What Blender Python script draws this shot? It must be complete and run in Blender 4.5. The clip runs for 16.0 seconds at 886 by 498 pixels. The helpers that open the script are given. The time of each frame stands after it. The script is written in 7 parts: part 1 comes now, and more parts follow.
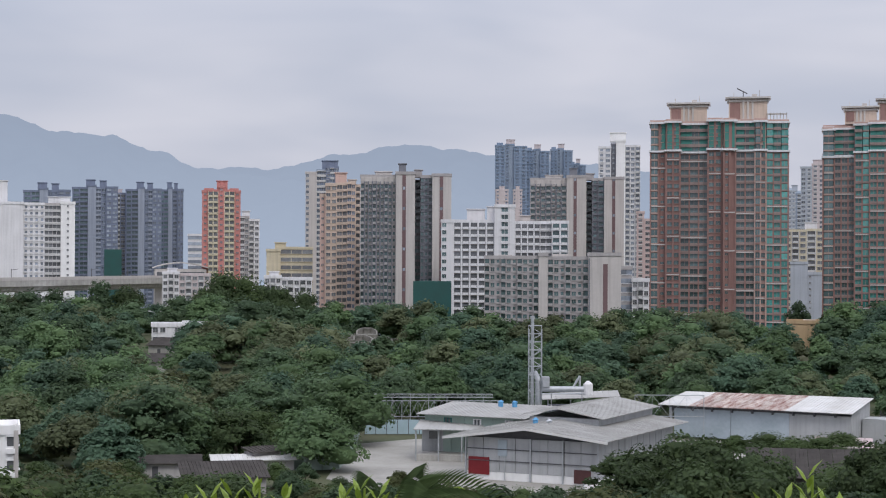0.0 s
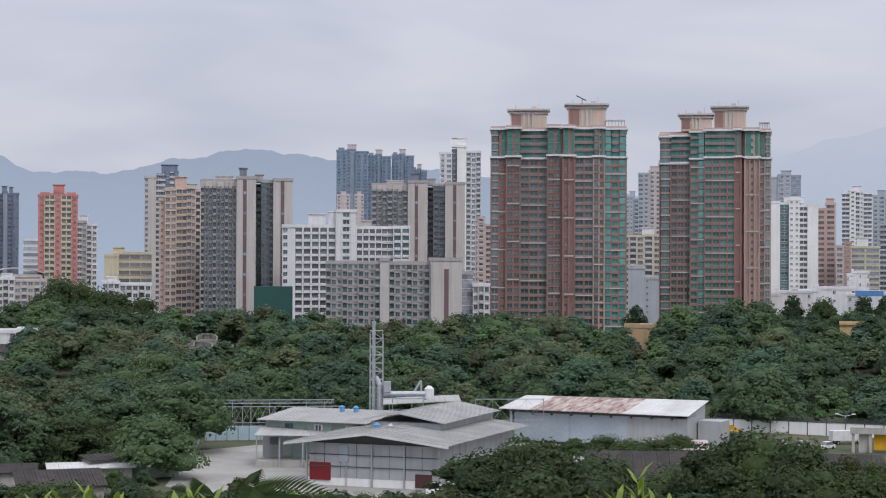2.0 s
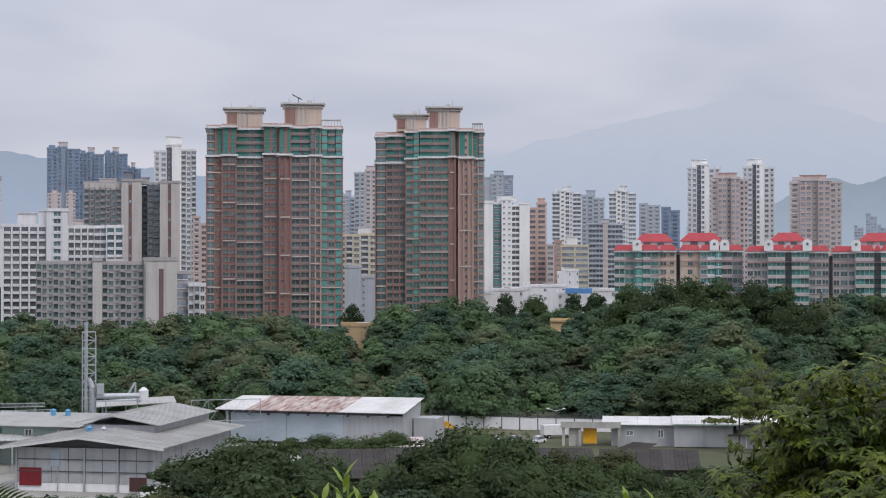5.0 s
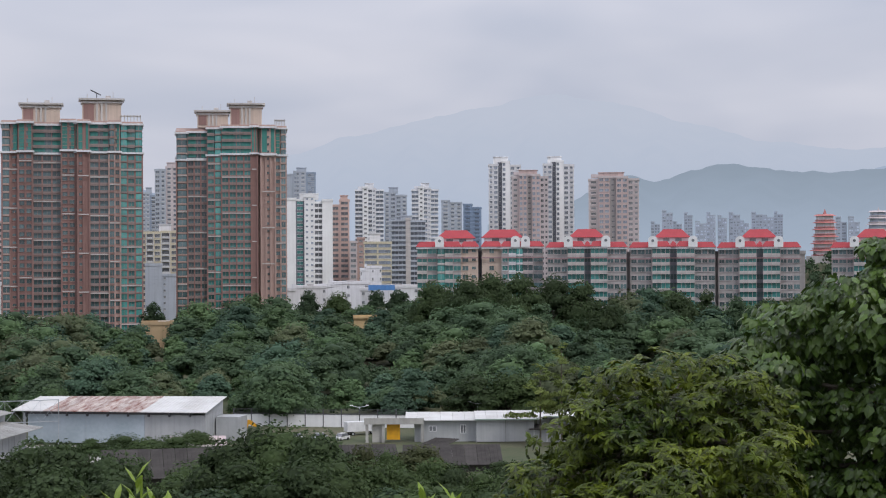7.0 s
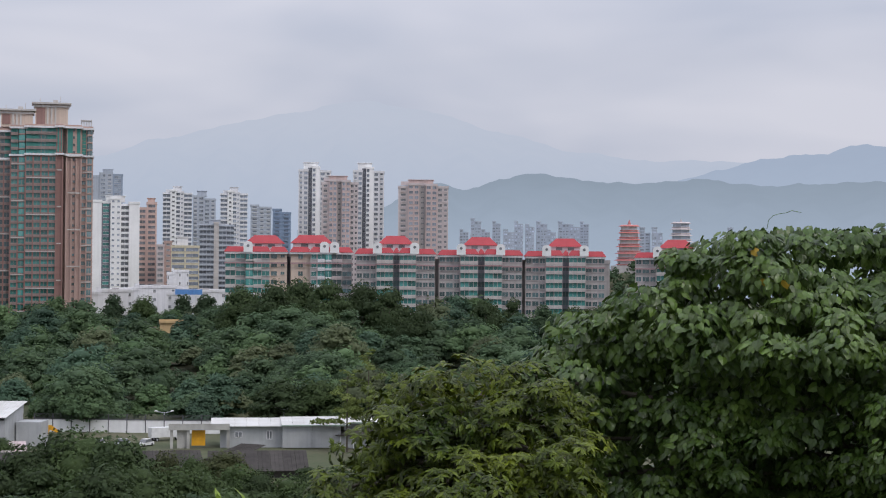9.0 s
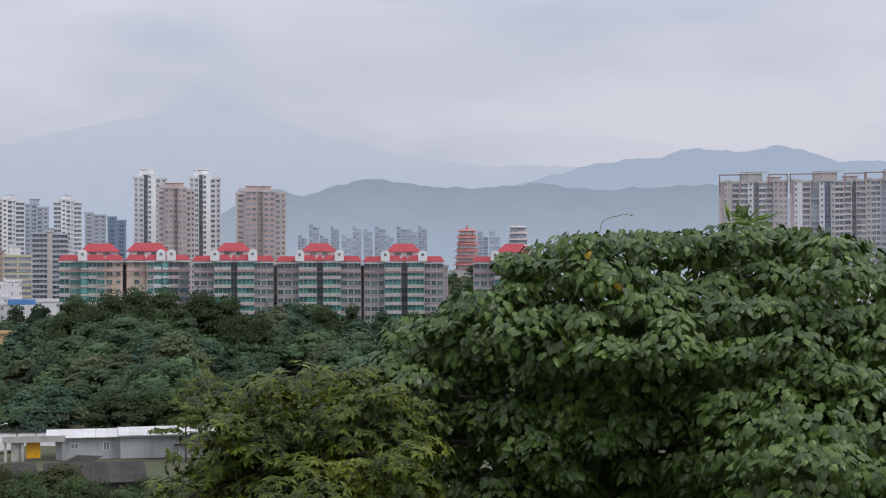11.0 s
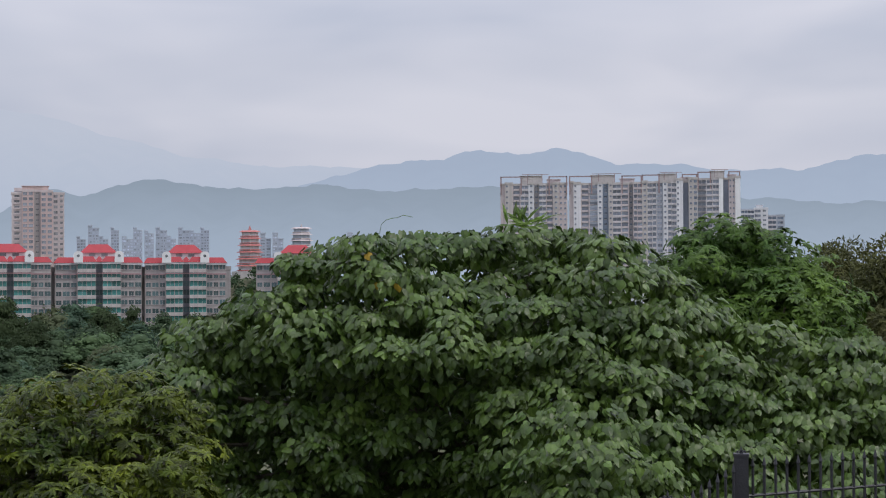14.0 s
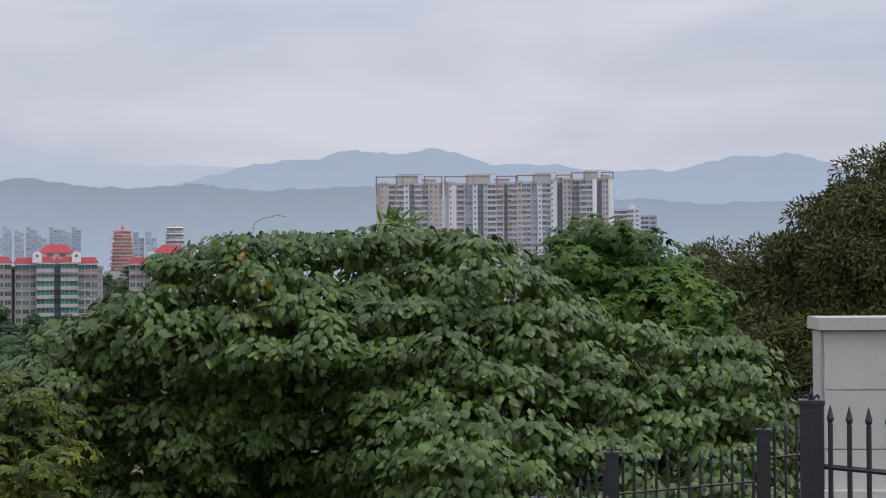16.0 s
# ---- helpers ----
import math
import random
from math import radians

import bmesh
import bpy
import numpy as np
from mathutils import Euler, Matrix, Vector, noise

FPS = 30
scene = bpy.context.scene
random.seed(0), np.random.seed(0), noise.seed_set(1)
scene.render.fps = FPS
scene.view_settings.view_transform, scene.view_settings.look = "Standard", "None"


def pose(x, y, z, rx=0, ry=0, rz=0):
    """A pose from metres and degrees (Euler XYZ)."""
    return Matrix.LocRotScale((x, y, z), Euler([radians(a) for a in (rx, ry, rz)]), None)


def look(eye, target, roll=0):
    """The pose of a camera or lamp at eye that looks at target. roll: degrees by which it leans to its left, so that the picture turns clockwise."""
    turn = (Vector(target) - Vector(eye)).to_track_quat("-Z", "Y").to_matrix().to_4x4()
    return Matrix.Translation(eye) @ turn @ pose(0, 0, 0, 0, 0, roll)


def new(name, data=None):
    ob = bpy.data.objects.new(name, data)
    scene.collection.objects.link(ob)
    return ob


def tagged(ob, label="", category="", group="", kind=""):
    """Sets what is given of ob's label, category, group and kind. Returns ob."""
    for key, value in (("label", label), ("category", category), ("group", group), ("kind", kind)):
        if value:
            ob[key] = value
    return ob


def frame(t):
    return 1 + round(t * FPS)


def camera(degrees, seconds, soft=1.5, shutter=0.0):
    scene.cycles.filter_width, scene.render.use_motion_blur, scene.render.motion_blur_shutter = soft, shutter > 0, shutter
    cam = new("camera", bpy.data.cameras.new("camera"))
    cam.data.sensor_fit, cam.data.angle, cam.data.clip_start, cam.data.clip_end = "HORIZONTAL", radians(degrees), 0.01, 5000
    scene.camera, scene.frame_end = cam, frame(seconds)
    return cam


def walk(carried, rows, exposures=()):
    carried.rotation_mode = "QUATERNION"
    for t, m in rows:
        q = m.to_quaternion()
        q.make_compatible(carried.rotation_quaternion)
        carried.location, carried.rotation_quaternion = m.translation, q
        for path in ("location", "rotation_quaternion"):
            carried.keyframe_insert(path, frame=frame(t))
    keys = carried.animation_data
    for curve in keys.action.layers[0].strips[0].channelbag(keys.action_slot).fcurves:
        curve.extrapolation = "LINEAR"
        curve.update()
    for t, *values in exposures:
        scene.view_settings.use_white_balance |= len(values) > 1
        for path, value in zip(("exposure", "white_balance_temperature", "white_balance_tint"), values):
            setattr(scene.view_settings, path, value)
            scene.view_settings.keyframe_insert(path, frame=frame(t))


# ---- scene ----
# The camera turns slowly to the right on a hillside terrace above the city.
cam = camera(28.6, 16.0, soft=1.1)
EYE, ARM = 38.0, 0.3
PATH = [
    (0.0, 0.000, 0.340, 0.235),
    (0.5, 1.605, 0.389, 0.328),
    (1.0, 2.975, 0.446, 0.406),
    (1.5, 3.908, 0.484, 0.361),
    (2.0, 5.221, 0.526, 0.211),
    (2.5, 6.173, 0.538, 0.149),
    (3.0, 7.809, 0.579, 0.048),
    (3.5, 9.389, 0.619, -0.081),
    (4.0, 11.209, 0.622, 0.020),
    (4.2, 11.941, 0.607, 0.004),
    (6.3, 18.473, 0.386, -0.307),
    (6.5, 19.150, 0.378, -0.413),
    (7.0, 21.025, 0.400, -0.278),
    (7.5, 22.789, 0.401, -0.041),
    (8.0, 24.386, 0.443, 0.313),
    (8.5, 25.672, 0.506, 0.503),
    (9.0, 27.314, 0.611, 0.454),
    (9.2, 27.907, 0.671, 0.431),
    (11.3, 33.399, 0.802, -0.247),
    (11.5, 33.927, 0.806, -0.229),
    (12.0, 35.192, 0.826, -0.310),
    (12.5, 36.260, 0.850, -0.297),
    (13.0, 37.348, 0.841, -0.329),
    (13.5, 38.478, 0.823, -0.441),
    (14.0, 39.752, 0.807, -0.339),
    (14.5, 40.778, 0.781, -0.157),
    (15.0, 41.533, 0.765, -0.183),
    (15.5, 42.614, 0.752, -0.366),
    (16.0, 43.857, 0.778, -0.368),
]
walk(cam, [(t, pose(ARM * math.sin(radians(a)), ARM * math.cos(radians(a)), EYE, 90 + p, -r, -a)) for t, a, p, r in PATH])

# ---- light: an overcast sky, brightest overhead, and a weak wide sun behind the clouds ----
SUN_EL, SUN_AZ = 52.0, 160.0
world = bpy.data.worlds.new("overcast_sky")
scene.world = world
world.use_nodes = True
wt = world.node_tree
wt.nodes.clear()


def wnode(kind, **kw):
    n = wt.nodes.new(kind)
    for k, v in kw.items():
        n.inputs[k].default_value = v
    return n


sky = wt.nodes.new("ShaderNodeTexSky")
sky.sky_type, sky.sun_disc = "NISHITA", False
sky.sun_elevation, sky.sun_rotation = radians(SUN_EL), radians(SUN_AZ)
sky.air_density, sky.dust_density = 1.0, 4.0
coord = wt.nodes.new("ShaderNodeTexCoord")
sep = wt.nodes.new("ShaderNodeSeparateXYZ")
wt.links.new(coord.outputs["Generated"], sep.inputs[0])
stretch = wt.nodes.new("ShaderNodeMapping")
stretch.inputs["Scale"].default_value = (5.0, 5.0, 17.0)
wt.links.new(coord.outputs["Generated"], stretch.inputs[0])
cloud = wnode("ShaderNodeTexNoise", Scale=1.0, Detail=3.0, Roughness=0.45, Distortion=0.3)
wt.links.new(stretch.outputs[0], cloud.inputs["Vector"])
ramp = wt.nodes.new("ShaderNodeValToRGB")
ramp.color_ramp.elements[0].position, ramp.color_ramp.elements[0].color = 0.30, (0.45, 0.485, 0.595, 1)
ramp.color_ramp.elements[1].position, ramp.color_ramp.elements[1].color = 0.66, (0.625, 0.63, 0.715, 1)
wt.links.new(cloud.outputs["Fac"], ramp.inputs[0])
lift = wt.nodes.new("ShaderNodeMapRange")  # overcast skies grow brighter towards the zenith
lift.inputs["From Min"].default_value, lift.inputs["From Max"].default_value = 0.12, 1.0
lift.inputs["To Min"].default_value, lift.inputs["To Max"].default_value = 1.0, 2.4
wt.links.new(sep.outputs["Z"], lift.inputs["Value"])
bright = wt.nodes.new("ShaderNodeVectorMath")
bright.operation = "SCALE"
wt.links.new(ramp.outputs[0], bright.inputs[0])
wt.links.new(lift.outputs[0], bright.inputs["Scale"])
back_sky = wnode("ShaderNodeBackground", Strength=0.012)
back_cloud = wnode("ShaderNodeBackground", Strength=0.98)
wt.links.new(sky.outputs[0], back_sky.inputs["Color"])
wt.links.new(bright.outputs[0], back_cloud.inputs["Color"])
both = wt.nodes.new("ShaderNodeAddShader")
wt.links.new(back_sky.outputs[0], both.inputs[0])
wt.links.new(back_cloud.outputs[0], both.inputs[1])
out = wt.nodes.new("ShaderNodeOutputWorld")
wt.links.new(both.outputs[0], out.inputs["Surface"])

sun = new("sun", bpy.data.lights.new("sun", "SUN"))
sun.data.energy, sun.data.angle, sun.data.color = 1.1, radians(18), (1.0, 0.96, 0.9)
sun_way = Vector((math.sin(radians(SUN_AZ)) * math.cos(radians(SUN_EL)), math.cos(radians(SUN_AZ)) * math.cos(radians(SUN_EL)), math.sin(radians(SUN_EL))))
sun.matrix_world = look(sun_way * 300, (0, 0, 0))

# ---- materials ----
MATS = {}


def mat(name, a, b=None, rough=0.8, scale=1.0, metal=0.0, bump=0.0, fine=12.0, rand=0.0, island=0.0, spec=0.3, stretch=(1, 1, 1), sheer=0.0, streak=0.0):
    """Two tones mixed by noise at two scales; rand and island vary pieces; sheer lets light through leaves; streak adds rain stains."""
    if name in MATS:
        return MATS[name]
    m = bpy.data.materials.new(name)
    m.use_nodes = True
    nt, b = m.node_tree, b or tuple(0.8 * c for c in a)
    n, link = nt.nodes, nt.links.new
    bsdf = n["Principled BSDF"]
    tc = n.new("ShaderNodeTexCoord")
    mp = n.new("ShaderNodeMapping")
    mp.inputs["Scale"].default_value = stretch
    link(tc.outputs["Object"], mp.inputs[0])
    big = n.new("ShaderNodeTexNoise")
    big.inputs["Scale"].default_value, big.inputs["Detail"].default_value = scale, 4
    small = n.new("ShaderNodeTexNoise")
    small.inputs["Scale"].default_value, small.inputs["Detail"].default_value = scale * fine, 3
    link(mp.outputs[0], big.inputs["Vector"])
    link(mp.outputs[0], small.inputs["Vector"])
    add = n.new("ShaderNodeMath")
    add.operation = "MULTIPLY_ADD"
    add.inputs[1].default_value = 0.4
    link(small.outputs["Fac"], add.inputs[0])
    link(big.outputs["Fac"], add.inputs[2])
    ramp = n.new("ShaderNodeMapRange")
    ramp.inputs["From Min"].default_value, ramp.inputs["From Max"].default_value = 0.5, 0.95
    link(add.outputs[0], ramp.inputs["Value"])
    mix = n.new("ShaderNodeMix")
    mix.data_type = "RGBA"
    mix.inputs[6].default_value, mix.inputs[7].default_value = (*a, 1), (*b, 1)
    link(ramp.outputs[0], mix.inputs[0])
    colour = mix.outputs[2]
    if streak:
        mp2 = n.new("ShaderNodeMapping")
        mp2.inputs["Scale"].default_value = (1.2, 1.2, 0.05)
        link(tc.outputs["Object"], mp2.inputs[0])
        st = n.new("ShaderNodeTexNoise")
        st.inputs["Scale"].default_value, st.inputs["Detail"].default_value = 0.8, 4
        link(mp2.outputs[0], st.inputs["Vector"])
        mr = n.new("ShaderNodeMapRange")
        mr.inputs["From Min"].default_value, mr.inputs["From Max"].default_value = 0.45, 0.75
        mr.inputs["To Min"].default_value, mr.inputs["To Max"].default_value = 1.0, 1.0 - streak
        link(st.outputs["Fac"], mr.inputs["Value"])
        hs = n.new("ShaderNodeHueSaturation")
        link(mr.outputs[0], hs.inputs["Value"])
        link(colour, hs.inputs["Color"])
        colour = hs.outputs[0]
    for amount, node, socket in ((rand, "ShaderNodeObjectInfo", "Random"), (island, "ShaderNodeNewGeometry", "Random Per Island")):
        if amount:
            src = n.new(node)
            mr = n.new("ShaderNodeMapRange")
            mr.inputs["To Min"].default_value, mr.inputs["To Max"].default_value = 1 - amount, 1 + amount
            link(src.outputs[socket], mr.inputs["Value"])
            hs = n.new("ShaderNodeHueSaturation")
            link(mr.outputs[0], hs.inputs["Value"])
            link(colour, hs.inputs["Color"])
            colour = hs.outputs[0]
    link(colour, bsdf.inputs["Base Color"])
    bsdf.inputs["Roughness"].default_value, bsdf.inputs["Metallic"].default_value = rough, metal
    bsdf.inputs["Specular IOR Level"].default_value = spec
    if bump:
        bp = n.new("ShaderNodeBump")
        bp.inputs["Strength"].default_value, bp.inputs["Distance"].default_value = bump, 0.05
        link(small.outputs["Fac"], bp.inputs["Height"])
        link(bp.outputs[0], bsdf.inputs["Normal"])
    if sheer:
        tr = n.new("ShaderNodeBsdfTranslucent")
        link(colour, tr.inputs["Color"])
        ms = n.new("ShaderNodeMixShader")
        ms.inputs[0].default_value = sheer
        link(bsdf.outputs[0], ms.inputs[1])
        link(tr.outputs[0], ms.inputs[2])
        link(ms.outputs[0], n["Material Output"].inputs["Surface"])
    MATS[name] = m
    return m


def wall(name, c, streak=0.18):
    return mat("wall_" + name, c, tuple(0.86 * v for v in c), rough=0.85, scale=0.08, fine=14, streak=streak, spec=0.2)


def glass(name, c, rough=0.12):
    return mat("glass_" + name, c, tuple(0.6 * v for v in c), rough=rough, scale=0.5, rand=0.4, island=0.4, spec=0.9)


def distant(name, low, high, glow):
    """Far hills seen through kilometres of damp air: a plain backdrop of distance, its haze painted as emission."""
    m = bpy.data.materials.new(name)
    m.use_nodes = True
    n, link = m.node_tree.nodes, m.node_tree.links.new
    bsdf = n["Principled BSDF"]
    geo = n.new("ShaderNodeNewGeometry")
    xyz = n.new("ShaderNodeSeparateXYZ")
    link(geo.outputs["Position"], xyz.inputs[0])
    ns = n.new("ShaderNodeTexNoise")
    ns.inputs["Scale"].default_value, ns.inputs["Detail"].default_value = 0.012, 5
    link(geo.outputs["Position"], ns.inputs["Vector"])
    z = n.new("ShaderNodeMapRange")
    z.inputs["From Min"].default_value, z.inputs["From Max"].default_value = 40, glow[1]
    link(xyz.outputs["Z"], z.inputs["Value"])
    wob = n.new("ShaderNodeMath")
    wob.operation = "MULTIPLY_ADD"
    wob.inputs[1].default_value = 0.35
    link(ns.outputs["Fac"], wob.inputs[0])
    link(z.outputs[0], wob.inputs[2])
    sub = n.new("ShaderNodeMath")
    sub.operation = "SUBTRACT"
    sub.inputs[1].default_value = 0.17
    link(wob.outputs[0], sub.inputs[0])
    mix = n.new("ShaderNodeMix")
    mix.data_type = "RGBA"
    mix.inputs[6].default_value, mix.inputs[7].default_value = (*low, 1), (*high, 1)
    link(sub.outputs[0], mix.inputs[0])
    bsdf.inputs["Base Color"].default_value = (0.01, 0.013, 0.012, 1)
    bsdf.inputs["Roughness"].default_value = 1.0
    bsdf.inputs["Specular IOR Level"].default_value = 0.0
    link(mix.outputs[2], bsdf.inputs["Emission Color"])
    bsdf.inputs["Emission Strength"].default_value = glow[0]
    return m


WHITE = wall("white", (0.74, 0.74, 0.76))
FRAME = mat("window_frame_paint", (0.6, 0.6, 0.6), rough=0.5)
CONCRETE = mat("weathered_concrete", (0.46, 0.45, 0.42), (0.33, 0.32, 0.30), rough=0.9, scale=0.35, bump=0.3, streak=0.2)
STEEL = mat("galvanised_steel", (0.5, 0.52, 0.54), (0.38, 0.4, 0.42), rough=0.45, metal=0.6, scale=1.5)
DARKSTEEL = mat("dark_steel", (0.10, 0.10, 0.11), rough=0.6, scale=2)
BARK = mat("bark", (0.13, 0.11, 0.085), (0.08, 0.07, 0.055), rough=0.95, scale=3, bump=0.5)
LEAF = [
    mat("leaf_deep", (0.044, 0.070, 0.031), (0.070, 0.102, 0.040), rough=0.7, scale=0.09, rand=0.22, island=0.14, sheer=0.38, spec=0.2),
    mat("leaf_mid", (0.054, 0.088, 0.033), (0.088, 0.128, 0.045), rough=0.7, scale=0.09, rand=0.2, island=0.14, sheer=0.38, spec=0.2),
    mat("leaf_blue", (0.044, 0.076, 0.040), (0.068, 0.106, 0.052), rough=0.7, scale=0.09, rand=0.2, island=0.14, sheer=0.38, spec=0.2),
    mat("leaf_olive", (0.068, 0.082, 0.034), (0.098, 0.108, 0.046), rough=0.7, scale=0.09, rand=0.2, island=0.14, sheer=0.38, spec=0.2),
    mat("leaf_lime", (0.12, 0.16, 0.04), (0.16, 0.19, 0.055), rough=0.7, scale=0.1, rand=0.15, island=0.14, sheer=0.25, spec=0.25),
]
GROUND = mat("grass_and_earth", (0.05, 0.07, 0.03), (0.12, 0.11, 0.07), rough=0.95, scale=0.05, fine=20, bump=0.3)
YARD = mat("worn_concrete_yard", (0.36, 0.35, 0.32), (0.26, 0.25, 0.23), rough=0.9, scale=0.12, fine=10, bump=0.15)


# ---- building blocks ----
class Geo:
    """Collects boxes, tubes and polygons for one mesh."""

    def __init__(self):
        self.v, self.f, self.m = [], [], []

    def poly(self, pts, mi=0):
        k = len(self.v)
        self.v += [tuple(p) for p in pts]
        self.f.append(tuple(range(k, k + len(pts))))
        self.m.append(mi)
        return self

    def hexa(self, p, mi=0):
        k = len(self.v)
        self.v += [tuple(q) for q in p]
        for q in ((3, 2, 1, 0), (4, 5, 6, 7), (0, 1, 5, 4), (1, 2, 6, 5), (2, 3, 7, 6), (3, 0, 4, 7)):
            self.f.append(tuple(k + i for i in q))
            self.m.append(mi)
        return self

    def box(self, x0, x1, y0, y1, z0, z1, mi=0):
        return self.hexa(((x0, y0, z0), (x1, y0, z0), (x1, y1, z0), (x0, y1, z0), (x0, y0, z1), (x1, y0, z1), (x1, y1, z1), (x0, y1, z1)), mi)

    def prism(self, outline, z0, z1, mi=0):
        n, k = len(outline), len(self.v)
        self.v += [(x, y, z0) for x, y in outline] + [(x, y, z1) for x, y in outline]
        self.f += [tuple(k + i for i in reversed(range(n))), tuple(k + n + i for i in range(n))]
        self.f += [(k + i, k + (i + 1) % n, k + n + (i + 1) % n, k + n + i) for i in range(n)]
        self.m += [mi] * (n + 2)
        return self

    def tube(self, a, b, r0, r1=None, n=8, mi=0):
        a, b = Vector(a), Vector(b)
        r1 = r0 if r1 is None else r1
        q = (b - a).to_track_quat("Z", "Y")
        k = len(self.v)
        for c, r in ((a, r0), (b, r1)):
            self.v += [tuple(c + q @ Vector((r * math.cos(2 * math.pi * i / n), r * math.sin(2 * math.pi * i / n), 0))) for i in range(n)]
        self.f += [tuple(k + i for i in reversed(range(n))), tuple(k + n + i for i in range(n))]
        self.f += [(k + i, k + (i + 1) % n, k + n + (i + 1) % n, k + n + i) for i in range(n)]
        self.m += [mi] * (n + 2)
        return self

    def bar(self, a, b, w, mi=0):
        return self.tube(a, b, w * 0.7, n=4, mi=mi)

    def add(self, other, matrix):
        k = len(self.v)
        self.v += [tuple(matrix @ Vector(p)) for p in other.v]
        self.f += [tuple(k + i for i in q) for q in other.f]
        self.m += other.m
        return self

    def mesh(self, name, mats):
        me = bpy.data.meshes.new(name)
        me.from_pydata(self.v, [], self.f)
        for m in mats:
            me.materials.append(m)
        if self.m and max(self.m):
            me.polygons.foreach_set("material_index", self.m)
        me.update()
        return me


def part(name, geo, mats, parent, label="", kind=""):
    mats = mats if isinstance(mats, (list, tuple)) else [mats]
    ob = new(name, geo if isinstance(geo, bpy.types.Mesh) else geo.mesh(name, mats))
    ob.parent = parent
    return tagged(ob, label, kind=kind)


def thing(name, m, label, category, group="", kind=""):
    ob = new(name)
    ob.empty_display_size = 0.2
    ob.matrix_world = m
    return tagged(ob, label, category, group, kind)


def spot(az, d):
    return d * math.sin(radians(az)), d * math.cos(radians(az))


def rise(el, d):
    """The height at which a sight line of that elevation stands at that distance."""
    return EYE + d * math.tan(radians(el))


def smooth(a, b, x):
    t = min(1.0, max(0.0, (x - a) / (b - a)))
    return t * t * (3 - 2 * t)


def ground_z(x, y):
    r = math.hypot(x, y)
    z = 36.2 - 0.11 * max(0.0, min(r, 15.0) - 6.0)
    z = z * (1 - smooth(14.0, 150.0, r) ** 0.55)
    if y > 0 and 300 < r < 900:
        az = math.degrees(math.atan2(x, y))
        z += (8.0 + 5.0 * smooth(1, -4, az) + 5.0 * smooth(11, 16, az)) * math.exp(-((r - 600.0) / (110.0 if r < 600 else 60.0)) ** 2)
        z += 7.0 * math.exp(-((az - 23.3) / 2.6) ** 2 - ((r - 500.0) / 45.0) ** 2)
    return z if y > -20 or r < 14 else max(z, 30 * (1 - smooth(14, 300, r)))


g = Geo()
rings = [0, 3, 6, 9, 12, 15, 18, 22, 27, 33, 40, 50, 62, 76, 92, 110, 130, 155, 180, 215, 260, 300, 340, 380, 420, 460, 500, 540, 580, 620, 680, 760, 900, 1200, 1800, 2600, 3600, 4900]
SEG = 120
g.v.append((0, 0, ground_z(0, 0)))
for r in rings[1:]:
    for i in range(SEG):
        x, y = r * math.sin(2 * math.pi * i / SEG), r * math.cos(2 * math.pi * i / SEG)
        g.v.append((x, y, ground_z(x, y)))
for k in range(len(rings) - 1):
    for i in range(SEG):
        j = (i + 1) % SEG
        if k == 0:
            g.f.append((0, 1 + j, 1 + i))
        else:
            a, b = 1 + (k - 1) * SEG, 1 + k * SEG
            g.f.append((a + i, a + j, b + j, b + i))
g.m = [0] * len(g.f)
ground = new("ground", g.mesh("ground", [GROUND]))
tagged(ground, "green and earthy ground falling from a terrace to a plain", "ground", kind="structure")


# ---- far mountains ----
def ridge(name, label, crest, d, depth, mtl, seed, rough=4.0):
    """A mountain range as relief: crest gives (azimuth, elevation) of the sky line, d the distance, depth how far its slope reaches towards us."""
    rnd = random.Random(seed)
    ph = [rnd.uniform(0, 6.28) for _ in range(6)]
    az0, az1 = crest[0][0], crest[-1][0]
    n, rows = 220, 14
    geo = Geo()
    for j in range(rows + 1):
        s = j / rows
        for i in range(n + 1):
            a = az0 + (az1 - az0) * i / n
            k = max(q for q in range(len(crest) - 1) if crest[q][0] <= a + 1e-9)
            (a0, e0), (a1, e1) = crest[k], crest[k + 1]
            t = (a - a0) / (a1 - a0)
            t = t * t * (3 - 2 * t) * 0.6 + t * 0.4
            top = rise(e0 + (e1 - e0) * t, d)
            top += rough * sum(math.sin(a * f + p) / q for f, p, q in zip((2.1, 4.3, 7.7, 13.0, 22.0), ph, (1.5, 2, 3, 5, 7)))
            dist = d - depth * s + 90 * math.sin(a * 0.9 + ph[0]) * s
            h = top * (1 - s) ** 1.15 * (1 + 0.10 * math.sin(a * 3.1 + 5 * s + ph[1]) * math.sin(math.pi * s)) - 30 * s
            x, y = spot(a, dist)
            geo.v.append((x, y, h))
    w = n + 1
    for j in range(rows):
        for i in range(n):
            geo.f.append((j * w + i, j * w + i + 1, (j + 1) * w + i + 1, (j + 1) * w + i))
    geo.m = [0] * len(geo.f)
    me = geo.mesh(name, [mtl])
    me.polygons.foreach_set("use_smooth", [True] * len(me.polygons))
    tagged(new(name, me), label, "mountain", kind="structure")


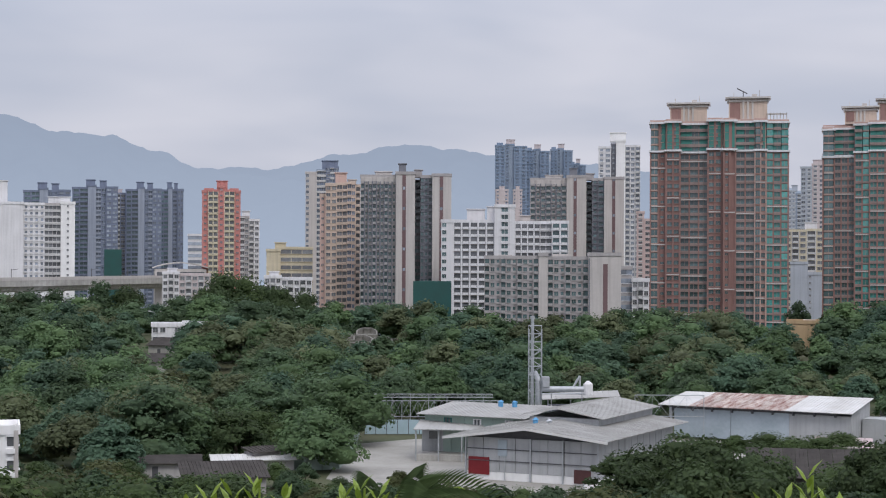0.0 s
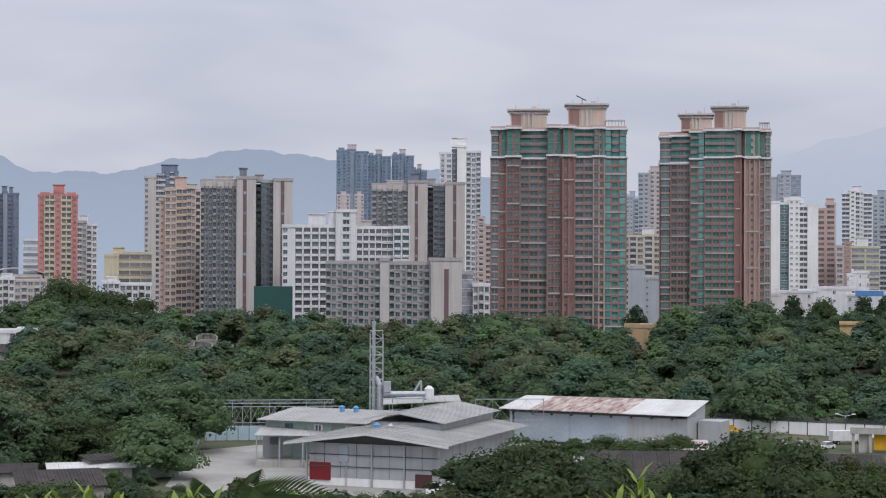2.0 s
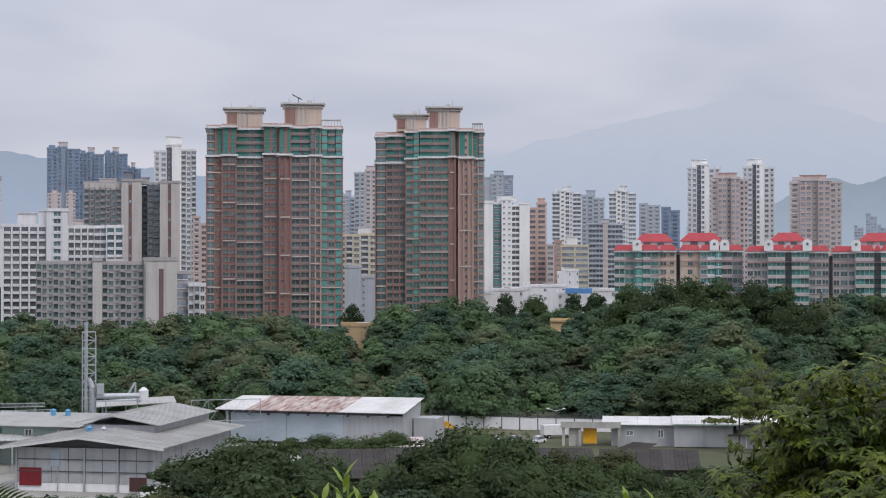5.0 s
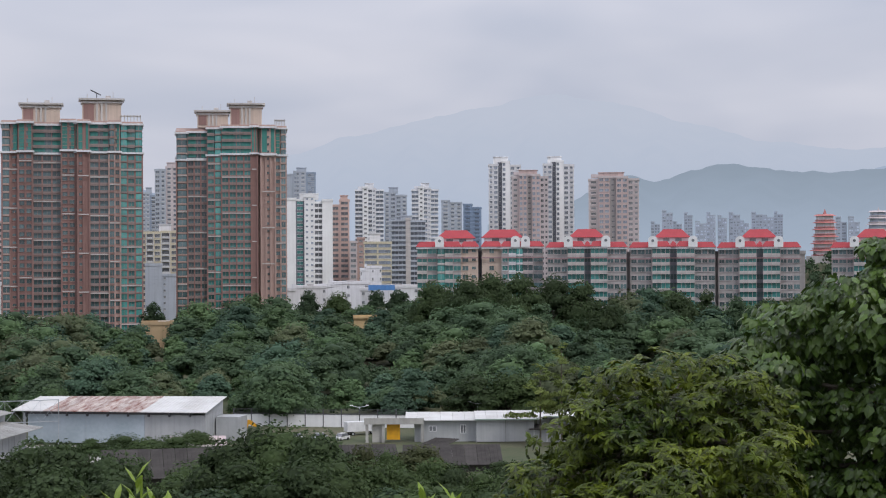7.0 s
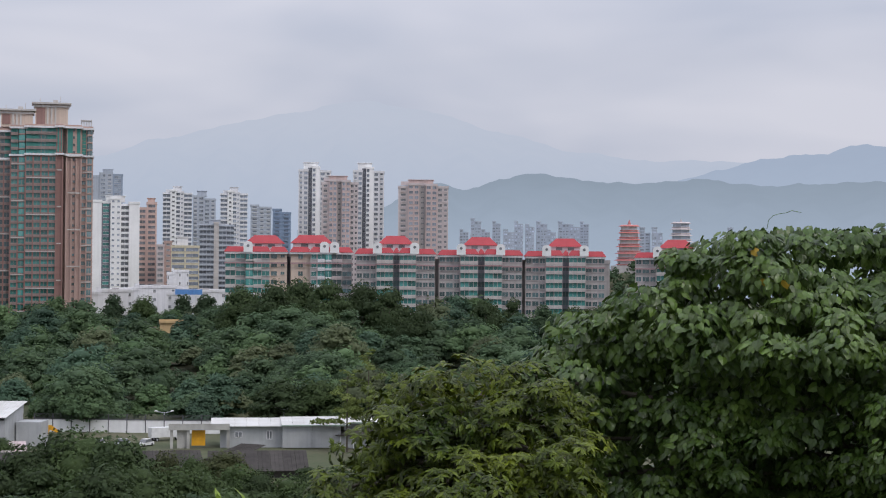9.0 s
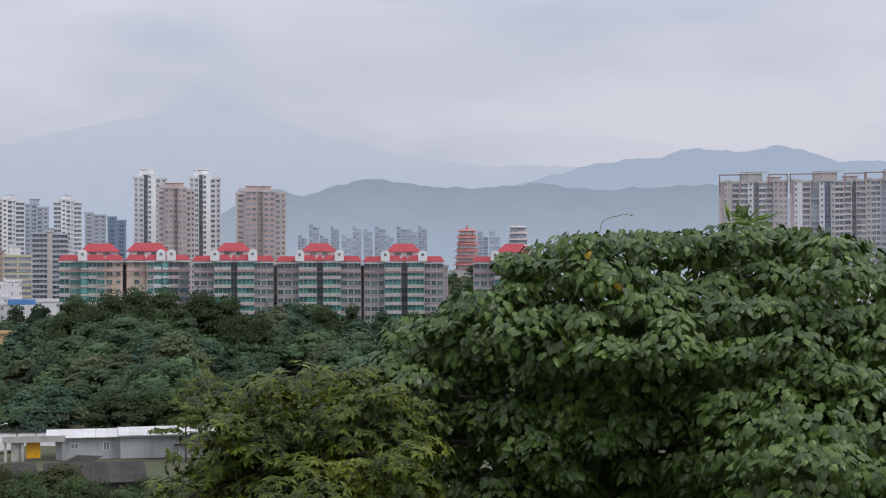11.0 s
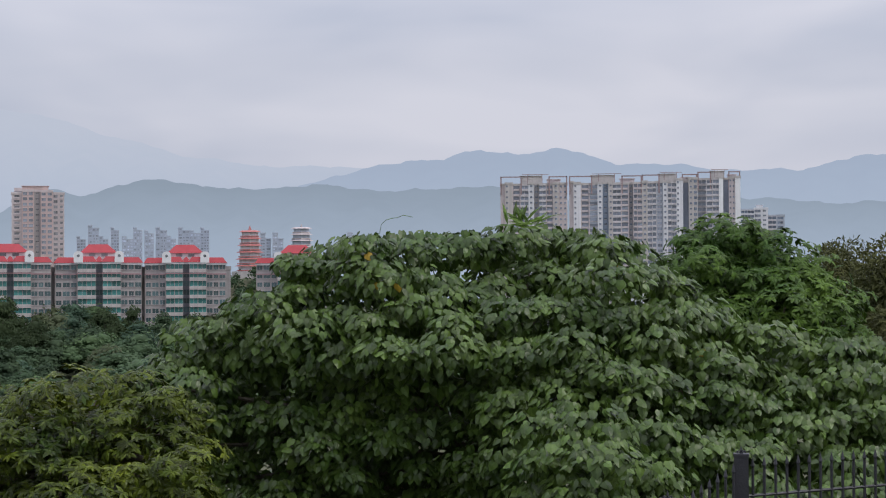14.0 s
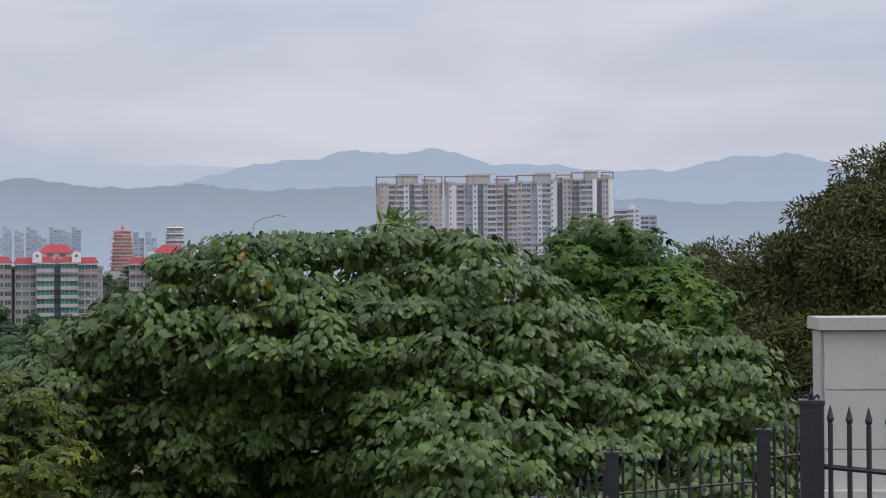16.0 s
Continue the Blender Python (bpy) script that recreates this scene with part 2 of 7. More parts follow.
# haze as emission colour; FAR pales upward to paint in summit cloud
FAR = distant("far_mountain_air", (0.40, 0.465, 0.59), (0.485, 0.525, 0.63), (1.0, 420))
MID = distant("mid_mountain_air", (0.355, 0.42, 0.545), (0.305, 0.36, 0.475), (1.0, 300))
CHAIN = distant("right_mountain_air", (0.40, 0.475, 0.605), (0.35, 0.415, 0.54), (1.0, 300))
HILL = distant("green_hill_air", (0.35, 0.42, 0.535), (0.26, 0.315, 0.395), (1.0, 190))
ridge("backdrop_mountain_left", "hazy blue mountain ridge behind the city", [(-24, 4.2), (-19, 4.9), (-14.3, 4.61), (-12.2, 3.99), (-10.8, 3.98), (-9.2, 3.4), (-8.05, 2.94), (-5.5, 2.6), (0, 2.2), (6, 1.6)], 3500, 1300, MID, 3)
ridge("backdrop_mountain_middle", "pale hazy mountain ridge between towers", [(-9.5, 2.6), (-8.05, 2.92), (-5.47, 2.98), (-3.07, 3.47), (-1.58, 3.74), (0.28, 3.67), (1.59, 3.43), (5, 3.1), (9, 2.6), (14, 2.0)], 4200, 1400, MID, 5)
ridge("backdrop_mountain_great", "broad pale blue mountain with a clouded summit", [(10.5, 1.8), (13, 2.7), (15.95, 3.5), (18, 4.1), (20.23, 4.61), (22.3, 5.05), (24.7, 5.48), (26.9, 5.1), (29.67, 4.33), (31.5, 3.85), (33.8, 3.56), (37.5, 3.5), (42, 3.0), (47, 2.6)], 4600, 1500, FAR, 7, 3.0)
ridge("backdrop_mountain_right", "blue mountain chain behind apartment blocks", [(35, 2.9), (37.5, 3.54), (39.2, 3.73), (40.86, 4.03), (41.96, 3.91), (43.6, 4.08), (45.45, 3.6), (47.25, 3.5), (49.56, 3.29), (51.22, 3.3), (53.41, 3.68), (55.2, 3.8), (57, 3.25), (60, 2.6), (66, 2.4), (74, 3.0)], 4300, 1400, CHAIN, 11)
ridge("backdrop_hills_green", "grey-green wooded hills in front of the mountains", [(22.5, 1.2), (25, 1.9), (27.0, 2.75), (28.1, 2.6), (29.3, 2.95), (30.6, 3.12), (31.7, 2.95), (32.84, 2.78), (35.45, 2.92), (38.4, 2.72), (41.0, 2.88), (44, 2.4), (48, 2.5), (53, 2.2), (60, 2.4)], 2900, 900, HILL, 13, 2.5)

# ---- apartment buildings ----
UNITS = {}
# pane colours lifted towards grey: distance haze painted into the glass
GREEN, DARKG, BLUEG, PALEG, NIGHT = glass("green", (0.075, 0.27, 0.25)), glass("dark", (0.19, 0.20, 0.215)), glass("blue", (0.16, 0.20, 0.265)), glass("pale", (0.27, 0.31, 0.37)), glass("teal", (0.10, 0.165, 0.175))


def unit(kind, w, h, pane, trim):
    """One piece of a front, standing on local z = 0 and looking to -y: the mesh is shared by all alike pieces."""
    key = (kind, round(w, 1), round(h, 1), pane.name, trim.name)
    if key in UNITS:
        return UNITS[key]
    g = Geo()
    e = w / 2
    if kind in "wvt":  # windows: frame, sill, two panes
        f = {"w": 0.34, "v": 0.44, "t": 0.22}[kind] * w
        z0, z1 = (0.3 * h, 0.82 * h) if kind != "t" else (0.42 * h, 0.74 * h)
        g.box(-f, -0.03, -0.05, 0.0, z0, z1, 0).box(0.03, f, -0.05, 0.0, z0, z1, 0)
        g.box(-f - 0.1, f + 0.1, -0.22, 0.0, z0 - 0.16, z0, 1).box(-0.03, 0.03, -0.1, 0.0, z0, z1, 1)
        if kind == "w":
            g.box(-f - 0.1, f + 0.1, -0.30, 0.0, z1, z1 + 0.12, 1)
    elif kind == "b":  # balcony: slab, parapet, dark door glass, side fin
        g.box(-0.46 * w, 0.46 * w, -0.06, 0.0, 0.12, 0.88 * h, 0)
        g.box(-0.4 * w, 0.4 * w, -0.9, 0.0, -0.08, 0.1, 1).box(-0.36 * w, 0.36 * w, -0.9, -0.82, 0.1, 0.32 * h, 1)
        g.box(-0.5 * w, -0.4 * w, -0.95, 0.0, 0.0, h, 1).box(0.4 * w, 0.5 * w, -0.95, 0.0, 0.0, h, 1)
    elif kind == "o":  # loggia with rail: a flat pane; dark glass stands in for deep shade
        g.box(-0.47 * w, 0.47 * w, -0.05, 0.0, 0.3 * h, 0.9 * h, 0)
        g.box(-0.5 * w, 0.5 * w, -0.7, 0.0, 0.9 * h, 1.02 * h, 1).box(-0.5 * w, 0.5 * w, -0.65, -0.55, 0.05 * h, 0.3 * h, 1)
        g.box(-0.02 * w, 0.02 * w, -0.1, 0.0, 0.3 * h, 0.9 * h, 1)
    elif kind == "g":  # glazed bay, proud of the wall
        g.prism([(-e, 0), (-0.75 * e, -0.8), (0.75 * e, -0.8), (e, 0)], 0.2 * h, 0.9 * h, 0)
        g.prism([(-e, 0), (-0.78 * e, -0.95), (0.78 * e, -0.95), (e, 0)], -0.02 * h, 0.2 * h, 1)
        g.box(-0.05, 0.05, -0.86, -0.79, 0.2 * h, 0.9 * h, 1)
    elif kind == "a":  # small window with an air conditioner below
        g.box(-0.24 * w, 0.24 * w, -0.05, 0.0, 0.4 * h, 0.8 * h, 0)
        g.box(-0.28 * w, 0.28 * w, -0.5, 0.0, 0.1 * h, 0.3 * h, 1)
        g.box(-0.3 * w, 0.3 * w, -0.25, 0.0, 0.8 * h, 0.86 * h, 1)
    elif kind == "l":  # ribbon of glass, full width
        g.box(-e, e, -0.06, 0.0, 0.32 * h, 0.86 * h, 0)
        g.box(-e, e, -0.18, 0.0, 0.24 * h, 0.32 * h, 1)
    elif kind == "p":  # parking deck: a flat dark pane painted in for the opening's shade
        g.box(-0.47 * w, 0.47 * w, -0.05, 0.0, 0.35 * h, 0.85 * h, 0)
        g.box(-0.5 * w, 0.5 * w, -0.25, 0.0, 0.28 * h, 0.35 * h, 1)
    UNITS[key] = (g, g.mesh({"w": "window", "v": "window", "t": "small_window", "b": "balcony", "o": "loggia", "g": "bay_window", "a": "window", "l": "window_band", "p": "parking_opening"}[kind], [pane, trim]))
    return UNITS[key]


def front(th, rest, budget, x, y, turn, width, z0, z1, sh, cols, pane, trim):
    """Fills a front with storeys of pieces. (x, y): its left end as seen from outside; turn: 0 looks to -y."""
    n = len(cols)
    w = width / n
    rot = Matrix.Rotation(turn, 4, "Z")
    storeys = int((z1 - z0) / sh)
    for c, kind in enumerate(cols):
        if kind == ".":
            continue
        if kind in "rs":  # a recessed shadow line or a coloured stripe down the whole front
            continue
        geo, me = unit(kind, w, sh, pane, trim)
        for s in range(storeys):
            m = Matrix.Translation((x, y, z1 - (s + 1) * sh)) @ rot @ Matrix.Translation(((c + 0.5) * w, -0.003, 0))
            if budget[0] > 0:
                budget[0] -= 1
                ob = new(me.name, me)
                ob.parent = th
                ob.matrix_local = m
            else:
                rest.setdefault((pane.name, trim.name), Geo()).add(geo, m)


def tower(name, label, az0, az1, d, el, blocks, sh=3.0, wallm=WHITE, pane=DARKG, trim=FRAME, pieces=0, turn=0.0, roof=(), group="", base=0.0):
    """blocks: (left, right, set back in m, depth in m, drop in m of the top, front columns, wall, left columns, right columns), left and right as parts of the width."""
    mid = (az0 + az1) / 2
    W = 2 * d * math.tan(radians(az1 - az0) / 2)
    H = rise(el, d) - base
    x, y = spot(mid, d)
    th = thing(name, pose(x, y, base, 0, 0, -mid + turn), label, "building", group)
    rest, budget = {}, [pieces]
    for bl in blocks:
        f0, f1, sb, dep, drop, cols = bl[:6]
        wm = bl[6] if len(bl) > 6 and bl[6] else wallm
        left, right = (bl[7] if len(bl) > 7 else ""), (bl[8] if len(bl) > 8 else "")
        tp = bl[9] if len(bl) > 9 else (pane, trim)
        x0, x1, top = (f0 - 0.5) * W, (f1 - 0.5) * W, H - drop
        g = Geo().box(x0, x1, sb, sb + dep, 0, top)
        part("wall", g, [wm], th)
        cap = Geo()
        cap.box(x0 - 0.25, x1 + 0.25, sb - 0.25, sb, top - 0.35, top + 0.9).box(x0 - 0.25, x1 + 0.25, sb + dep, sb + dep + 0.25, top - 0.35, top + 0.9)
        cap.box(x0 - 0.25, x0, sb, sb + dep, top - 0.35, top + 0.9).box(x1, x1 + 0.25, sb, sb + dep, top - 0.35, top + 0.9)
        part("parapet", cap, [trim if trim is not FRAME else wm], th)
        z0 = top - sh * int((top - 1) / sh)
        if cols:
            front(th, rest, budget, x0, sb, 0, x1 - x0, z0, top, sh, cols, *tp)
        if left:
            front(th, rest, budget, x0, sb + dep, -math.pi / 2, dep, z0, top, sh, left, *tp)
        if right:
            front(th, rest, budget, x1, sb, math.pi / 2, dep, z0, top, sh, right, *tp)
    for f0, f1, sb, dep, z0, h, m in roof:
        g = Geo().box((f0 - 0.5) * W, (f1 - 0.5) * W, sb, sb + dep, H + z0, H + z0 + h)
        if h > 2:
            g.box((f0 - 0.5) * W - 0.4, (f1 - 0.5) * W + 0.4, sb - 0.4, sb + dep + 0.4, H + z0 + h, H + z0 + h + 0.35)
        part("roof_house", g, [m], th)
    for (pn, tn), g in rest.items():
        part("window_field", g, [bpy.data.materials[pn], bpy.data.materials[tn]], th, kind="stuff")
    return th


def stripe(th, x0, x1, y, z0, z1, m, name="stripe", proud=0.12):
    part(name, Geo().box(x0, x1, y - proud, y, z0, z1), [m], th)


BRICK = wall("rose_brick", (0.31, 0.19, 0.17))
BRICK2 = wall("tan_render", (0.47, 0.335, 0.295))
RIBBON = wall("balcony_slab", (0.31, 0.25, 0.235))
GREENW = wall("green_tile", (0.075, 0.25, 0.22))
PINK, SALMON, CORAL = wall("pink", (0.60, 0.47, 0.45)), wall("salmon", (0.60, 0.44, 0.39)), wall("coral", (0.56, 0.25, 0.23))
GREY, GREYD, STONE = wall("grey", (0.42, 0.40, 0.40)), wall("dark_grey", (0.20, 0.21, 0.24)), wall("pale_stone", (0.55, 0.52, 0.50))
MAROON, CREAM, BEIGE = wall("maroon", (0.19, 0.125, 0.13)), wall("cream", (0.62, 0.56, 0.42)), wall("beige", (0.62, 0.50, 0.42))
# distance haze put into these wall colours, and into FAINT and HAZEG
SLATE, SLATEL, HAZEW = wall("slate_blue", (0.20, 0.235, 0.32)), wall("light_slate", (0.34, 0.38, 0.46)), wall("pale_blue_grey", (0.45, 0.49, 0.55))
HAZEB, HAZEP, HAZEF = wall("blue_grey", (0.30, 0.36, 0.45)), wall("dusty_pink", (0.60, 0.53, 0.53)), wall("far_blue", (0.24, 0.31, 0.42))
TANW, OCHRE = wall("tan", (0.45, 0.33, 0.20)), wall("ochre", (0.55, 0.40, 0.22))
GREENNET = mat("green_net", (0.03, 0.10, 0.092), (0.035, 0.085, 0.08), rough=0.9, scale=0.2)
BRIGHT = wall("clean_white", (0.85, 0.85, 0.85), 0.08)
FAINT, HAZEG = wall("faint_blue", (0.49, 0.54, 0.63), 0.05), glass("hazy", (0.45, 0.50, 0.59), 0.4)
PALE = (PALEG, FRAME)

# the two brick towers with green glass bays
def brick_tower(name, label, az0, az1, d, el, blocks, houses, rail):
    th = tower(name, label, az0, az1, d, el, blocks, sh=3.05, wallm=BRICK, pane=NIGHT, trim=BRICK2, pieces=300)
    W, H = 2 * d * math.tan(radians(az1 - az0) / 2), rise(el, d)
    for bl in blocks:
        x0, x1, sb = (bl[0] - 0.5) * W, (bl[1] - 0.5) * W, bl[2]
        top = H - bl[4]
        g = Geo()
        for z in (top - 0.6, top - 12.0):  # white cornice bands
            g.box(x0 - 0.7, x1 + 0.7, sb - 1.3, sb + bl[3] + 0.4, z, z + 0.75)
        part("cornice", g, [WHITE], th, "white moulded cornice band")
        n = max(1, len(bl[5]))
        for q in range(n + 1 if bl[5] else 0):
            x = x0 + (x1 - x0) * q / n
            part("pier", Geo().box(x - 0.3, x + 0.3, sb - 0.75, sb, 0, top - 12), [bl[6] or BRICK], th)
        for s in range(4, 29):
            z = top - 3.05 * s
            if (s * 7 + int(x0)) % 5 == 0 and bl[5]:
                part("floor_band", Geo().box(x0 + 0.3, x1 - 0.3, sb - 1.25, sb - 1.12, z - 0.22, z + 0.22), [STONE], th)
        g = Geo()
        g.box(x0 + 0.4, x0 + 0.42 * (x1 - x0), sb - 0.14, sb, top - 10.8, top - 0.7).box(x1 - 0.3 * (x1 - x0), x1 - 0.4, sb - 0.14, sb, top - 10.8, top - 0.7)
        part("glazed_top", g, [GREENW], th, "green glazed top storeys")
    for f0, f1, sb, h in houses:
        a, b = (f0 - 0.5) * W, (f1 - 0.5) * W
        part("roof_house", Geo().box(a, b, sb, sb + 9, H, H + h), [BEIGE], th)
        part("roof_mast", Geo().bar((a + 2, sb + 2, H + h), (a + 2, sb + 2, H + h + 2.6), 0.18).bar((b - 3, sb + 3, H + h), (b - 3, sb + 3, H + h + 3.6), 0.14).box(b - 6, b - 4, sb + 2, sb + 4, H + h + 0.7, H + h + 2.0), [STONE], th)
        g = Geo().box(a - 1.4, b + 1.4, sb - 1.4, sb + 10.4, H + h, H + h + 0.7).box(a - 0.6, b + 0.6, sb - 0.6, sb + 9.6, H + h - 1.2, H + h - 0.5)
        for q in (0.38, 0.5, 0.62):
            g.box(a + q * (b - a) - 0.35, a + q * (b - a) + 0.35, sb - 0.5, sb, H, H + h - 1.2)
        part("roof_canopy", g, [STONE], th, "flat overhanging canopy")
        part("roof_wall_panel", Geo().box(a + 0.5, a + 0.3 * (b - a), sb - 0.2, sb, H + 1, H + h - 1.6), [BRICK], th)
    if rail:
        a, b = (rail[0] - 0.5) * W, (rail[1] - 0.5) * W
        g = Geo().box(a, b, 1.5, 2.2, H + 2.6, H + 3.1)
        for i in range(7):
            q = a + (b - a) * i / 6
            g.box(q - 0.2, q + 0.2, 0.6, 3.2, H + 2.9, H + 3.3).box(q - 0.15, q + 0.15, 1.6, 2.0, H, H + 2.7)
        part("pergola", g, [STONE], th, "roof pergola of slats")
    return th


T1 = brick_tower("apartment_tower", "rose brick apartment tower with green glass bays", 6.80, 11.22, 700, 4.52, [
    (0.0, 0.115, 0.0, 20, 0.3, "gt", BRICK), (0.115, 0.215, -1.2, 21, 0.0, "ww", BRICK, "", "", (NIGHT, RIBBON)), (0.215, 0.42, 3.0, 18, 0.6, "ooo", BRICK, "", "", (NIGHT, RIBBON)),
    (0.42, 0.52, 0.5, 20, -0.6, "ww", BRICK), (0.535, 0.62, -1.6, 21, -0.3, "t.", BRICK), (0.62, 0.76, -1.0, 20, 0.2, "oo", BRICK, "", "", (NIGHT, RIBBON)), (0.52, 0.535, 1.0, 18, 0.0, "", BRICK2),
    (0.76, 0.84, -1.8, 20, 0.0, "gw", BRICK2, "", "", (NIGHT, BRICK)), (0.84, 1.0, -0.6, 20, 0.4, "gog", BRICK, "", "ww.ww", (GREEN, RIBBON)), (0.0, 1.0, 8.0, 10, 1.0, "", BRICK)],
    [(0.14, 0.41, 4, 7.2), (0.57, 0.85, 3, 9.2)], (0.85, 0.99))
dish = Geo().bar((0, 0, 0), (0, 0, 2.2), 0.2).hexa(((-2.4, -1.6, 3.6), (1.6, -1.6, 1.6), (1.6, 1.6, 1.6), (-2.4, 1.6, 3.6), (-2.4, -1.6, 3.8), (1.6, -1.6, 1.8), (1.6, 1.6, 1.8), (-2.4, 1.6, 3.8)))
part("satellite_dish", dish, [DARKSTEEL], T1, "dark tilted roof dish").matrix_local = Matrix.Translation((9.5, 7, rise(4.52, 700) + 9.9))
T2 = brick_tower("apartment_tower", "rose brick apartment tower with green ribbon balconies", 12.32, 15.88, 740, 4.42, [
    (0.0, 0.1, 1.0, 20, 2.4, "g", BRICK), (0.1, 0.28, 2.0, 19, 2.0, "ooo", BRICK, "", "", (NIGHT, RIBBON)), (0.28, 0.41, 0.0, 20, 0.5, "og", BRICK, "", "", (GREEN, RIBBON)),
    (0.41, 0.68, -0.8, 20, 0.0, "oooo", BRICK, "", "", (GREEN, RIBBON)), (0.68, 0.735, -1.4, 20, -0.3, ".", BRICK), (0.735, 0.77, 1.5, 16, 0.0, "", BRICK2), (0.77, 0.90, -1.0, 20, 0.0, ".t.", BRICK2, "", "", (NIGHT, BRICK)),
    (0.90, 1.0, 0.5, 20, 0.4, "wg", BRICK2, "", "ww.w"), (0.0, 1.0, 8.0, 10, 1.0, "", BRICK)],
    [(0.19, 0.47, 4, 6.6), (0.49, 0.78, 3, 9.6)], (0.9, 0.99))

# grey housing slabs with maroon striped end walls
def slab(label, az0, az1, d, el, pieces, cols, cols2):
    # end walls paler, set-back wings darker: light and shade put into colour
    th = tower("housing_slab", label, az0, az1, d, el, [
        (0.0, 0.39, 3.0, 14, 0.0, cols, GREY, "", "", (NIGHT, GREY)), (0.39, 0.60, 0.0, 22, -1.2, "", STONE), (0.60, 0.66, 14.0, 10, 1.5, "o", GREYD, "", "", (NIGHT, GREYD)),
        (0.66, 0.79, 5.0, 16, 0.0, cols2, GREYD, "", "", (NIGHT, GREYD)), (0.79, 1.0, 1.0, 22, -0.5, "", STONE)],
        sh=2.8, wallm=GREY, trim=GREY, pieces=pieces, roof=[(0.16, 0.34, 8, 6, 0, 2.2, STONE), (0.42, 0.5, 6, 8, 1, 4.5, GREYD), (0.6, 0.68, 8, 7, 0, 3.0, GREY)])
    W, H = 2 * d * math.tan(radians(az1 - az0) / 2), rise(el, d)
    for c, y in ((0.48, 0.0), (0.89, 1.0)):
        x = (c - 0.5) * W
        stripe(th, x - 0.75, x + 0.75, y, 4, H + 0.6, MAROON, "stair_strip")
        for s in range(int(H / 8.4)):
            part("stair_window", Geo().box(x - 0.5, x + 0.5, y - 0.2, y - 0.12, 8 + 8.4 * s, 9.2 + 8.4 * s), [PALEG], th)
    for q in range(1, len(cols)):
        x = (q / len(cols) * 0.39 - 0.5) * W
        part("pilaster", Geo().box(x - 0.22, x + 0.22, 1.9, 3.0, 0, H - 2), [GREYD], th)
    part("top_band", Geo().box(-0.5 * W, -0.11 * W, 2.6, 3.0, H - 3.0, H), [STONE], th)
    return th


slab("grey concrete housing slab with maroon stair strips", -2.73, 0.27, 720, 2.72, 290, "bawbawbwa", "wab")
slab("grey housing slab with striped end walls, behind", 2.86, 5.94, 820, 2.64, 120, "bawbawb", "ab")
LOW = tower("housing_slab", "low grey housing slab above the trees", 1.36, 5.84, 620, 0.05, [
    (0.0, 0.40, 2.0, 14, 0.0, "bwabwabwab", GREY, "", "", (NIGHT, GREY)), (0.40, 0.465, 0.5, 15, -1.0, "", STONE), (0.465, 0.765, 2.0, 14, 0.2, "bwabwab", GREY, "", "", (NIGHT, GREY)),
    (0.765, 1.0, -2.0, 18, -1.2, "", STONE)], sh=2.8, wallm=GREY, trim=GREY, pieces=260, roof=[(0.5, 0.62, 6, 6, 0, 1.6, STONE), (0.1, 0.2, 6, 5, 0, 1.2, STONE)])
stripe(LOW, 0.37 * 48.5, 0.37 * 48.5 + 1.6, -2.0, 2, rise(0.05, 620) - 2, MAROON, "stair_strip")
part("end_wall_seam", Geo().box(0.268 * 48.5, 0.268 * 48.5 + 0.3, -2.2, -2, 0, rise(0.05, 620)), [GREYD], LOW)

# the white grid block
GRIDW = wall("dusty_mauve", (0.46, 0.39, 0.39))
tower("apartment_block", "white apartment block with a grid of balconies", -0.06, 4.12, 690, 1.24, [
    (0.0, 0.095, -1.0, 14, 0.0, "w.", WHITE, "", "", (NIGHT, WHITE)), (0.095, 0.42, 0.5, 14, 0.0, "bbbbb", GRIDW, "", "", (DARKG, WHITE)), (0.42, 0.58, -2.0, 15, -6.0, ".o.", WHITE, "", "", (NIGHT, WHITE)),
    (0.58, 0.78, 0.5, 14, 0.5, "bbbb", GRIDW, "", "", (DARKG, WHITE)), (0.78, 0.87, 1.5, 14, 0.5, "o", GRIDW), (0.87, 1.0, -0.5, 14, 0.3, "bb", WHITE, "", "", (NIGHT, WHITE))],
    sh=2.9, wallm=WHITE, trim=WHITE, pieces=280, roof=[(0.2, 0.34, 5, 7, 0, 5, WHITE), (0.62, 0.7, 5, 5, 0, 2.4, STONE), (0.36, 0.42, 5, 4, 0, 6, WHITE)])
tower("apartment_tower", "beige apartment tower with pale blue bays", -4.06, -2.73, 760, 2.42, [
    (0.0, 0.14, 3.0, 14, 4.5, "t", SALMON), (0.14, 0.42, 0.0, 18, 0.0, "ww", BEIGE), (0.42, 0.68, 1.2, 16, -0.4, "ob", BEIGE), (0.68, 0.88, 0.2, 17, -0.8, "ow", BEIGE, "", "", (BLUEG, BEIGE)), (0.88, 1.0, 1.5, 14, 0.4, "b", BEIGE)],
    sh=2.9, wallm=BEIGE, pane=DARKG, trim=BEIGE, pieces=160, roof=[(0.38, 0.66, 4, 8, 0, 5.5, SALMON), (0.7, 0.9, 5, 5, 0, 2.6, STONE)])
tower("apartment_tower", "tall white and slate tower behind others", -4.53, -3.45, 960, 2.9, [
    (0.0, 0.34, 0.0, 18, 1.5, "w..", STONE), (0.34, 0.62, 2.0, 16, 0.0, "oo", HAZEB), (0.62, 1.0, 1.0, 16, -1.5, "wow", SLATE)], wallm=STONE, pane=BLUEG, pieces=0, roof=[(0.5, 0.98, 4, 9, 1, 4.5, SLATE)])
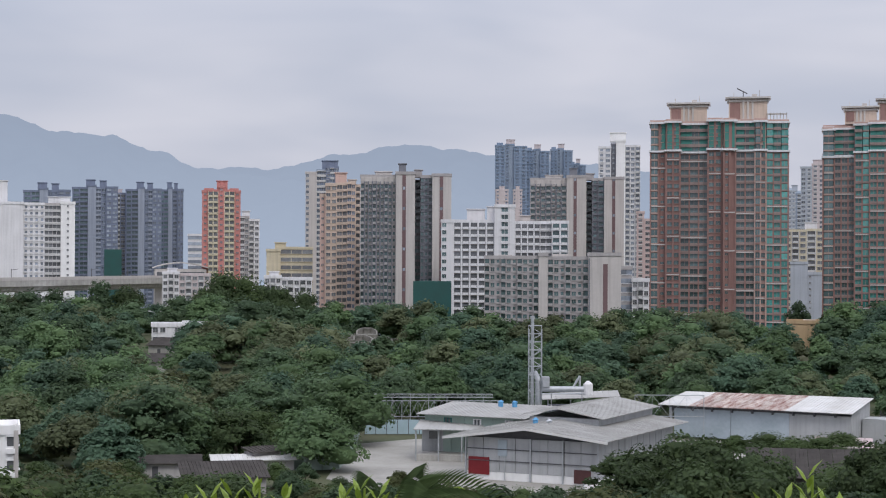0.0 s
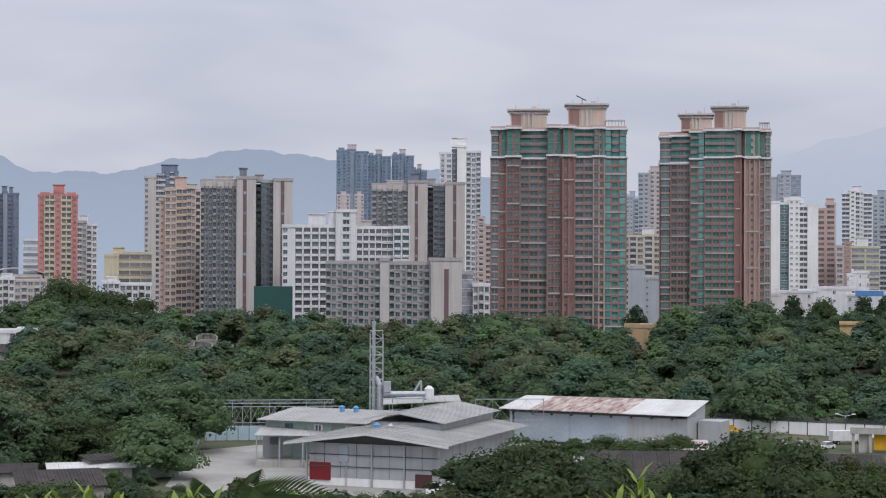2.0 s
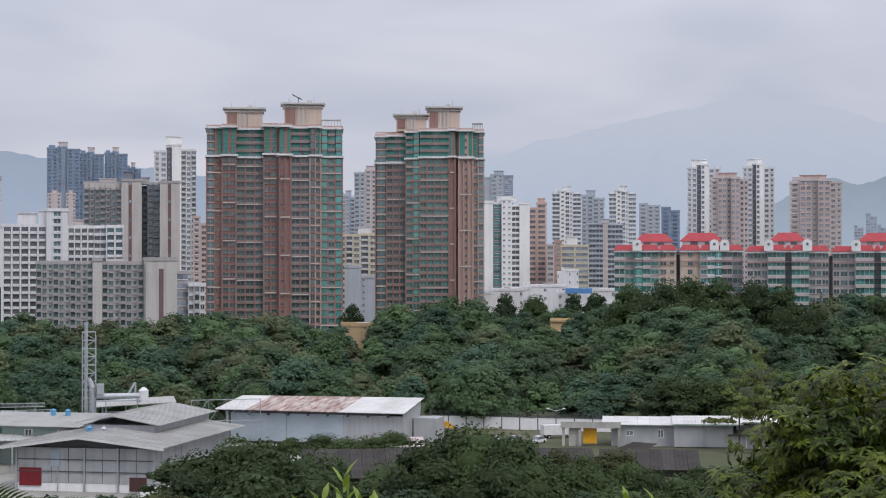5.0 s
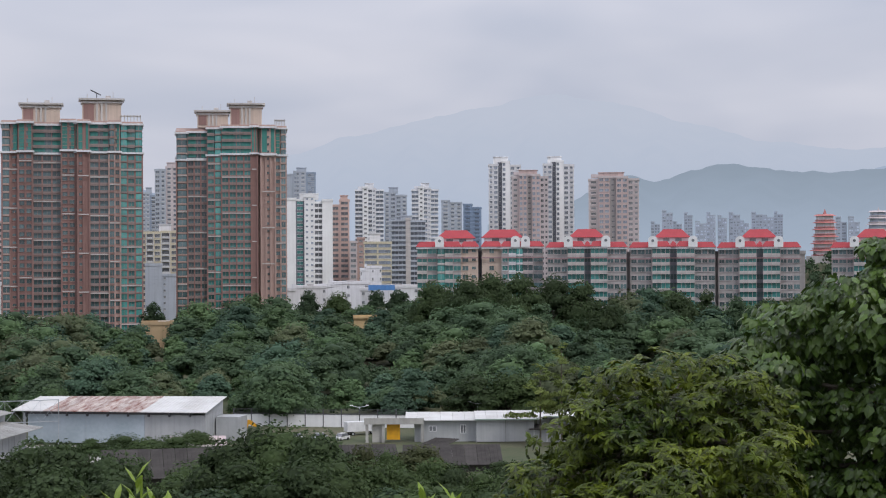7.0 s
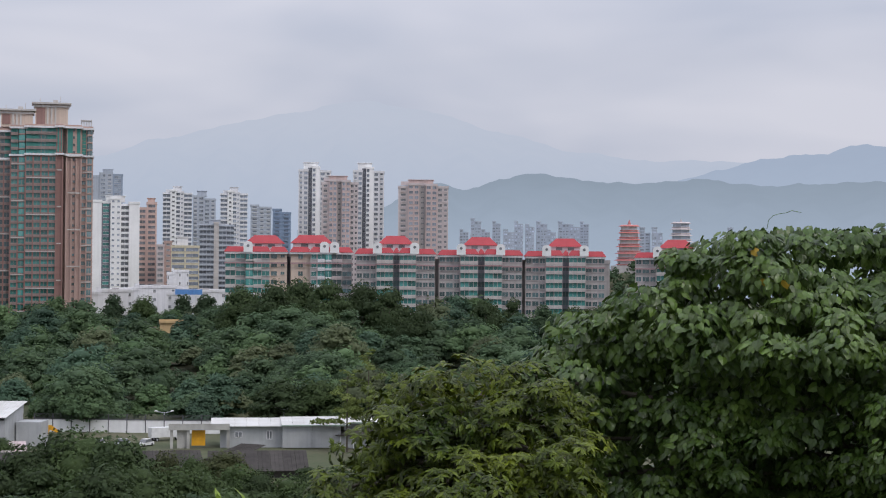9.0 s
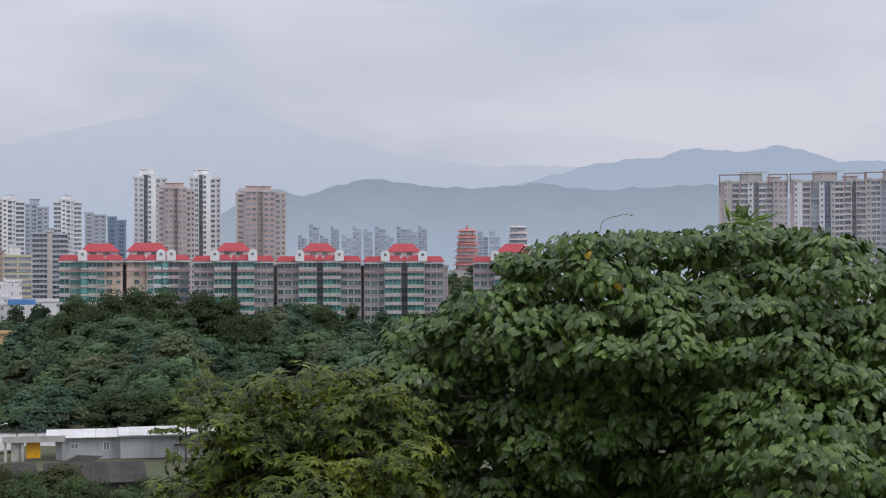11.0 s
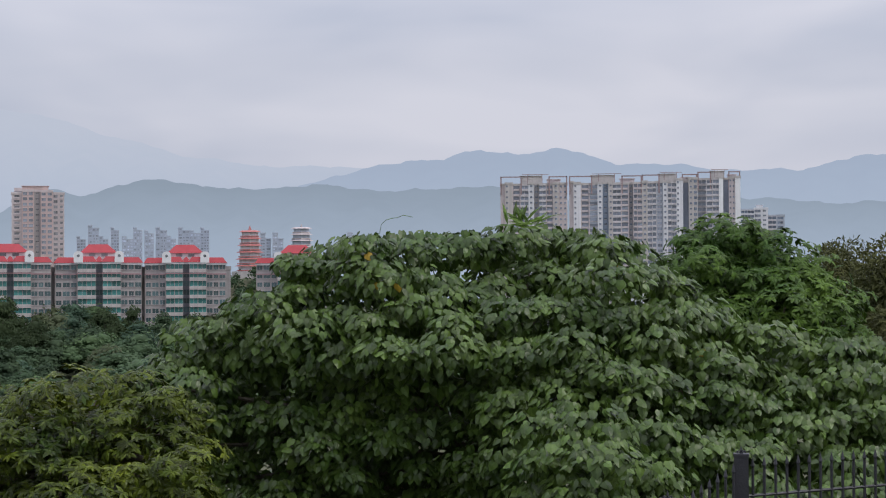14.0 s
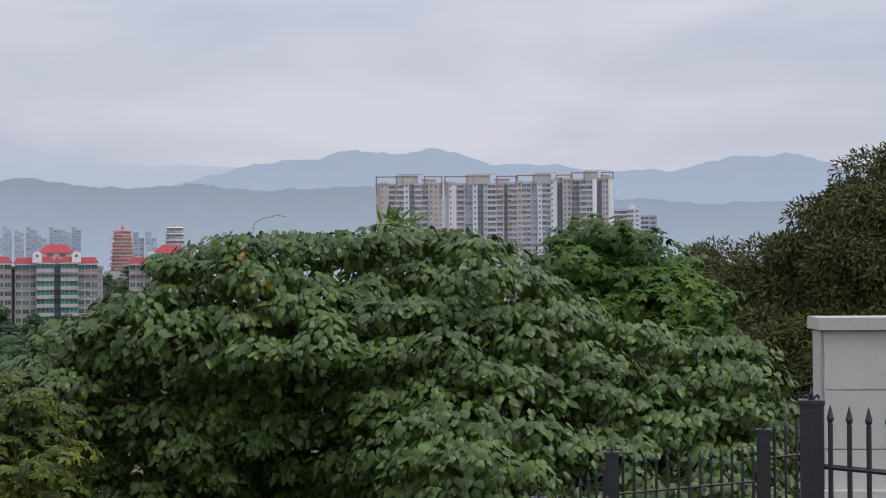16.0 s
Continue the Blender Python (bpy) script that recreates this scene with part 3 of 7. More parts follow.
tower("parking_building", "cream parking building with open dark decks", -5.8, -4.28, 800, 0.33, [
    (0.0, 0.3, 0.0, 16, 1.0, "....", CREAM), (0.3, 1.0, 2.0, 16, 0.0, "ppp", CREAM, "", "", (DARKG, CREAM))], sh=3.6, wallm=CREAM, trim=CREAM, pieces=60, roof=[(0.18, 0.42, 3, 6, 0, 2.6, CREAM)])
CORALT = tower("apartment_tower", "coral and cream apartment tower", -7.9, -6.65, 900, 2.2, [
    (0.0, 0.16, 1.0, 16, 0.4, "t", CORAL), (0.16, 0.42, 0.0, 17, 0.0, "bb", CREAM, "", "", (DARKG, CREAM)), (0.42, 0.58, -0.8, 18, -2.0, "t", CORAL), (0.58, 0.84, 0.0, 17, 0.0, "bb", CREAM, "", "", (DARKG, CREAM)), (0.84, 1.0, 1.0, 16, 0.4, "t", CORAL)],
    wallm=CORAL, trim=CORAL, pieces=150, roof=[(0.38, 0.66, 3, 8, 1, 4.2, CORAL), (0.05, 0.3, 3, 6, 0, 1.6, CORAL), (0.72, 0.95, 3, 6, 0, 1.6, CORAL)])
tower("apartment_tower", "slim grey and white tower with balconies", -6.66, -6.03, 950, 1.34, [(0.0, 0.45, 0.0, 14, 0.0, "ow", GREY), (0.45, 1.0, 1.5, 14, 1.5, "bw", WHITE)], pieces=0, roof=[(0.1, 0.5, 3, 6, 0, 3.5, WHITE)])
tower("office_block", "pale office block beside the coral tower", -8.35, -7.85, 1000, 0.75, [(0, 1, 0, 14, 0, "l", WHITE, "", "", PALE)], sh=3.4)
tower("apartment_block", "white apartment block with plain end walls", -14.75, -11.96, 850, 1.75, [
    (0.0, 0.16, 0.0, 18, 0.4, "..w", BRIGHT), (0.16, 0.42, -1.0, 18, 0.3, ".....", WHITE), (0.42, 0.66, 1.0, 16, 0.6, "aaaa", WHITE, "", "", (PALEG, FRAME)), (0.66, 0.84, 1.5, 16, 0.8, "oo", GREY), (0.84, 1.0, -1.0, 18, 0.0, ".t.", BRIGHT)],
    wallm=WHITE, pieces=120, roof=[(0.0, 0.24, 3, 8, 0, 10.5, WHITE), (0.7, 0.95, 3, 6, 0, 3.0, WHITE)])
for k, (a, b, e, cols) in enumerate(((-13.58, -12.1, 2.15, "wowto"), (-12.05, -10.6, 2.27, "woowo"), (-10.35, -9.2, 2.22, "wowow"), (-9.25, -8.5, 2.22, "wow"))):
    tower("apartment_tower", "dark slate blue tower with pale vertical ribs", a, b, 1100 + 25 * k, e, [
        (0.0, 0.34, 1.0, 18, 0.5, cols[:2], SLATE, "", "", (NIGHT, SLATE)), (0.34, 0.52, -0.6, 18, -1.0, ".", SLATEL), (0.52, 0.74, 1.5, 18, 0.3, cols[2:4], SLATE, "", "", (BLUEG, SLATEL)), (0.74, 1.0, 0.0, 18, 0.0, "ww", SLATE, "", "", (PALEG, SLATE))],
        sh=2.9, wallm=SLATE, trim=SLATE, pieces=0, roof=[(0.3, 0.5, 4, 8, 0, 5.0, SLATE), (0.6, 0.75, 4, 6, 0, 4.5, SLATE)], group="slate towers")
tower("apartment_tower", "brown tower in the slate group", -10.95, -10.35, 1160, 2.1, [(0, 0.4, 0, 16, 0, "w", HAZEP), (0.4, 1, 1, 16, 0.5, "ow", SLATE)], roof=[(0.2, 0.8, 4, 6, 0, 2.5, HAZEP)])
part("scaffold_net", Geo().prism([(-5, -6), (5, -6), (5, 6), (-5, 6)], 0, 43), [GREENNET], thing("netted_building", pose(*spot(-10.75, 1040), 0, 0, 0, 10.7), "building under green scaffold netting", "building"))
g = Geo().box(-7, 7, -4, 4, 0, rise(-0.72, 640))
part("scaffold_net", g, [GREENNET], thing("netted_building", pose(*spot(-0.35, 640), 0, 0, 0, 0.4), "low building wrapped in dark green netting", "building"))
for a, b, e, d, n in ((-9.16, -7.62, -0.5, 800, 8), (-5.86, -4.3, -0.62, 720, 8)):
    tower("low_block", "low pinkish white block with dark windows", a, b, d, e, [(0, 0.35, 0, 12, 0, "wbw", WHITE), (0.35, 1, 1.5, 12, 0.8, "wbwbw", HAZEP if n > 7 and a < -8 else WHITE)], sh=3.0, pieces=30, roof=[(0.1, 0.3, 3, 4, 0, 2.2, WHITE)], group="low blocks")

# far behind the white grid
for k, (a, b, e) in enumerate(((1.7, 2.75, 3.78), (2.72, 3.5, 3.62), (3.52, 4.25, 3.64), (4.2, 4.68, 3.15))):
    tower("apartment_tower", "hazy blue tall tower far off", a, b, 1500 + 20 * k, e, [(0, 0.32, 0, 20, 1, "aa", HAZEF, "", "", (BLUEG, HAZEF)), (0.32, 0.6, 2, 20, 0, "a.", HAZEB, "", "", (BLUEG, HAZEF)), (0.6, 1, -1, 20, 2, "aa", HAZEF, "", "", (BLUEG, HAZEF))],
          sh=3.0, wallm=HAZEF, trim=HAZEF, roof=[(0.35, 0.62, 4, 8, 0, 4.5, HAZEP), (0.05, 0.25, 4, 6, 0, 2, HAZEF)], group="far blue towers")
for a, b in ((1.72, 2.15), (2.3, 2.6)):
    tower("apartment_tower", "pinkish lower tower before the blue ones", a, b, 1400, 2.28, [(0, 1, 0, 14, 0, "a.a", HAZEP, "", "", (BLUEG, HAZEP))], roof=[(0.3, 0.7, 3, 5, 0, 3, HAZEP)])
tower("apartment_tower", "tall slim white tower with balconies", 5.1, 6.46, 1000, 3.72, [
    (0.0, 0.30, 0.0, 18, 0.8, "aw", WHITE), (0.30, 0.42, 2.0, 16, -1.0, "t", GREYD), (0.42, 0.64, -0.8, 18, -3.0, "...", BRIGHT), (0.64, 1.0, 1.0, 16, 0.0, "bwb", WHITE)], wallm=WHITE, pane=PALEG, pieces=80, roof=[(0.28, 0.66, 3, 8, 3, 5, BRIGHT)])
tower("apartment_tower", "pink slim tower behind", 6.35, 6.85, 950, 1.55, [(0, 0.5, 0, 14, 0, "a", PINK), (0.5, 1, 1, 14, 4, "w", PINK)], wallm=PINK)
tower("low_block", "small white terraced block at the wood's edge", 5.84, 6.76, 640, -0.55, [(0, 0.4, 3, 10, -3, "ll", GREY, "", "", (PALEG, WHITE)), (0.4, 1, 0, 10, 1.4, "wbw", WHITE)], sh=3.2, pieces=30)
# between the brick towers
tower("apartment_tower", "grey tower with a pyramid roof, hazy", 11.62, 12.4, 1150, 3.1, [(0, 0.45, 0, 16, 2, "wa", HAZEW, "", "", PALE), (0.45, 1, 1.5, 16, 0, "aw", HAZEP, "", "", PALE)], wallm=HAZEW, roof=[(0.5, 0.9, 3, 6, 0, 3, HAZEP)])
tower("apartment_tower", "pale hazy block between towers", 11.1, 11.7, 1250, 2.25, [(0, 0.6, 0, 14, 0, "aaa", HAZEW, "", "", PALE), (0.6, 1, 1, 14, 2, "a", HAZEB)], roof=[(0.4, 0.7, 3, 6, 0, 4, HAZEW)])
tower("apartment_block", "cream yellow block with rows of windows", 11.1, 12.4, 900, 0.98, [(0, 0.55, 0, 14, 0.4, "wbw", CREAM), (0.55, 1, 1.5, 14, 0, "bw", CREAM)], wallm=CREAM, pane=DARKG, roof=[(0.5, 0.8, 3, 6, 0, 4, WHITE)])
tower("low_block", "grey windowless block before the cream one", 11.3, 12.3, 850, -0.32, [(0, 0.55, 0, 12, -3.5, "", HAZEW), (0.55, 1, 1, 12, 1.6, "t..", HAZEW)], wallm=HAZEW)

# right of the brick towers
tower("apartment_tower", "pale hazy tower behind the white one", 15.8, 16.85, 1250, 2.95, [(0, 0.3, 1, 16, 2, "a.", HAZEW, "", "", PALE), (0.3, 0.7, 0, 16, 0, "wa", HAZEW, "", "", PALE), (0.7, 1, 1, 16, 1, "w", HAZEB, "", "", PALE)], roof=[(0.4, 0.7, 3, 6, 0, 3, HAZEW)])
tower("apartment_tower", "bright white tower with green bays", 15.85, 17.4, 950, 2.05, [(0, 0.22, 0, 16, 0.0, "...", BRIGHT), (0.22, 0.40, 2.5, 15, 0.5, "w", GREYD, "", "", (GREEN, WHITE)), (0.40, 0.62, 0.4, 16, -1.5, "tt", BRIGHT, "", "", (PALEG, BRIGHT)), (0.62, 0.78, 1.5, 15, 2, "o", HAZEP), (0.78, 1, -0.5, 16, 0.8, "...", BRIGHT)], wallm=BRIGHT, trim=BRIGHT, pieces=60, roof=[(0.3, 0.7, 3, 6, 0, 3.0, BRIGHT)])
tower("apartment_tower", "salmon pink slim apartment tower", 17.36, 17.95, 1000, 2.0, [(0, 0.45, 0, 14, 3, "w", SALMON), (0.45, 1, -0.6, 14, 0, "w", SALMON)], wallm=SALMON, trim=SALMON, roof=[(0.5, 0.9, 2, 6, 0, 3, SALMON)])
tower("apartment_block", "small terracotta coloured apartment block", 17.95, 18.45, 980, 0.75, [(0, 0.5, 0, 12, 2, "w", HAZEP), (0.5, 1, 1, 12, 0, "t", BRICK2)], wallm=BRICK2)
tower("apartment_block", "cream low block with ribbon windows", 18.42, 19.33, 930, 0.6, [(0, 1, 0, 14, 0, "vv", CREAM, "", "", (PALEG, WHITE))], wallm=CREAM, roof=[(0.2, 0.6, 3, 6, 0, 5, WHITE)])
for a, b, e in ((18.14, 19.08, 2.38), (20.0, 20.88, 2.38)):
    tower("apartment_tower", "white tower with blue window columns", a, b, 1200, e, [(0, 0.26, 0.5, 16, 1, "o", WHITE, "", "", (PALEG, WHITE)), (0.26, 0.46, -0.8, 16, -1, "t", BRIGHT), (0.46, 0.72, 0.5, 16, 0, "ot", WHITE, "", "", (PALEG, WHITE)), (0.72, 1, 1, 16, 1, "o", WHITE, "", "", (PALEG, WHITE))], wallm=WHITE, roof=[(0.35, 0.65, 3, 7, 0, 4, WHITE), (0.1, 0.25, 3, 5, 0, 2, WHITE)], group="white and blue towers")
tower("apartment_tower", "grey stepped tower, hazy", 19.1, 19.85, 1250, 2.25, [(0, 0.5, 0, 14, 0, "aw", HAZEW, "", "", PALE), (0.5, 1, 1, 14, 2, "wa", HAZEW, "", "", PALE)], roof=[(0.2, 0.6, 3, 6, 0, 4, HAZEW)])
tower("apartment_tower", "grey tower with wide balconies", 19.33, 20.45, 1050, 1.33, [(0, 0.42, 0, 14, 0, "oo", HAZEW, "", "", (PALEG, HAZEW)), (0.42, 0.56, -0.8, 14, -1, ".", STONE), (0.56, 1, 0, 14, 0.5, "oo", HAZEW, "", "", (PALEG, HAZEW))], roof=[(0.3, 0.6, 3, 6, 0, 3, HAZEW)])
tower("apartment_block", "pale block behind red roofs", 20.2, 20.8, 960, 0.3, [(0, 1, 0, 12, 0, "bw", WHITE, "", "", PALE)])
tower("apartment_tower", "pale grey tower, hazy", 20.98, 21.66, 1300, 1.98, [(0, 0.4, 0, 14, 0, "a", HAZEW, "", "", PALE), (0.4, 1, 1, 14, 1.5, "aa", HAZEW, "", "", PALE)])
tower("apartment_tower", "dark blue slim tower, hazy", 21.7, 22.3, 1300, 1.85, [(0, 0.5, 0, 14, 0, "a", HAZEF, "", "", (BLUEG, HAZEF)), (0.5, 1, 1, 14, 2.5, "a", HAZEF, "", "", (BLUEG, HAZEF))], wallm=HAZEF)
for a, b in ((22.54, 23.6), (24.33, 25.35)):
    tower("apartment_tower", "tall white and grey tower", a, b, 1050, 3.2, [(0, 0.3, 0.5, 16, 1.0, "aw", WHITE, "", "", PALE), (0.3, 0.42, 2, 16, 0, "t", GREYD), (0.42, 0.66, -0.5, 16, -0.8, "w.", BRIGHT, "", "", PALE), (0.66, 1, 0.5, 16, 1.5, "wa", WHITE, "", "", PALE)], wallm=WHITE, pieces=70, roof=[(0.15, 0.6, 3, 8, 0, 4, BRIGHT)], group="white towers")
for a, b, e in ((23.3, 24.5, 2.82), (25.82, 27.47, 2.72)):
    tower("apartment_tower", "dusty pink tower with vertical window bays", a, b, 1000, e, [(0, 0.2, 1, 16, 1.5, "a", HAZEP), (0.2, 0.42, 0, 16, 0, "ww", PINK, "", "", (PALEG, HAZEP)), (0.42, 0.55, 2, 16, 0, "t", GREY), (0.55, 0.78, 0, 16, 0.3, "ww", PINK, "", "", (PALEG, HAZEP)), (0.78, 1, 1, 16, 1.5, "wa", HAZEP)], wallm=HAZEP, trim=HAZEP, pieces=70, roof=[(0.2, 0.7, 3, 8, 0, 2.8, PINK), (0.05, 0.2, 3, 6, 0, 2, HAZEP)], group="pink towers")
rnd = random.Random(4)
for k in range(12):
    a = 27.85 + 0.36 * k
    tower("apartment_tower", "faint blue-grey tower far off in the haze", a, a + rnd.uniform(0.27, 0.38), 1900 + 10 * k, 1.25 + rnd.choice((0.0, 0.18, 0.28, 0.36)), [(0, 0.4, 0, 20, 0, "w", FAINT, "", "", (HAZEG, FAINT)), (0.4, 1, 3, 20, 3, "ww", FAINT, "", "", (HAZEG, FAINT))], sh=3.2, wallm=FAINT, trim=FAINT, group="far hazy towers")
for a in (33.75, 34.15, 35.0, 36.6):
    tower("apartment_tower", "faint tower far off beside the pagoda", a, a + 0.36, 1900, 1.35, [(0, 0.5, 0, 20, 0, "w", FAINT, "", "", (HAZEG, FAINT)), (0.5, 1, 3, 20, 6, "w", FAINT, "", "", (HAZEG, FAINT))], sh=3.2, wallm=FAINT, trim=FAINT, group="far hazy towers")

# low white market halls under the right towers
for a, b, e, d, m in ((15.75, 17.2, -0.85, 800, WHITE), (16.9, 18.6, -0.72, 820, WHITE), (18.3, 20.25, -0.85, 790, WHITE), (18.3, 19.0, -0.2, 850, WHITE)):
    tower("low_hall", "low white hall with a flat roof", a, b, d, e, [(0, 0.3, 0, 20, 1.2, "t..", m), (0.3, 1, 2, 20, 0, "..t..t", m)], sh=4.0, wallm=m, roof=[(0.2, 0.3, 4, 4, 0, 1.8, WHITE), (0.55, 0.7, 5, 5, 0, 1.4, GREY)], group="low halls")
part("sign_panel", Geo().box(-6, 6, -0.2, 0, 0, 2.4), [wall("sign_blue", (0.12, 0.28, 0.6))], thing("wall_sign", pose(*spot(19.0, 786), rise(-0.95, 786), 0, 0, -19), "plain blue sign panel on a white hall", "sign"))
for a, b, e, d in ((11.2, 12.2, -2.0, 600), (16.4, 18.2, -2.12, 590), (18.9, 20.2, -2.15, 592)):
    tower("low_building", "tan low building among the trees", a, b, d, e, [(0, 1, 0, 10, 0, "", TANW)], wallm=TANW, base=7.0 if d > 595 else 11.5, roof=[(0.5, 0.9, 2, 5, 0, 0.9, STONE)], group="tan buildings")
th = tower("low_building", "tan pavilion with an ochre cornice", 18.08, 18.84, 588, -1.87, [(0, 1, 0, 8, 0, "", OCHRE)], wallm=OCHRE, base=11.5)
part("cornice", Geo().box(-3.9, 3.9, -0.6, 8.6, rise(-1.87, 588) - 11.5, rise(-1.87, 588) - 10.9), [OCHRE], th)
# ---- red-roofed apartment row ----
TILE = mat("red_roof_tiles", (0.40, 0.055, 0.065), (0.33, 0.045, 0.055), rough=0.6, scale=0.4, fine=20, bump=0.4)


REDWALL = wall("warm_grey_render", (0.44, 0.41, 0.40))
PINKBAND = wall("rose_band", (0.40, 0.27, 0.28))


def hip(g, x0, x1, y0, y1, z0, z1, inset, mi=0):
    g.hexa(((x0, y0, z0), (x1, y0, z0), (x1, y1, z0), (x0, y1, z0), (x0 + inset, y0 + inset, z1), (x1 - inset, y0 + inset, z1), (x1 - inset, y1 - inset, z1), (x0 + inset, y1 - inset, z1)), mi)
    return g


def red_roof_house(label, az0, az1, d, el, blocks, hips, gables, pieces):
    th = tower("apartment_block", label, az0, az1, d, el, blocks, sh=3.0, wallm=REDWALL, pane=GREEN, trim=WHITE, pieces=pieces, group="red-roofed row")
    W, H = 2 * d * math.tan(radians(az1 - az0) / 2), rise(el, d)
    for bl in blocks:
        if bl[5]:
            a, b = (bl[0] - 0.5) * W, (bl[1] - 0.5) * W
            part("roof_skirt", hip(Geo(), a - 0.5, b + 0.5, bl[2] - 1.2, bl[2] + 13.5, H - bl[4] + 0.2, H - bl[4] + 2.1, 1.4), [TILE], th, "red tiled skirt roof")
            part("floor_band", Geo().box(a - 0.2, b + 0.2, bl[2] - 1.15, bl[2] - 0.85, H - bl[4] - 3.9, H - bl[4] - 3.4), [PINKBAND], th)
            part("eave_band", Geo().box(a - 0.3, b + 0.3, bl[2] - 1.0, bl[2] - 0.7, H - bl[4] - 0.5, H - bl[4] + 0.15), [WHITE], th)
    for c, w, z in hips:
        x = (c - 0.5) * W
        part("attic", Geo().box(x - 0.43 * w, x + 0.43 * w, 3, 13, H + 1, H + z + 0.6), [WHITE], th)
        part("hip_roof", hip(Geo(), x - w / 2, x + w / 2, 2.3, 14.5, H + z + 0.6, H + z + 3.5, 3.2), [TILE], th, "red hipped roof")
        part("attic_window", Geo().box(x - 0.25 * w, x - 0.08 * w, 2.85, 3, H + z - 0.7, H + z + 0.3).box(x + 0.08 * w, x + 0.25 * w, 2.85, 3, H + z - 0.7, H + z + 0.3), [DARKG], th)
    for c in gables:
        x = (c - 0.5) * W
        out = [(x - 1.55, 0)] + [(x + 1.55 * math.cos(math.pi * i / 8), 2.7 + 1.2 * math.sin(math.pi * i / 8)) for i in range(8, -1, -1)] + [(x + 1.55, 0)]
        g = Geo()
        k, n = 0, len(out)
        g.v = [(p, -1.9, H + q) for p, q in out] + [(p, -1.2, H + q) for p, q in out]
        g.f = [tuple(range(n)), tuple(n + i for i in reversed(range(n)))] + [(i, n + i, n + (i + 1) % n, (i + 1) % n) for i in range(n)]
        g.m = [0] * len(g.f)
        ob = part("gable", g, [BRIGHT], th, "white curved gable")
        part("gable_emblem", Geo().tube((x, -2.0, H + 2.3), (x, -1.9, H + 2.3), 0.5, n=12), [DARKG], ob)
    return th


red_roof_house("red-roofed block with tan walls and green bays", 20.17, 24.32, 610, 0.45, [
    (0.0, 0.16, 1.0, 13, 0, "ov", REDWALL, "", "", (GREEN, STONE)), (0.16, 0.35, -0.5, 13, 0, "gov", REDWALL, "", "", (GREEN, STONE)), (0.35, 0.485, 1.0, 13, 0, "wt", BEIGE, "", "", (NIGHT, BEIGE)), (0.515, 0.67, 1.0, 13, 0, ".w.", BEIGE, "", "", (NIGHT, BEIGE)),
    (0.485, 0.515, 6, 8, 1, "", GREYD), (0.67, 0.84, -0.5, 13, 0, "wog", REDWALL, "", "", (GREEN, WHITE)), (0.84, 1.0, 1.0, 13, 0, "ov", REDWALL, "", "", (NIGHT, HAZEP))],
    [(0.31, 14, 2.6), (0.68, 15, 2.8)], [0.18, 0.78, 0.86], 150)
for k, (a, b) in enumerate(((24.45, 27.05), (27.17, 29.92), (30.02, 32.63), (33.62, 36.3))):
    red_roof_house("red-roofed block with teal glass balconies", a, b, 600 + 4 * k, 0.44 - 0.02 * k, [
        (0.0, 0.26, 1.0, 13, 0.3, "wvw", REDWALL, "", "", (NIGHT, HAZEP)), (0.26, 0.47, -0.6, 14, 0, "oo", REDWALL, "", "", (GREEN, STONE)), (0.47, 0.55, 2.0, 12, 0, "o", GREYD, "", "", (NIGHT, GREYD)),
        (0.55, 0.76, -0.6, 14, 0, "oo", REDWALL, "", "", (GREEN, STONE)), (0.76, 1.0, 1.0, 13, 0.3, "vwv", REDWALL, "", "", (NIGHT, HAZEP))],
        [(0.5, 12.6, 2.8)], [0.27, 0.74], 140)
    if k < 3:
        tower("stair_block", "plain grey stair block joining two houses", b - 0.02, b + 0.16, 606 + 4 * k, 0.2, [(0, 1, 3, 8, 0, "", GREY)], wallm=GREY, group="stair blocks")

# ---- pagodas on the wooded hill ----
# red made paler: distance haze put into the pagoda colour
PAGODA = mat("pagoda_red", (0.50, 0.19, 0.18), (0.42, 0.16, 0.15), rough=0.8, scale=0.5)


def pagoda(label, az, d, el, w, tiers, th_, red, white):
    x, y = spot(az, d)
    top = rise(el, d)
    th = thing("pagoda", pose(x, y, 0, 0, 0, -az), label, "pagoda", "pagodas")
    part("stone_base", Geo().tube((0, 0, -2), (0, 0, top - tiers * th_), w * 0.66, w * 0.6, 8), [STONE], th)
    for i in range(tiers):
        z = top - (i + 1) * th_
        r = w * (0.27 + 0.022 * i)
        part("storey", Geo().tube((0, 0, z), (0, 0, z + th_), r, r, 8), [white], th)
        part("gallery", Geo().tube((0, 0, z + 0.3), (0, 0, z + 0.2 * th_), r * 1.16, r * 1.16, 8), [red], th)
        part("eave_roof", Geo().tube((0, 0, z + 0.74 * th_), (0, 0, z + 1.0 * th_), r * 1.36, r * 0.95, 8), [red], th, "flared red tiled eaves")
    part("finial", Geo().tube((0, 0, top), (0, 0, top + 3), 1.2, 0.2, 6), [red], th)


pagoda("red tiered pagoda with white storeys", 33.42, 1100, 1.45, 19, 6, 4.3, PAGODA, WHITE)
pagoda("pale pink pagoda, hazy, with an arched top", 35.1, 1700, 1.55, 28, 5, 6.0, HAZEP, FAINT)

# ---- modern complex on the right ----
MODERN = wall("pale_mauve_render", (0.64, 0.61, 0.62))
def frame_crown(th, a, b, H, y, m):
    g = Geo().box(a, a + 0.7, y, y + 0.7, H - 6, H + 4.2).box(b - 0.7, b, y, y + 0.7, H - 6, H + 4.2).box(a, b, y, y + 0.7, H + 3.6, H + 4.2)
    part("roof_frame", g, [m], th, "dark open roof frame")


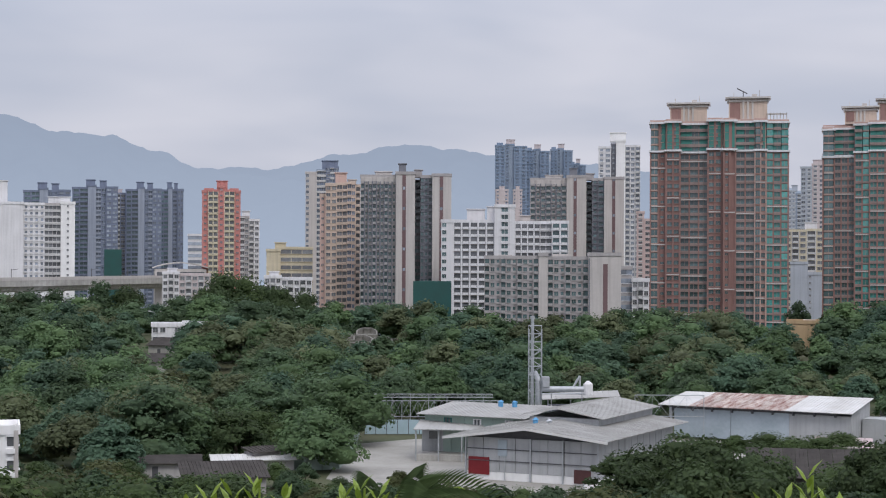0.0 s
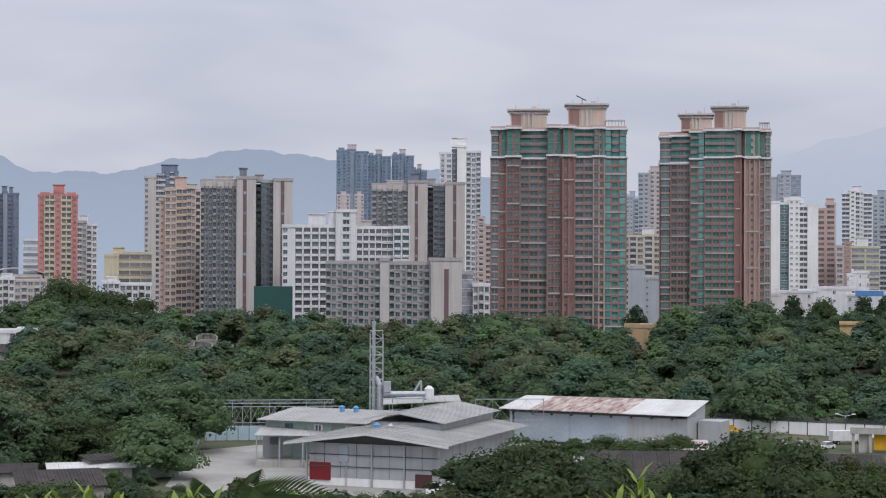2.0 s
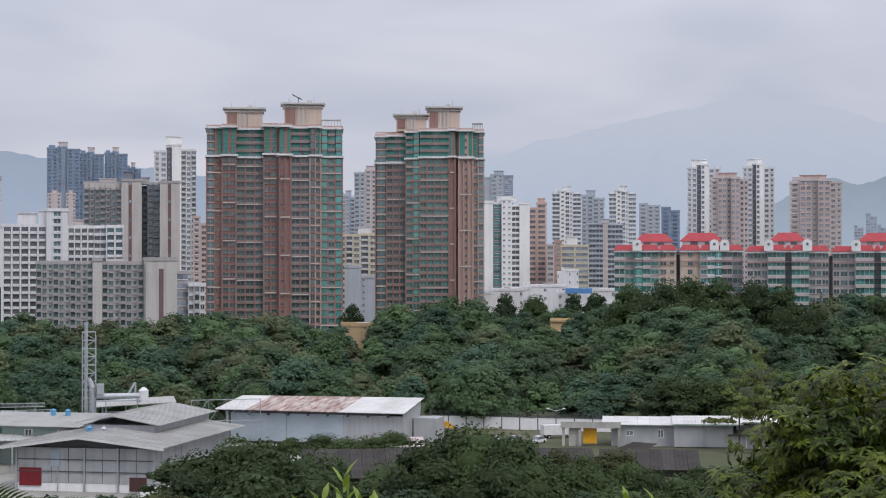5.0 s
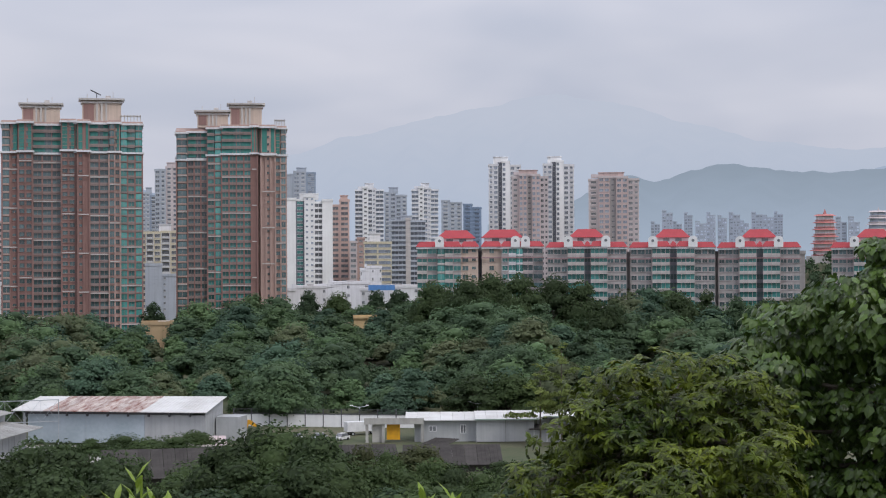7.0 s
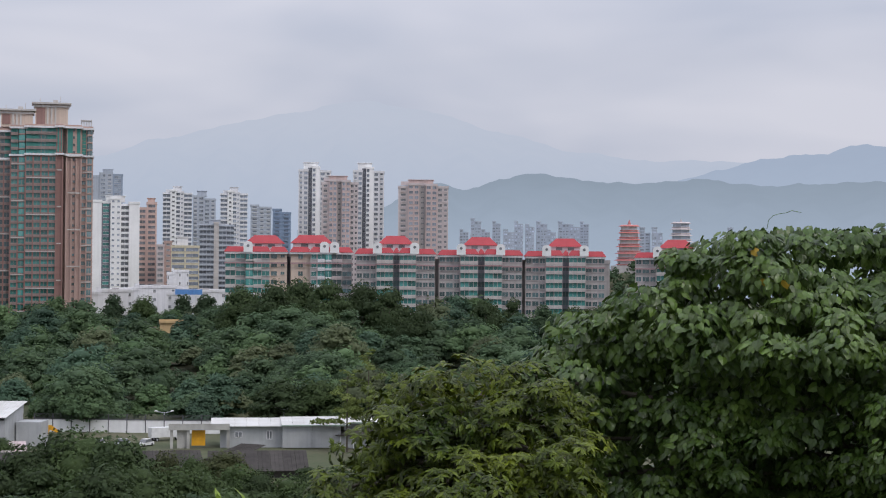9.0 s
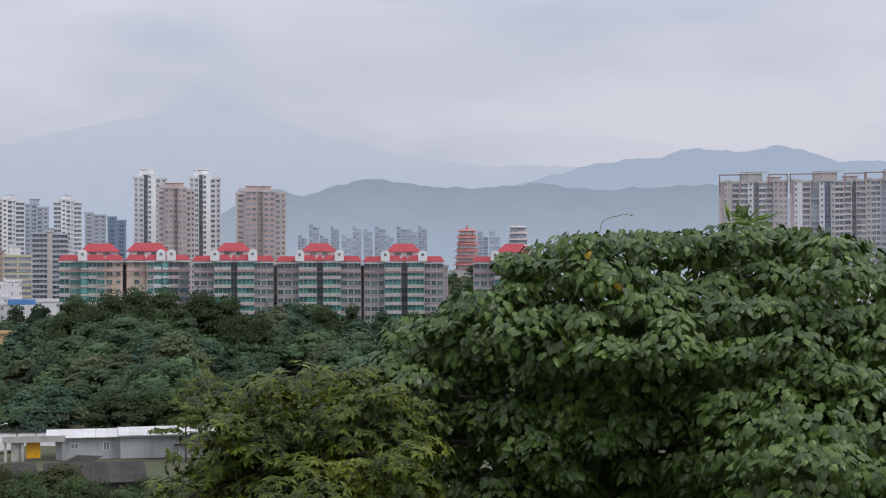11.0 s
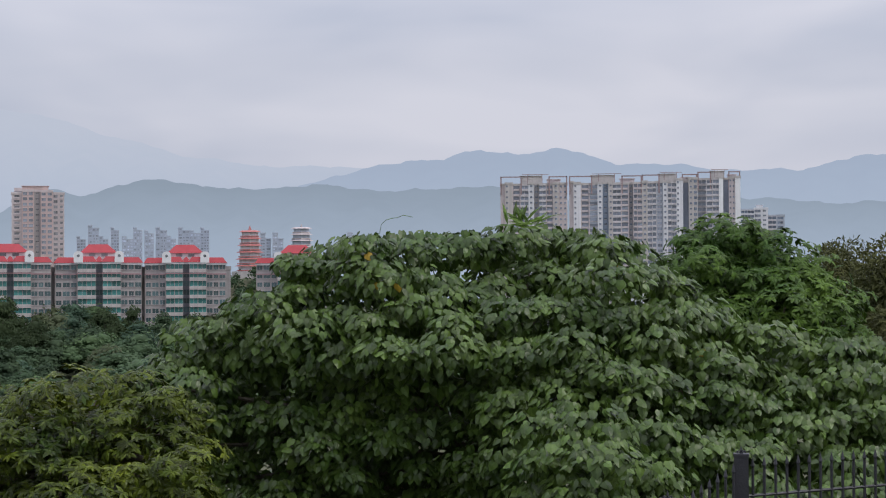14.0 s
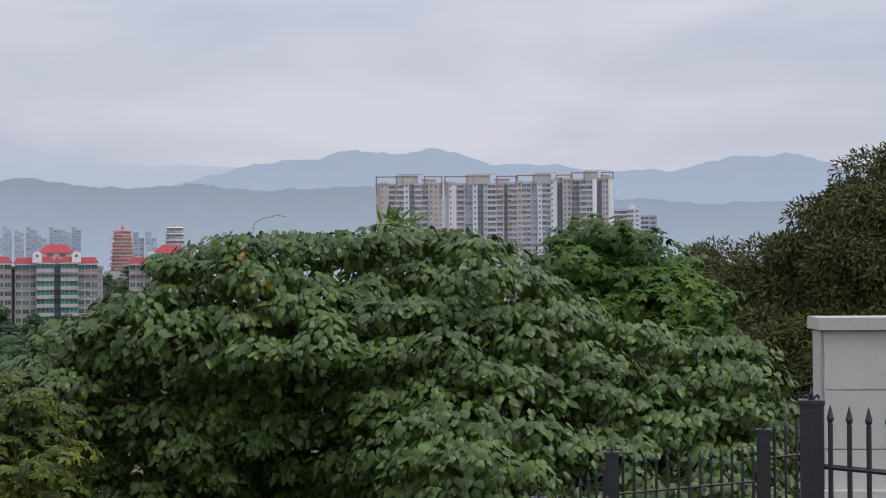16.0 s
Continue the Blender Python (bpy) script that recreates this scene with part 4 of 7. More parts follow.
CROWN = wall("red_brown_frame", (0.36, 0.27, 0.27))
BAY = (PALEG, MODERN)
PINKBAY = (PALEG, HAZEP)
# deep set-back blocks in light slate or blue-grey: recess shade put into colour
for a, b, e, bl in ((41.66, 43.86, 2.93, [(0.0, 0.07, 0.6, 18, 0.5, ".", HAZEP), (0.07, 0.18, -0.4, 18, 0.0, "t.", STONE), (0.18, 0.30, 1.2, 17, 0.6, "b", HAZEW, "", "", PINKBAY), (0.30, 0.42, 0.8, 17, 0.6, "o", HAZEB, "", "", BAY), (0.42, 0.5, -0.4, 18, 0.0, "t", WHITE), (0.5, 0.58, 3.0, 15, 0.0, "t", GREY),
                     (0.58, 0.68, 0.8, 17, 0.6, "o", HAZEB, "", "", BAY), (0.68, 0.79, 1.2, 17, 0.6, "b", HAZEW, "", "", PINKBAY), (0.79, 0.87, -0.4, 18, 0.0, "t", STONE), (0.87, 1.0, 1.0, 18, 0.2, "tt", HAZEP)]),
                    (43.92, 46.3, 2.93, [(0.0, 0.06, 0.6, 18, -0.5, ".", HAZEP), (0.06, 0.16, -0.4, 18, 0, "t.", WHITE), (0.16, 0.28, 1.0, 17, 0.6, "b", HAZEW, "", "", PINKBAY), (0.28, 0.39, 1.0, 17, 0.6, "l", HAZEW, "", "", PINKBAY), (0.39, 0.46, -0.4, 18, 0, "t", WHITE), (0.46, 0.54, 2.6, 15, 0, "t", HAZEB), (0.54, 0.6, -0.4, 18, 0, "t", STONE),
                     (0.6, 0.71, 0.6, 17, 0.5, "o", HAZEB, "", "", BAY), (0.71, 0.82, 1.0, 17, 0.5, "b", HAZEW, "", "", PINKBAY), (0.82, 0.88, 3.0, 15, 0.3, "t", GREY), (0.88, 1.0, 0.4, 17, 0.3, "bo", HAZEW, "", "", PINKBAY)]),
                    (46.3, 48.1, 2.95, [(0.0, 0.1, -0.4, 18, 0, "t", STONE), (0.1, 0.26, 1.0, 17, 0.4, "ob", HAZEB, "", "", BAY), (0.26, 0.38, 0.4, 17, 0.2, "w", HAZEW, "", "", PINKBAY), (0.38, 0.46, -0.4, 18, 0, "t", WHITE), (0.46, 0.62, 1.0, 17, 0.4, "bo", HAZEB, "", "", BAY), (0.62, 0.74, -0.6, 18, -1, "t.", WHITE), (0.74, 0.84, 4.0, 14, 0, "", SLATEL), (0.84, 1.0, -0.8, 18, -1.5, "tw", STONE)]),
                    (48.1, 49.48, 3.02, [(0.0, 0.2, 5.0, 14, 0, "o", HAZEB, "", "", BAY), (0.2, 0.36, 0.6, 17, 0.2, "b", HAZEW, "", "", BAY), (0.36, 0.5, 0.2, 17, 0, "o", HAZEB, "", "", BAY), (0.5, 0.6, -0.8, 18, -0.8, ".", BRIGHT), (0.6, 0.73, 4.0, 14, 0, "", SLATEL), (0.73, 0.88, -0.2, 18, -0.4, "tt", HAZEP), (0.88, 1.0, -1.0, 18, -0.8, ".", BRIGHT)])):
    th = tower("apartment_tower", "modern pale tower with balconies and a frame crown", a, b, 970, e, bl, sh=3.05, wallm=HAZEW, trim=STONE, pane=BLUEG, pieces=110, roof=[(0.3, 0.62, 4, 8, 0, 4.5, STONE), (0.7, 0.9, 5, 6, 0, 2.5, HAZEP)], group="modern towers")
    W, H = 2 * 970 * math.tan(radians(b - a) / 2), rise(e, 970)
    frame_crown(th, -0.5 * W, -0.18 * W, H, 0, CROWN)
    frame_crown(th, 0.22 * W, 0.5 * W, H, 0, CROWN)
    part("roof_rail", Geo().box(-0.18 * W, 0.22 * W, 2.0, 2.3, H + 5.2, H + 5.5).box(-0.1 * W, -0.09 * W, 2.0, 2.3, H, H + 5.2).box(0.12 * W, 0.13 * W, 2.0, 2.3, H, H + 5.2), [CROWN], th)
tower("apartment_block", "pale stepped block with glass, hazy", 49.5, 50.88, 1150, 2.0, [(0, 0.3, 0, 14, 0, "oo", HAZEW, "", "", (BLUEG, WHITE)), (0.3, 0.62, -1, 14, -0.6, "vt", WHITE, "", "", PALE), (0.62, 1, 1, 14, 4, "ow", HAZEW, "", "", (BLUEG, MODERN))], roof=[(0.35, 0.5, 3, 5, 0, 3, WHITE)])
tower("low_block", "pale low block beyond the hillside trees", 51.9, 54.0, 760, 0.05, [(0, 1, 0, 14, 0, "lll", HAZEW, "", "", PALE)], sh=4.5)
tower("low_hall", "white low hall at the foot of the modern towers", 45.4, 47.2, 930, 0.22, [(0, 0.5, 0, 14, 2.5, "l", WHITE, "", "", PALE), (0.5, 1, 2, 14, 0, ".t.", BRIGHT)], sh=4)

# ---- elevated railway on the left ----
vd = thing("railway_viaduct", pose(0, 0, 0), "grey concrete elevated railway with a station", "viaduct")
p0, p1 = Vector((*spot(-19, 700), 0)), Vector((*spot(-7.5, 940), 0))
way = (p1 - p0).normalized()
side = Vector((-way.y, way.x, 0)) * 4.5
z = rise(-0.78, 740)
part("deck", Geo().hexa([p - s + Vector((0, 0, h)) for h in (z - 2.6, z) for p, s in ((p0, -side), (p1, -side), (p1, side), (p0, side))]), [CONCRETE], vd)
part("girder", Geo().tube(p0 + Vector((0, 0, z - 2.8)), p1 + Vector((0, 0, z - 2.8)), 2.4, n=8), [CONCRETE], vd)
for s in (-1, 1):
    part("parapet", Geo().hexa([p + side * s * q + Vector((0, 0, h)) for h in (z, z + 1.3) for p, q in ((p0, 0.95), (p1, 0.95), (p1, 1.02), (p0, 1.02))]), [STONE], vd)
for i in range(9):
    p = p0.lerp(p1, (i + 0.5) / 9)
    part("pier", Geo().tube(p, p + Vector((0, 0, z - 3)), 1.6, 1.9, 8), [CONCRETE], vd)
    q = p + side * 0.9
    part("mast", Geo().bar(q + Vector((0, 0, z)), q + Vector((0, 0, z + 5)), 0.2).bar(q + Vector((0, 0, z + 4.6)), q - side * 0.8 + Vector((0, 0, z + 5)), 0.15), [DARKSTEEL], vd)
st = thing("railway_station", pose(*spot(-8.6, 900), 0, 0, 0, 12), "railway station hall with a curved roof", "station")
part("hall", Geo().box(-13, 13, -6, 6, 0, rise(-0.35, 900)), [STONE], st)
part("window_band", Geo().box(-12, 12, -6.1, -6, rise(-0.35, 900) - 4.5, rise(-0.35, 900) - 1.5), [DARKG], st)
g = Geo()
for i in range(10):
    a, b = -14 + 2.8 * i, -14 + 2.8 * (i + 1)
    h = [rise(-0.33, 900) + 2.6 * (1 - (q / 14) ** 2) for q in (a, b)]
    g.hexa(((a, -7, h[0]), (b, -7, h[1]), (b, 7, h[1]), (a, 7, h[0]), (a, -7, h[0] + 0.5), (b, -7, h[1] + 0.5), (b, 7, h[1] + 0.5), (a, 7, h[0] + 0.5)))
part("curved_roof", g, [STONE], st, "arched metal roof")


# ---- the works in the valley ----
SHEETW = mat("white_sheet_wall", (0.44, 0.45, 0.46), (0.35, 0.36, 0.37), rough=0.55, scale=0.3, fine=16, streak=0.18, spec=0.3)
SHEETR = mat("grey_sheet_roof", (0.40, 0.40, 0.39), (0.31, 0.305, 0.29), rough=0.6, scale=0.25, fine=10, rand=0.06, bump=0.1)
SHEETB = mat("bluish_sheet_wall", (0.42, 0.48, 0.53), (0.32, 0.38, 0.42), rough=0.6, scale=0.15, fine=8)
PALEGREEN = mat("pale_green_sheet", (0.36, 0.45, 0.40), (0.30, 0.38, 0.34), rough=0.6, scale=0.3)
WHITEROOF = mat("white_sheet_roof", (0.62, 0.62, 0.61), (0.50, 0.49, 0.47), rough=0.6, scale=0.3, rand=0.06)
RUST = mat("rusted_roof_sheet", (0.55, 0.50, 0.46), (0.17, 0.055, 0.04), rough=0.85, scale=0.55, fine=5, stretch=(2.2, 0.5, 1), rand=0.12)
REDDOOR = mat("dark_red_door", (0.20, 0.02, 0.025), rough=0.6, scale=1)
ASBEST = mat("weathered_fibre_roof", (0.075, 0.069, 0.065), (0.05, 0.046, 0.044), rough=0.95, scale=0.5, fine=8, rand=0.1, spec=0.05)
YELLOW = mat("yellow_paint", (0.75, 0.38, 0.02), (0.6, 0.3, 0.03), rough=0.5, scale=1)
BLUEP = mat("blue_plastic", (0.12, 0.35, 0.6), rough=0.4, scale=1)
WHITEP = mat("white_vehicle_paint", (0.75, 0.75, 0.75), rough=0.35, scale=1, spec=0.5)
TYRE = mat("tyre_rubber", (0.03, 0.03, 0.03), rough=0.9)
REDP = mat("red_sheet", (0.45, 0.05, 0.05), (0.3, 0.04, 0.04), rough=0.6, scale=1)

yard = new("works_yard", Geo().prism([(-20, 300), (8, 262), (34, 262), (62, 300), (100, 345), (125, 345), (160, 318), (172, 330), (140, 372), (98, 386), (40, 372), (-6, 378), (-18, 374)], 0.0, 0.12).mesh("works_yard", [YARD]))
tagged(yard, "pale worn concrete yard of the works", "yard", kind="structure")


def roof_sheets(th, quad, n, mats, thick=0.12, label="", rib=0):
    """A pitched roof of n long sheets side by side; quad: eave left, eave right, ridge right, ridge left."""
    a, b, c, d = (Vector(p) for p in quad)
    up = (b - a).cross(d - a).normalized() * thick
    for i in range(n):
        s, t = i / n, (i + 1) / n - 0.0015
        p = [a.lerp(b, s), a.lerp(b, t), d.lerp(c, t), d.lerp(c, s)]
        lift = up * (0.12 if i % 2 else 0)
        g = Geo().hexa([q + lift for q in p] + [q + up + lift for q in p])
        w = (b - a) / n
        for k in (0.02, 0.35, 0.68):  # standing ribs
            e, f = p[0] + w * k + up + lift, p[3] + w * k + up + lift
            g.hexa([e, e + w * 0.05, f + w * 0.05, f, e + up * 0.6, e + w * 0.05 + up * 0.6, f + w * 0.05 + up * 0.6, f + up * 0.6])
        part("roof_sheet", g, [mats(i) if callable(mats) else mats], th, label)


def wall_panels(th, a, b, z0, z1, n, m, thick=0.15, rows=1):
    a, b = Vector((*a, 0)), Vector((*b, 0))
    out_ = Vector(((b - a).y, -(b - a).x, 0)).normalized()
    for r in range(rows):
        for i in range(n):
            p, q = a.lerp(b, i / n + 0.002), a.lerp(b, (i + 1) / n - 0.002)
            h0, h1 = z0 + (z1 - z0) * r / rows + 0.02, z0 + (z1 - z0) * (r + 1) / rows - 0.02
            part("wall_panel", Geo().hexa([v + Vector((0, 0, h)) for h in (h0, h1) for v in (p, q, q - out_ * thick, p - out_ * thick)]), [m], th)


# main hall, standing turned by 26 degrees
hall = thing("factory_hall", pose(4.0, 301.5, 0.1, 0, 0, -25.5), "grey sheet-clad factory hall with low gable roof", "factory")
wall_panels(hall, (0.4, 0), (24.4, 0), 1.4, 7.3, 8, SHEETW, rows=3)
part("base_wall", Geo().box(0.3, 24.5, 0.06, 0.4, 0, 1.4), [BRIGHT], hall, "white rendered base wall")
wall_panels(hall, (24.4, 0.2), (24.4, 40), 0.3, 7.3, 12, SHEETW)
wall_panels(hall, (0.4, 30), (0.4, 0.2), 0.3, 7.3, 8, SHEETW)
part("back_wall", Geo().box(0.4, 24.4, 40, 40.2, 0, 7.3), [SHEETW], hall)
# solid dark plate in the gable: shade under the eaves put into colour
part("gable_truss", Geo().hexa(((0.4, 0.3, 7.3), (24.4, 0.3, 7.3), (24.4, 0.6, 7.3), (0.4, 0.6, 7.3), (11.5, 0.3, 9.0), (13.0, 0.3, 9.0), (13.0, 0.6, 9.0), (11.5, 0.6, 9.0))), [DARKSTEEL], hall, "dark shaded gable")
roof_sheets(hall, ((-3.0, 42, 7.3), (-3.0, -2.6, 7.3), (12.2, -2.6, 9.4), (12.2, 42, 9.4)), 16, SHEETR)
roof_sheets(hall, ((27.0, -2.6, 7.7), (27.0, 42, 7.4), (12.2, 42, 9.4), (12.2, -2.6, 9.4)), 16, SHEETR)
for x0, z0, x1, z1 in ((-3.1, 7.25, 12.2, 9.35), (12.2, 9.35, 27.1, 7.65)):
    part("barge_board", Geo().hexa(((x0, -2.75, z0 - 0.3), (x1, -2.75, z1 - 0.3), (x1, -2.6, z1 - 0.3), (x0, -2.6, z0 - 0.3), (x0, -2.75, z0 + 0.12), (x1, -2.75, z1 + 0.12), (x1, -2.6, z1 + 0.12), (x0, -2.6, z0 + 0.12))), [WHITEROOF], hall, "white gable edge board")
for x in (0.2, 12.3, 18.2, 24.5):
    part("column", Geo().box(x - 0.14, x + 0.14, -0.32, -0.06, 0, 7.4), [STEEL], hall)
for z in (3.3, 5.3):
    part("rail_beam", Geo().box(0.4, 24.4, -0.24, -0.06, z, z + 0.12), [DARKSTEEL], hall)
part("door", Geo().box(0.7, 4.6, -0.18, -0.05, 0.9, 3.9), [REDDOOR], hall, "dark red sliding door")
part("door", Geo().box(20.2, 23.2, -0.18, -0.05, 0.3, 2.6), [mat("brown_door", (0.09, 0.04, 0.04), rough=0.7)], hall, "dark brown door")
part("window", Geo().box(6.2, 7.9, -0.18, -0.05, 4.2, 7.0), [SHEETB], hall, "pale translucent panel")
part("drain_pipe", Geo().tube((7.6, -0.3, 0), (7.6, -0.3, 4.2), 0.09, n=6), [STEEL], hall)
part("monitor_wall", Geo().box(6.2, 19.4, 14, 43, 7.6, 9.9), [SHEETW], hall)
roof_sheets(hall, ((20.6, 13, 9.9), (20.6, 44, 9.9), (12.0, 44, 11.4), (12.0, 13, 11.4)), 8, SHEETR, label="raised roof sheet")
roof_sheets(hall, ((5.0, 44, 10.2), (5.0, 13, 10.2), (12.0, 13, 11.4), (12.0, 44, 11.4)), 8, SHEETR)
for k, (x, y) in enumerate(((9.4, 9.0), (12.4, 8.0))):
    part("roof_vent", Geo().tube((x, y, 8.9), (x, y, 9.8), 0.45, n=10).tube((x, y, 9.8), (x, y, 10.2), 0.6, 0.15, 10), [BLUEP if k == 0 else STEEL], hall, "blue roof ventilator" if k == 0 else "")

side = thing("loading_shed", pose(-5.4, 327, 0.1, 0, 0, -8), "open loading shed with a flat grey roof", "shed")
roof_sheets(side, ((0, -0.5, 5.9), (13, -0.5, 5.9), (13, 8, 6.9), (0, 8, 6.9)), 5, SHEETR)
for x in (0.3, 4.6, 9.0):
    part("column", Geo().box(x, x + 0.25, 0, 0.25, 0, 5.9), [STEEL], side)
part("back_wall", Geo().box(0.6, 13, 6.5, 6.7, 0, 6.5), [SHEETW], side)
part("loading_dock", Geo().box(0.5, 12, 0.4, 6.4, 0, 1.2), [CONCRETE], side)
for x in (2.0, 6.2):
    part("window", Geo().box(x, x + 1.6, 6.36, 6.5, 3.6, 5.0), [DARKG], side)

wing = thing("green_workshop", pose(-3.4, 334.6, 0.1, 0, 0, -27), "pale green workshop with small windows", "workshop")
wall_panels(wing, (0, 0), (20, 0), 0.2, 8.1, 7, PALEGREEN)
part("end_wall", Geo().box(0, 0.2, 0.2, 14, 0, 8.0), [PALEGREEN], wing)
part("end_wall", Geo().box(19.8, 20, 0.2, 14, 0, 8.0), [PALEGREEN], wing)
part("end_wall", Geo().box(0, 20, 13.8, 14, 0, 8.4), [PALEGREEN], wing)
for x, m in ((4.2, GREEN), (10.4, BRIGHT), (17.0, BRIGHT)):
    w = part("window", Geo().box(x, x + 1.7, -0.1, -0.02, 5.9, 7.7), [m], wing)
    for q in (0.3, 0.95):
        part("pane", Geo().box(x + q, x + q + 0.42, -0.14, -0.1, 6.05, 7.55), [DARKG], w)
roof_sheets(wing, ((-1.2, -1.4, 8.2), (21.8, -1.4, 8.2), (21.8, 14.5, 9.4), (-1.2, 14.5, 9.4)), 9, SHEETR)
for x in (11, 14):
    part("roof_vent", Geo().tube((x, 11, 9.0), (x, 11, 10.2), 0.5, n=10).tube((x, 11, 10.2), (x, 11, 10.5), 0.62, 0.2, 10), [BLUEP], wing, "blue roof ventilator")

# chimney in its lattice tower
st = thing("chimney_tower", pose(17.2, 342, 0), "steel chimney in a square lattice tower", "chimney")
zt = 26.8
for x, y in ((-0.2, 0), (2.3, 0), (2.3, 2.3), (-0.2, 2.3)):
    part("tower_leg", Geo().bar((x, y, 0), (x, y, zt - 2.4), 0.12), [STEEL], st)
for i in range(15):
    z0, z1 = 1.0 + 1.6 * i, 2.6 + 1.6 * i
    g = Geo()
    for y in (0, 2.3):
        g.bar((-0.2, y, z1), (2.3, y, z1), 0.07).bar((-0.2, y, z0) if i % 2 else (2.3, y, z0), (2.3, y, z1) if i % 2 else (-0.2, y, z1), 0.06)
    for x in (-0.2, 2.3):
        g.bar((x, 0, z1), (x, 2.3, z1), 0.07).bar((x, 0, z0), (x, 2.3, z1), 0.05)
    part("lattice_brace", g, [STEEL], st)
part("flue", Geo().tube((0.5, 1.1, 6), (0.5, 1.1, zt), 0.36, 0.33, 14), [STEEL], st, "shiny steel flue")
part("flue_collar", Geo().tube((0.5, 1.1, zt - 0.4), (0.5, 1.1, zt + 0.05), 0.44, n=14), [STEEL], st)
part("vessel", Geo().tube((1.7, 0.6, 6), (1.7, 0.6, 14.2), 0.62, n=14).tube((1.7, 0.6, 14.2), (1.0, 0.8, 16.0), 0.6, 0.36, 14), [STEEL], st, "tall round dust vessel")
dk = thing("exhaust_duct", pose(19.4, 342, 0), "horizontal steel duct with a hopper", "duct")
part("duct", Geo().tube((0.2, 0, 12.6), (9.8, 0, 12.6), 0.55, n=12), [STEEL], dk)
part("fan_box", Geo().box(0.2, 1.6, -0.9, 0.9, 13.0, 15.0), [STEEL], dk)
part("hopper", Geo().tube((9.2, 0, 11.4), (9.2, 0, 13.6), 0.95, n=12).tube((9.2, 0, 13.6), (9.2, 0, 14.2), 0.95, 0.3, 12), [WHITEP], dk, "white round hopper")
part("pipe", Geo().tube((6.2, 0, 12.8), (7.6, 0, 15.2), 0.22, n=8).tube((7.6, 0, 15.2), (7.6, 0, 12.8), 0.22, n=8), [STEEL], dk)
part("support", Geo().bar((2, 0, 6), (2, 0, 12), 0.12).bar((8, 0, 6), (8, 0, 12), 0.12).box(0, 9.8, -0.8, 0.8, 11.6, 11.75), [STEEL], dk)
an = thing("annex", pose(21, 348, 0.1), "small annex with a slanted sheet roof", "shed")
for x in (0, 4.5, 9, 13.5):
    part("post", Geo().box(x, x + 0.25, 0, 0.25, 0, 9.9), [STEEL], an)
part("wall", Geo().box(0.3, 13.4, 2.5, 5, 0, 8.6), [GREYD], an)
roof_sheets(an, ((-1.5, -1.0, 9.9), (14.5, -1.0, 10.6), (14.5, 4.5, 11.4), (-1.5, 4.5, 10.7)), 5, SHEETR)


def gantry(name, label, x, y, rz, length, z0, z1, bays, m=STEEL, legs=True):
    th = thing(name, pose(x, y, 0.1, 0, 0, rz), label, "gantry", "yard gantries")
    part("chord", Geo().box(0, length, -0.08, 0.08, z1 - 0.15, z1), [m], th)
    part("chord", Geo().box(0, length, -0.08, 0.08, z0, z0 + 0.15), [m], th)
    for i in range(bays):
        a, b = length * i / bays, length * (i + 1) / bays
        part("brace", Geo().bar((a, 0, z0), (b, 0, z1), 0.06).bar((b, 0, z0), (b, 0, z1), 0.05).bar((a, 0, z1), (b, 0, z0), 0.04), [m], th)
    for i in range(0, bays + 1, 4):
        x_ = length * i / bays
        part("leg", Geo().bar((x_, 0, 0), (x_, 0, z1), 0.12), [m], th)
    return th


gantry("lattice_gantry", "steel lattice gantry over the yard gate", -15.8, 378, 2, 28, 3.6, 7.2, 16)
gantry("lattice_girder", "light lattice girder above the gate", -15.0, 380, 2, 26, 7.6, 8.5, 26)
gantry("pipe_frame", "open steel frame behind the hall", 40.5, 366, 0, 14.5, 5.0, 9.6, 4)
gt = thing("yard_gate", pose(-16.6, 374, 0.1, 0, 0, 2), "long pale blue sheet gate with posts", "gate")
for i in range(9):
    part("gate_panel", Geo().box(2.35 * i, 2.35 * i + 2.25, -0.05, 0.05, 0.3, 3.4), [mat("pale_blue_sheet", (0.40, 0.52, 0.58), (0.34, 0.45, 0.5), rough=0.5, scale=0.4)], gt)
    part("gate_post", Geo().box(2.35 * i - 0.12, 2.35 * i - 0.02, -0.15, 0.1, 0, 3.6), [DARKSTEEL], gt)
fc = thing("sheet_fence", pose(0, 0, 0), "pale green sheet fence along the yard", "fence")
pts = [(-17.8, 374), (-17.6, 350), (-18.0, 330), (-18.6, 314), (-24.5, 311), (-31, 314)]
for (xa, ya), (xb, yb) in zip(pts, pts[1:]):
    n = max(2, int(math.hypot(xb - xa, yb - ya) / 2.5))
    for i in range(n):
        p, q = Vector((xa, ya, 0)).lerp(Vector((xb, yb, 0)), i / n), Vector((xa, ya, 0)).lerp(Vector((xb, yb, 0)), (i + 0.96) / n)
        nn = Vector((-(q - p).y, (q - p).x, 0)).normalized() * 0.05
        part("fence_sheet", Geo().hexa([v + Vector((0, 0, h)) for h in (0.1, 2.8) for v in (p - nn, q - nn, q + nn, p + nn)]), [PALEGREEN], fc)
        part("fence_post", Geo().bar(q, q + Vector((0, 0, 3.1)), 0.09), [STEEL], fc)

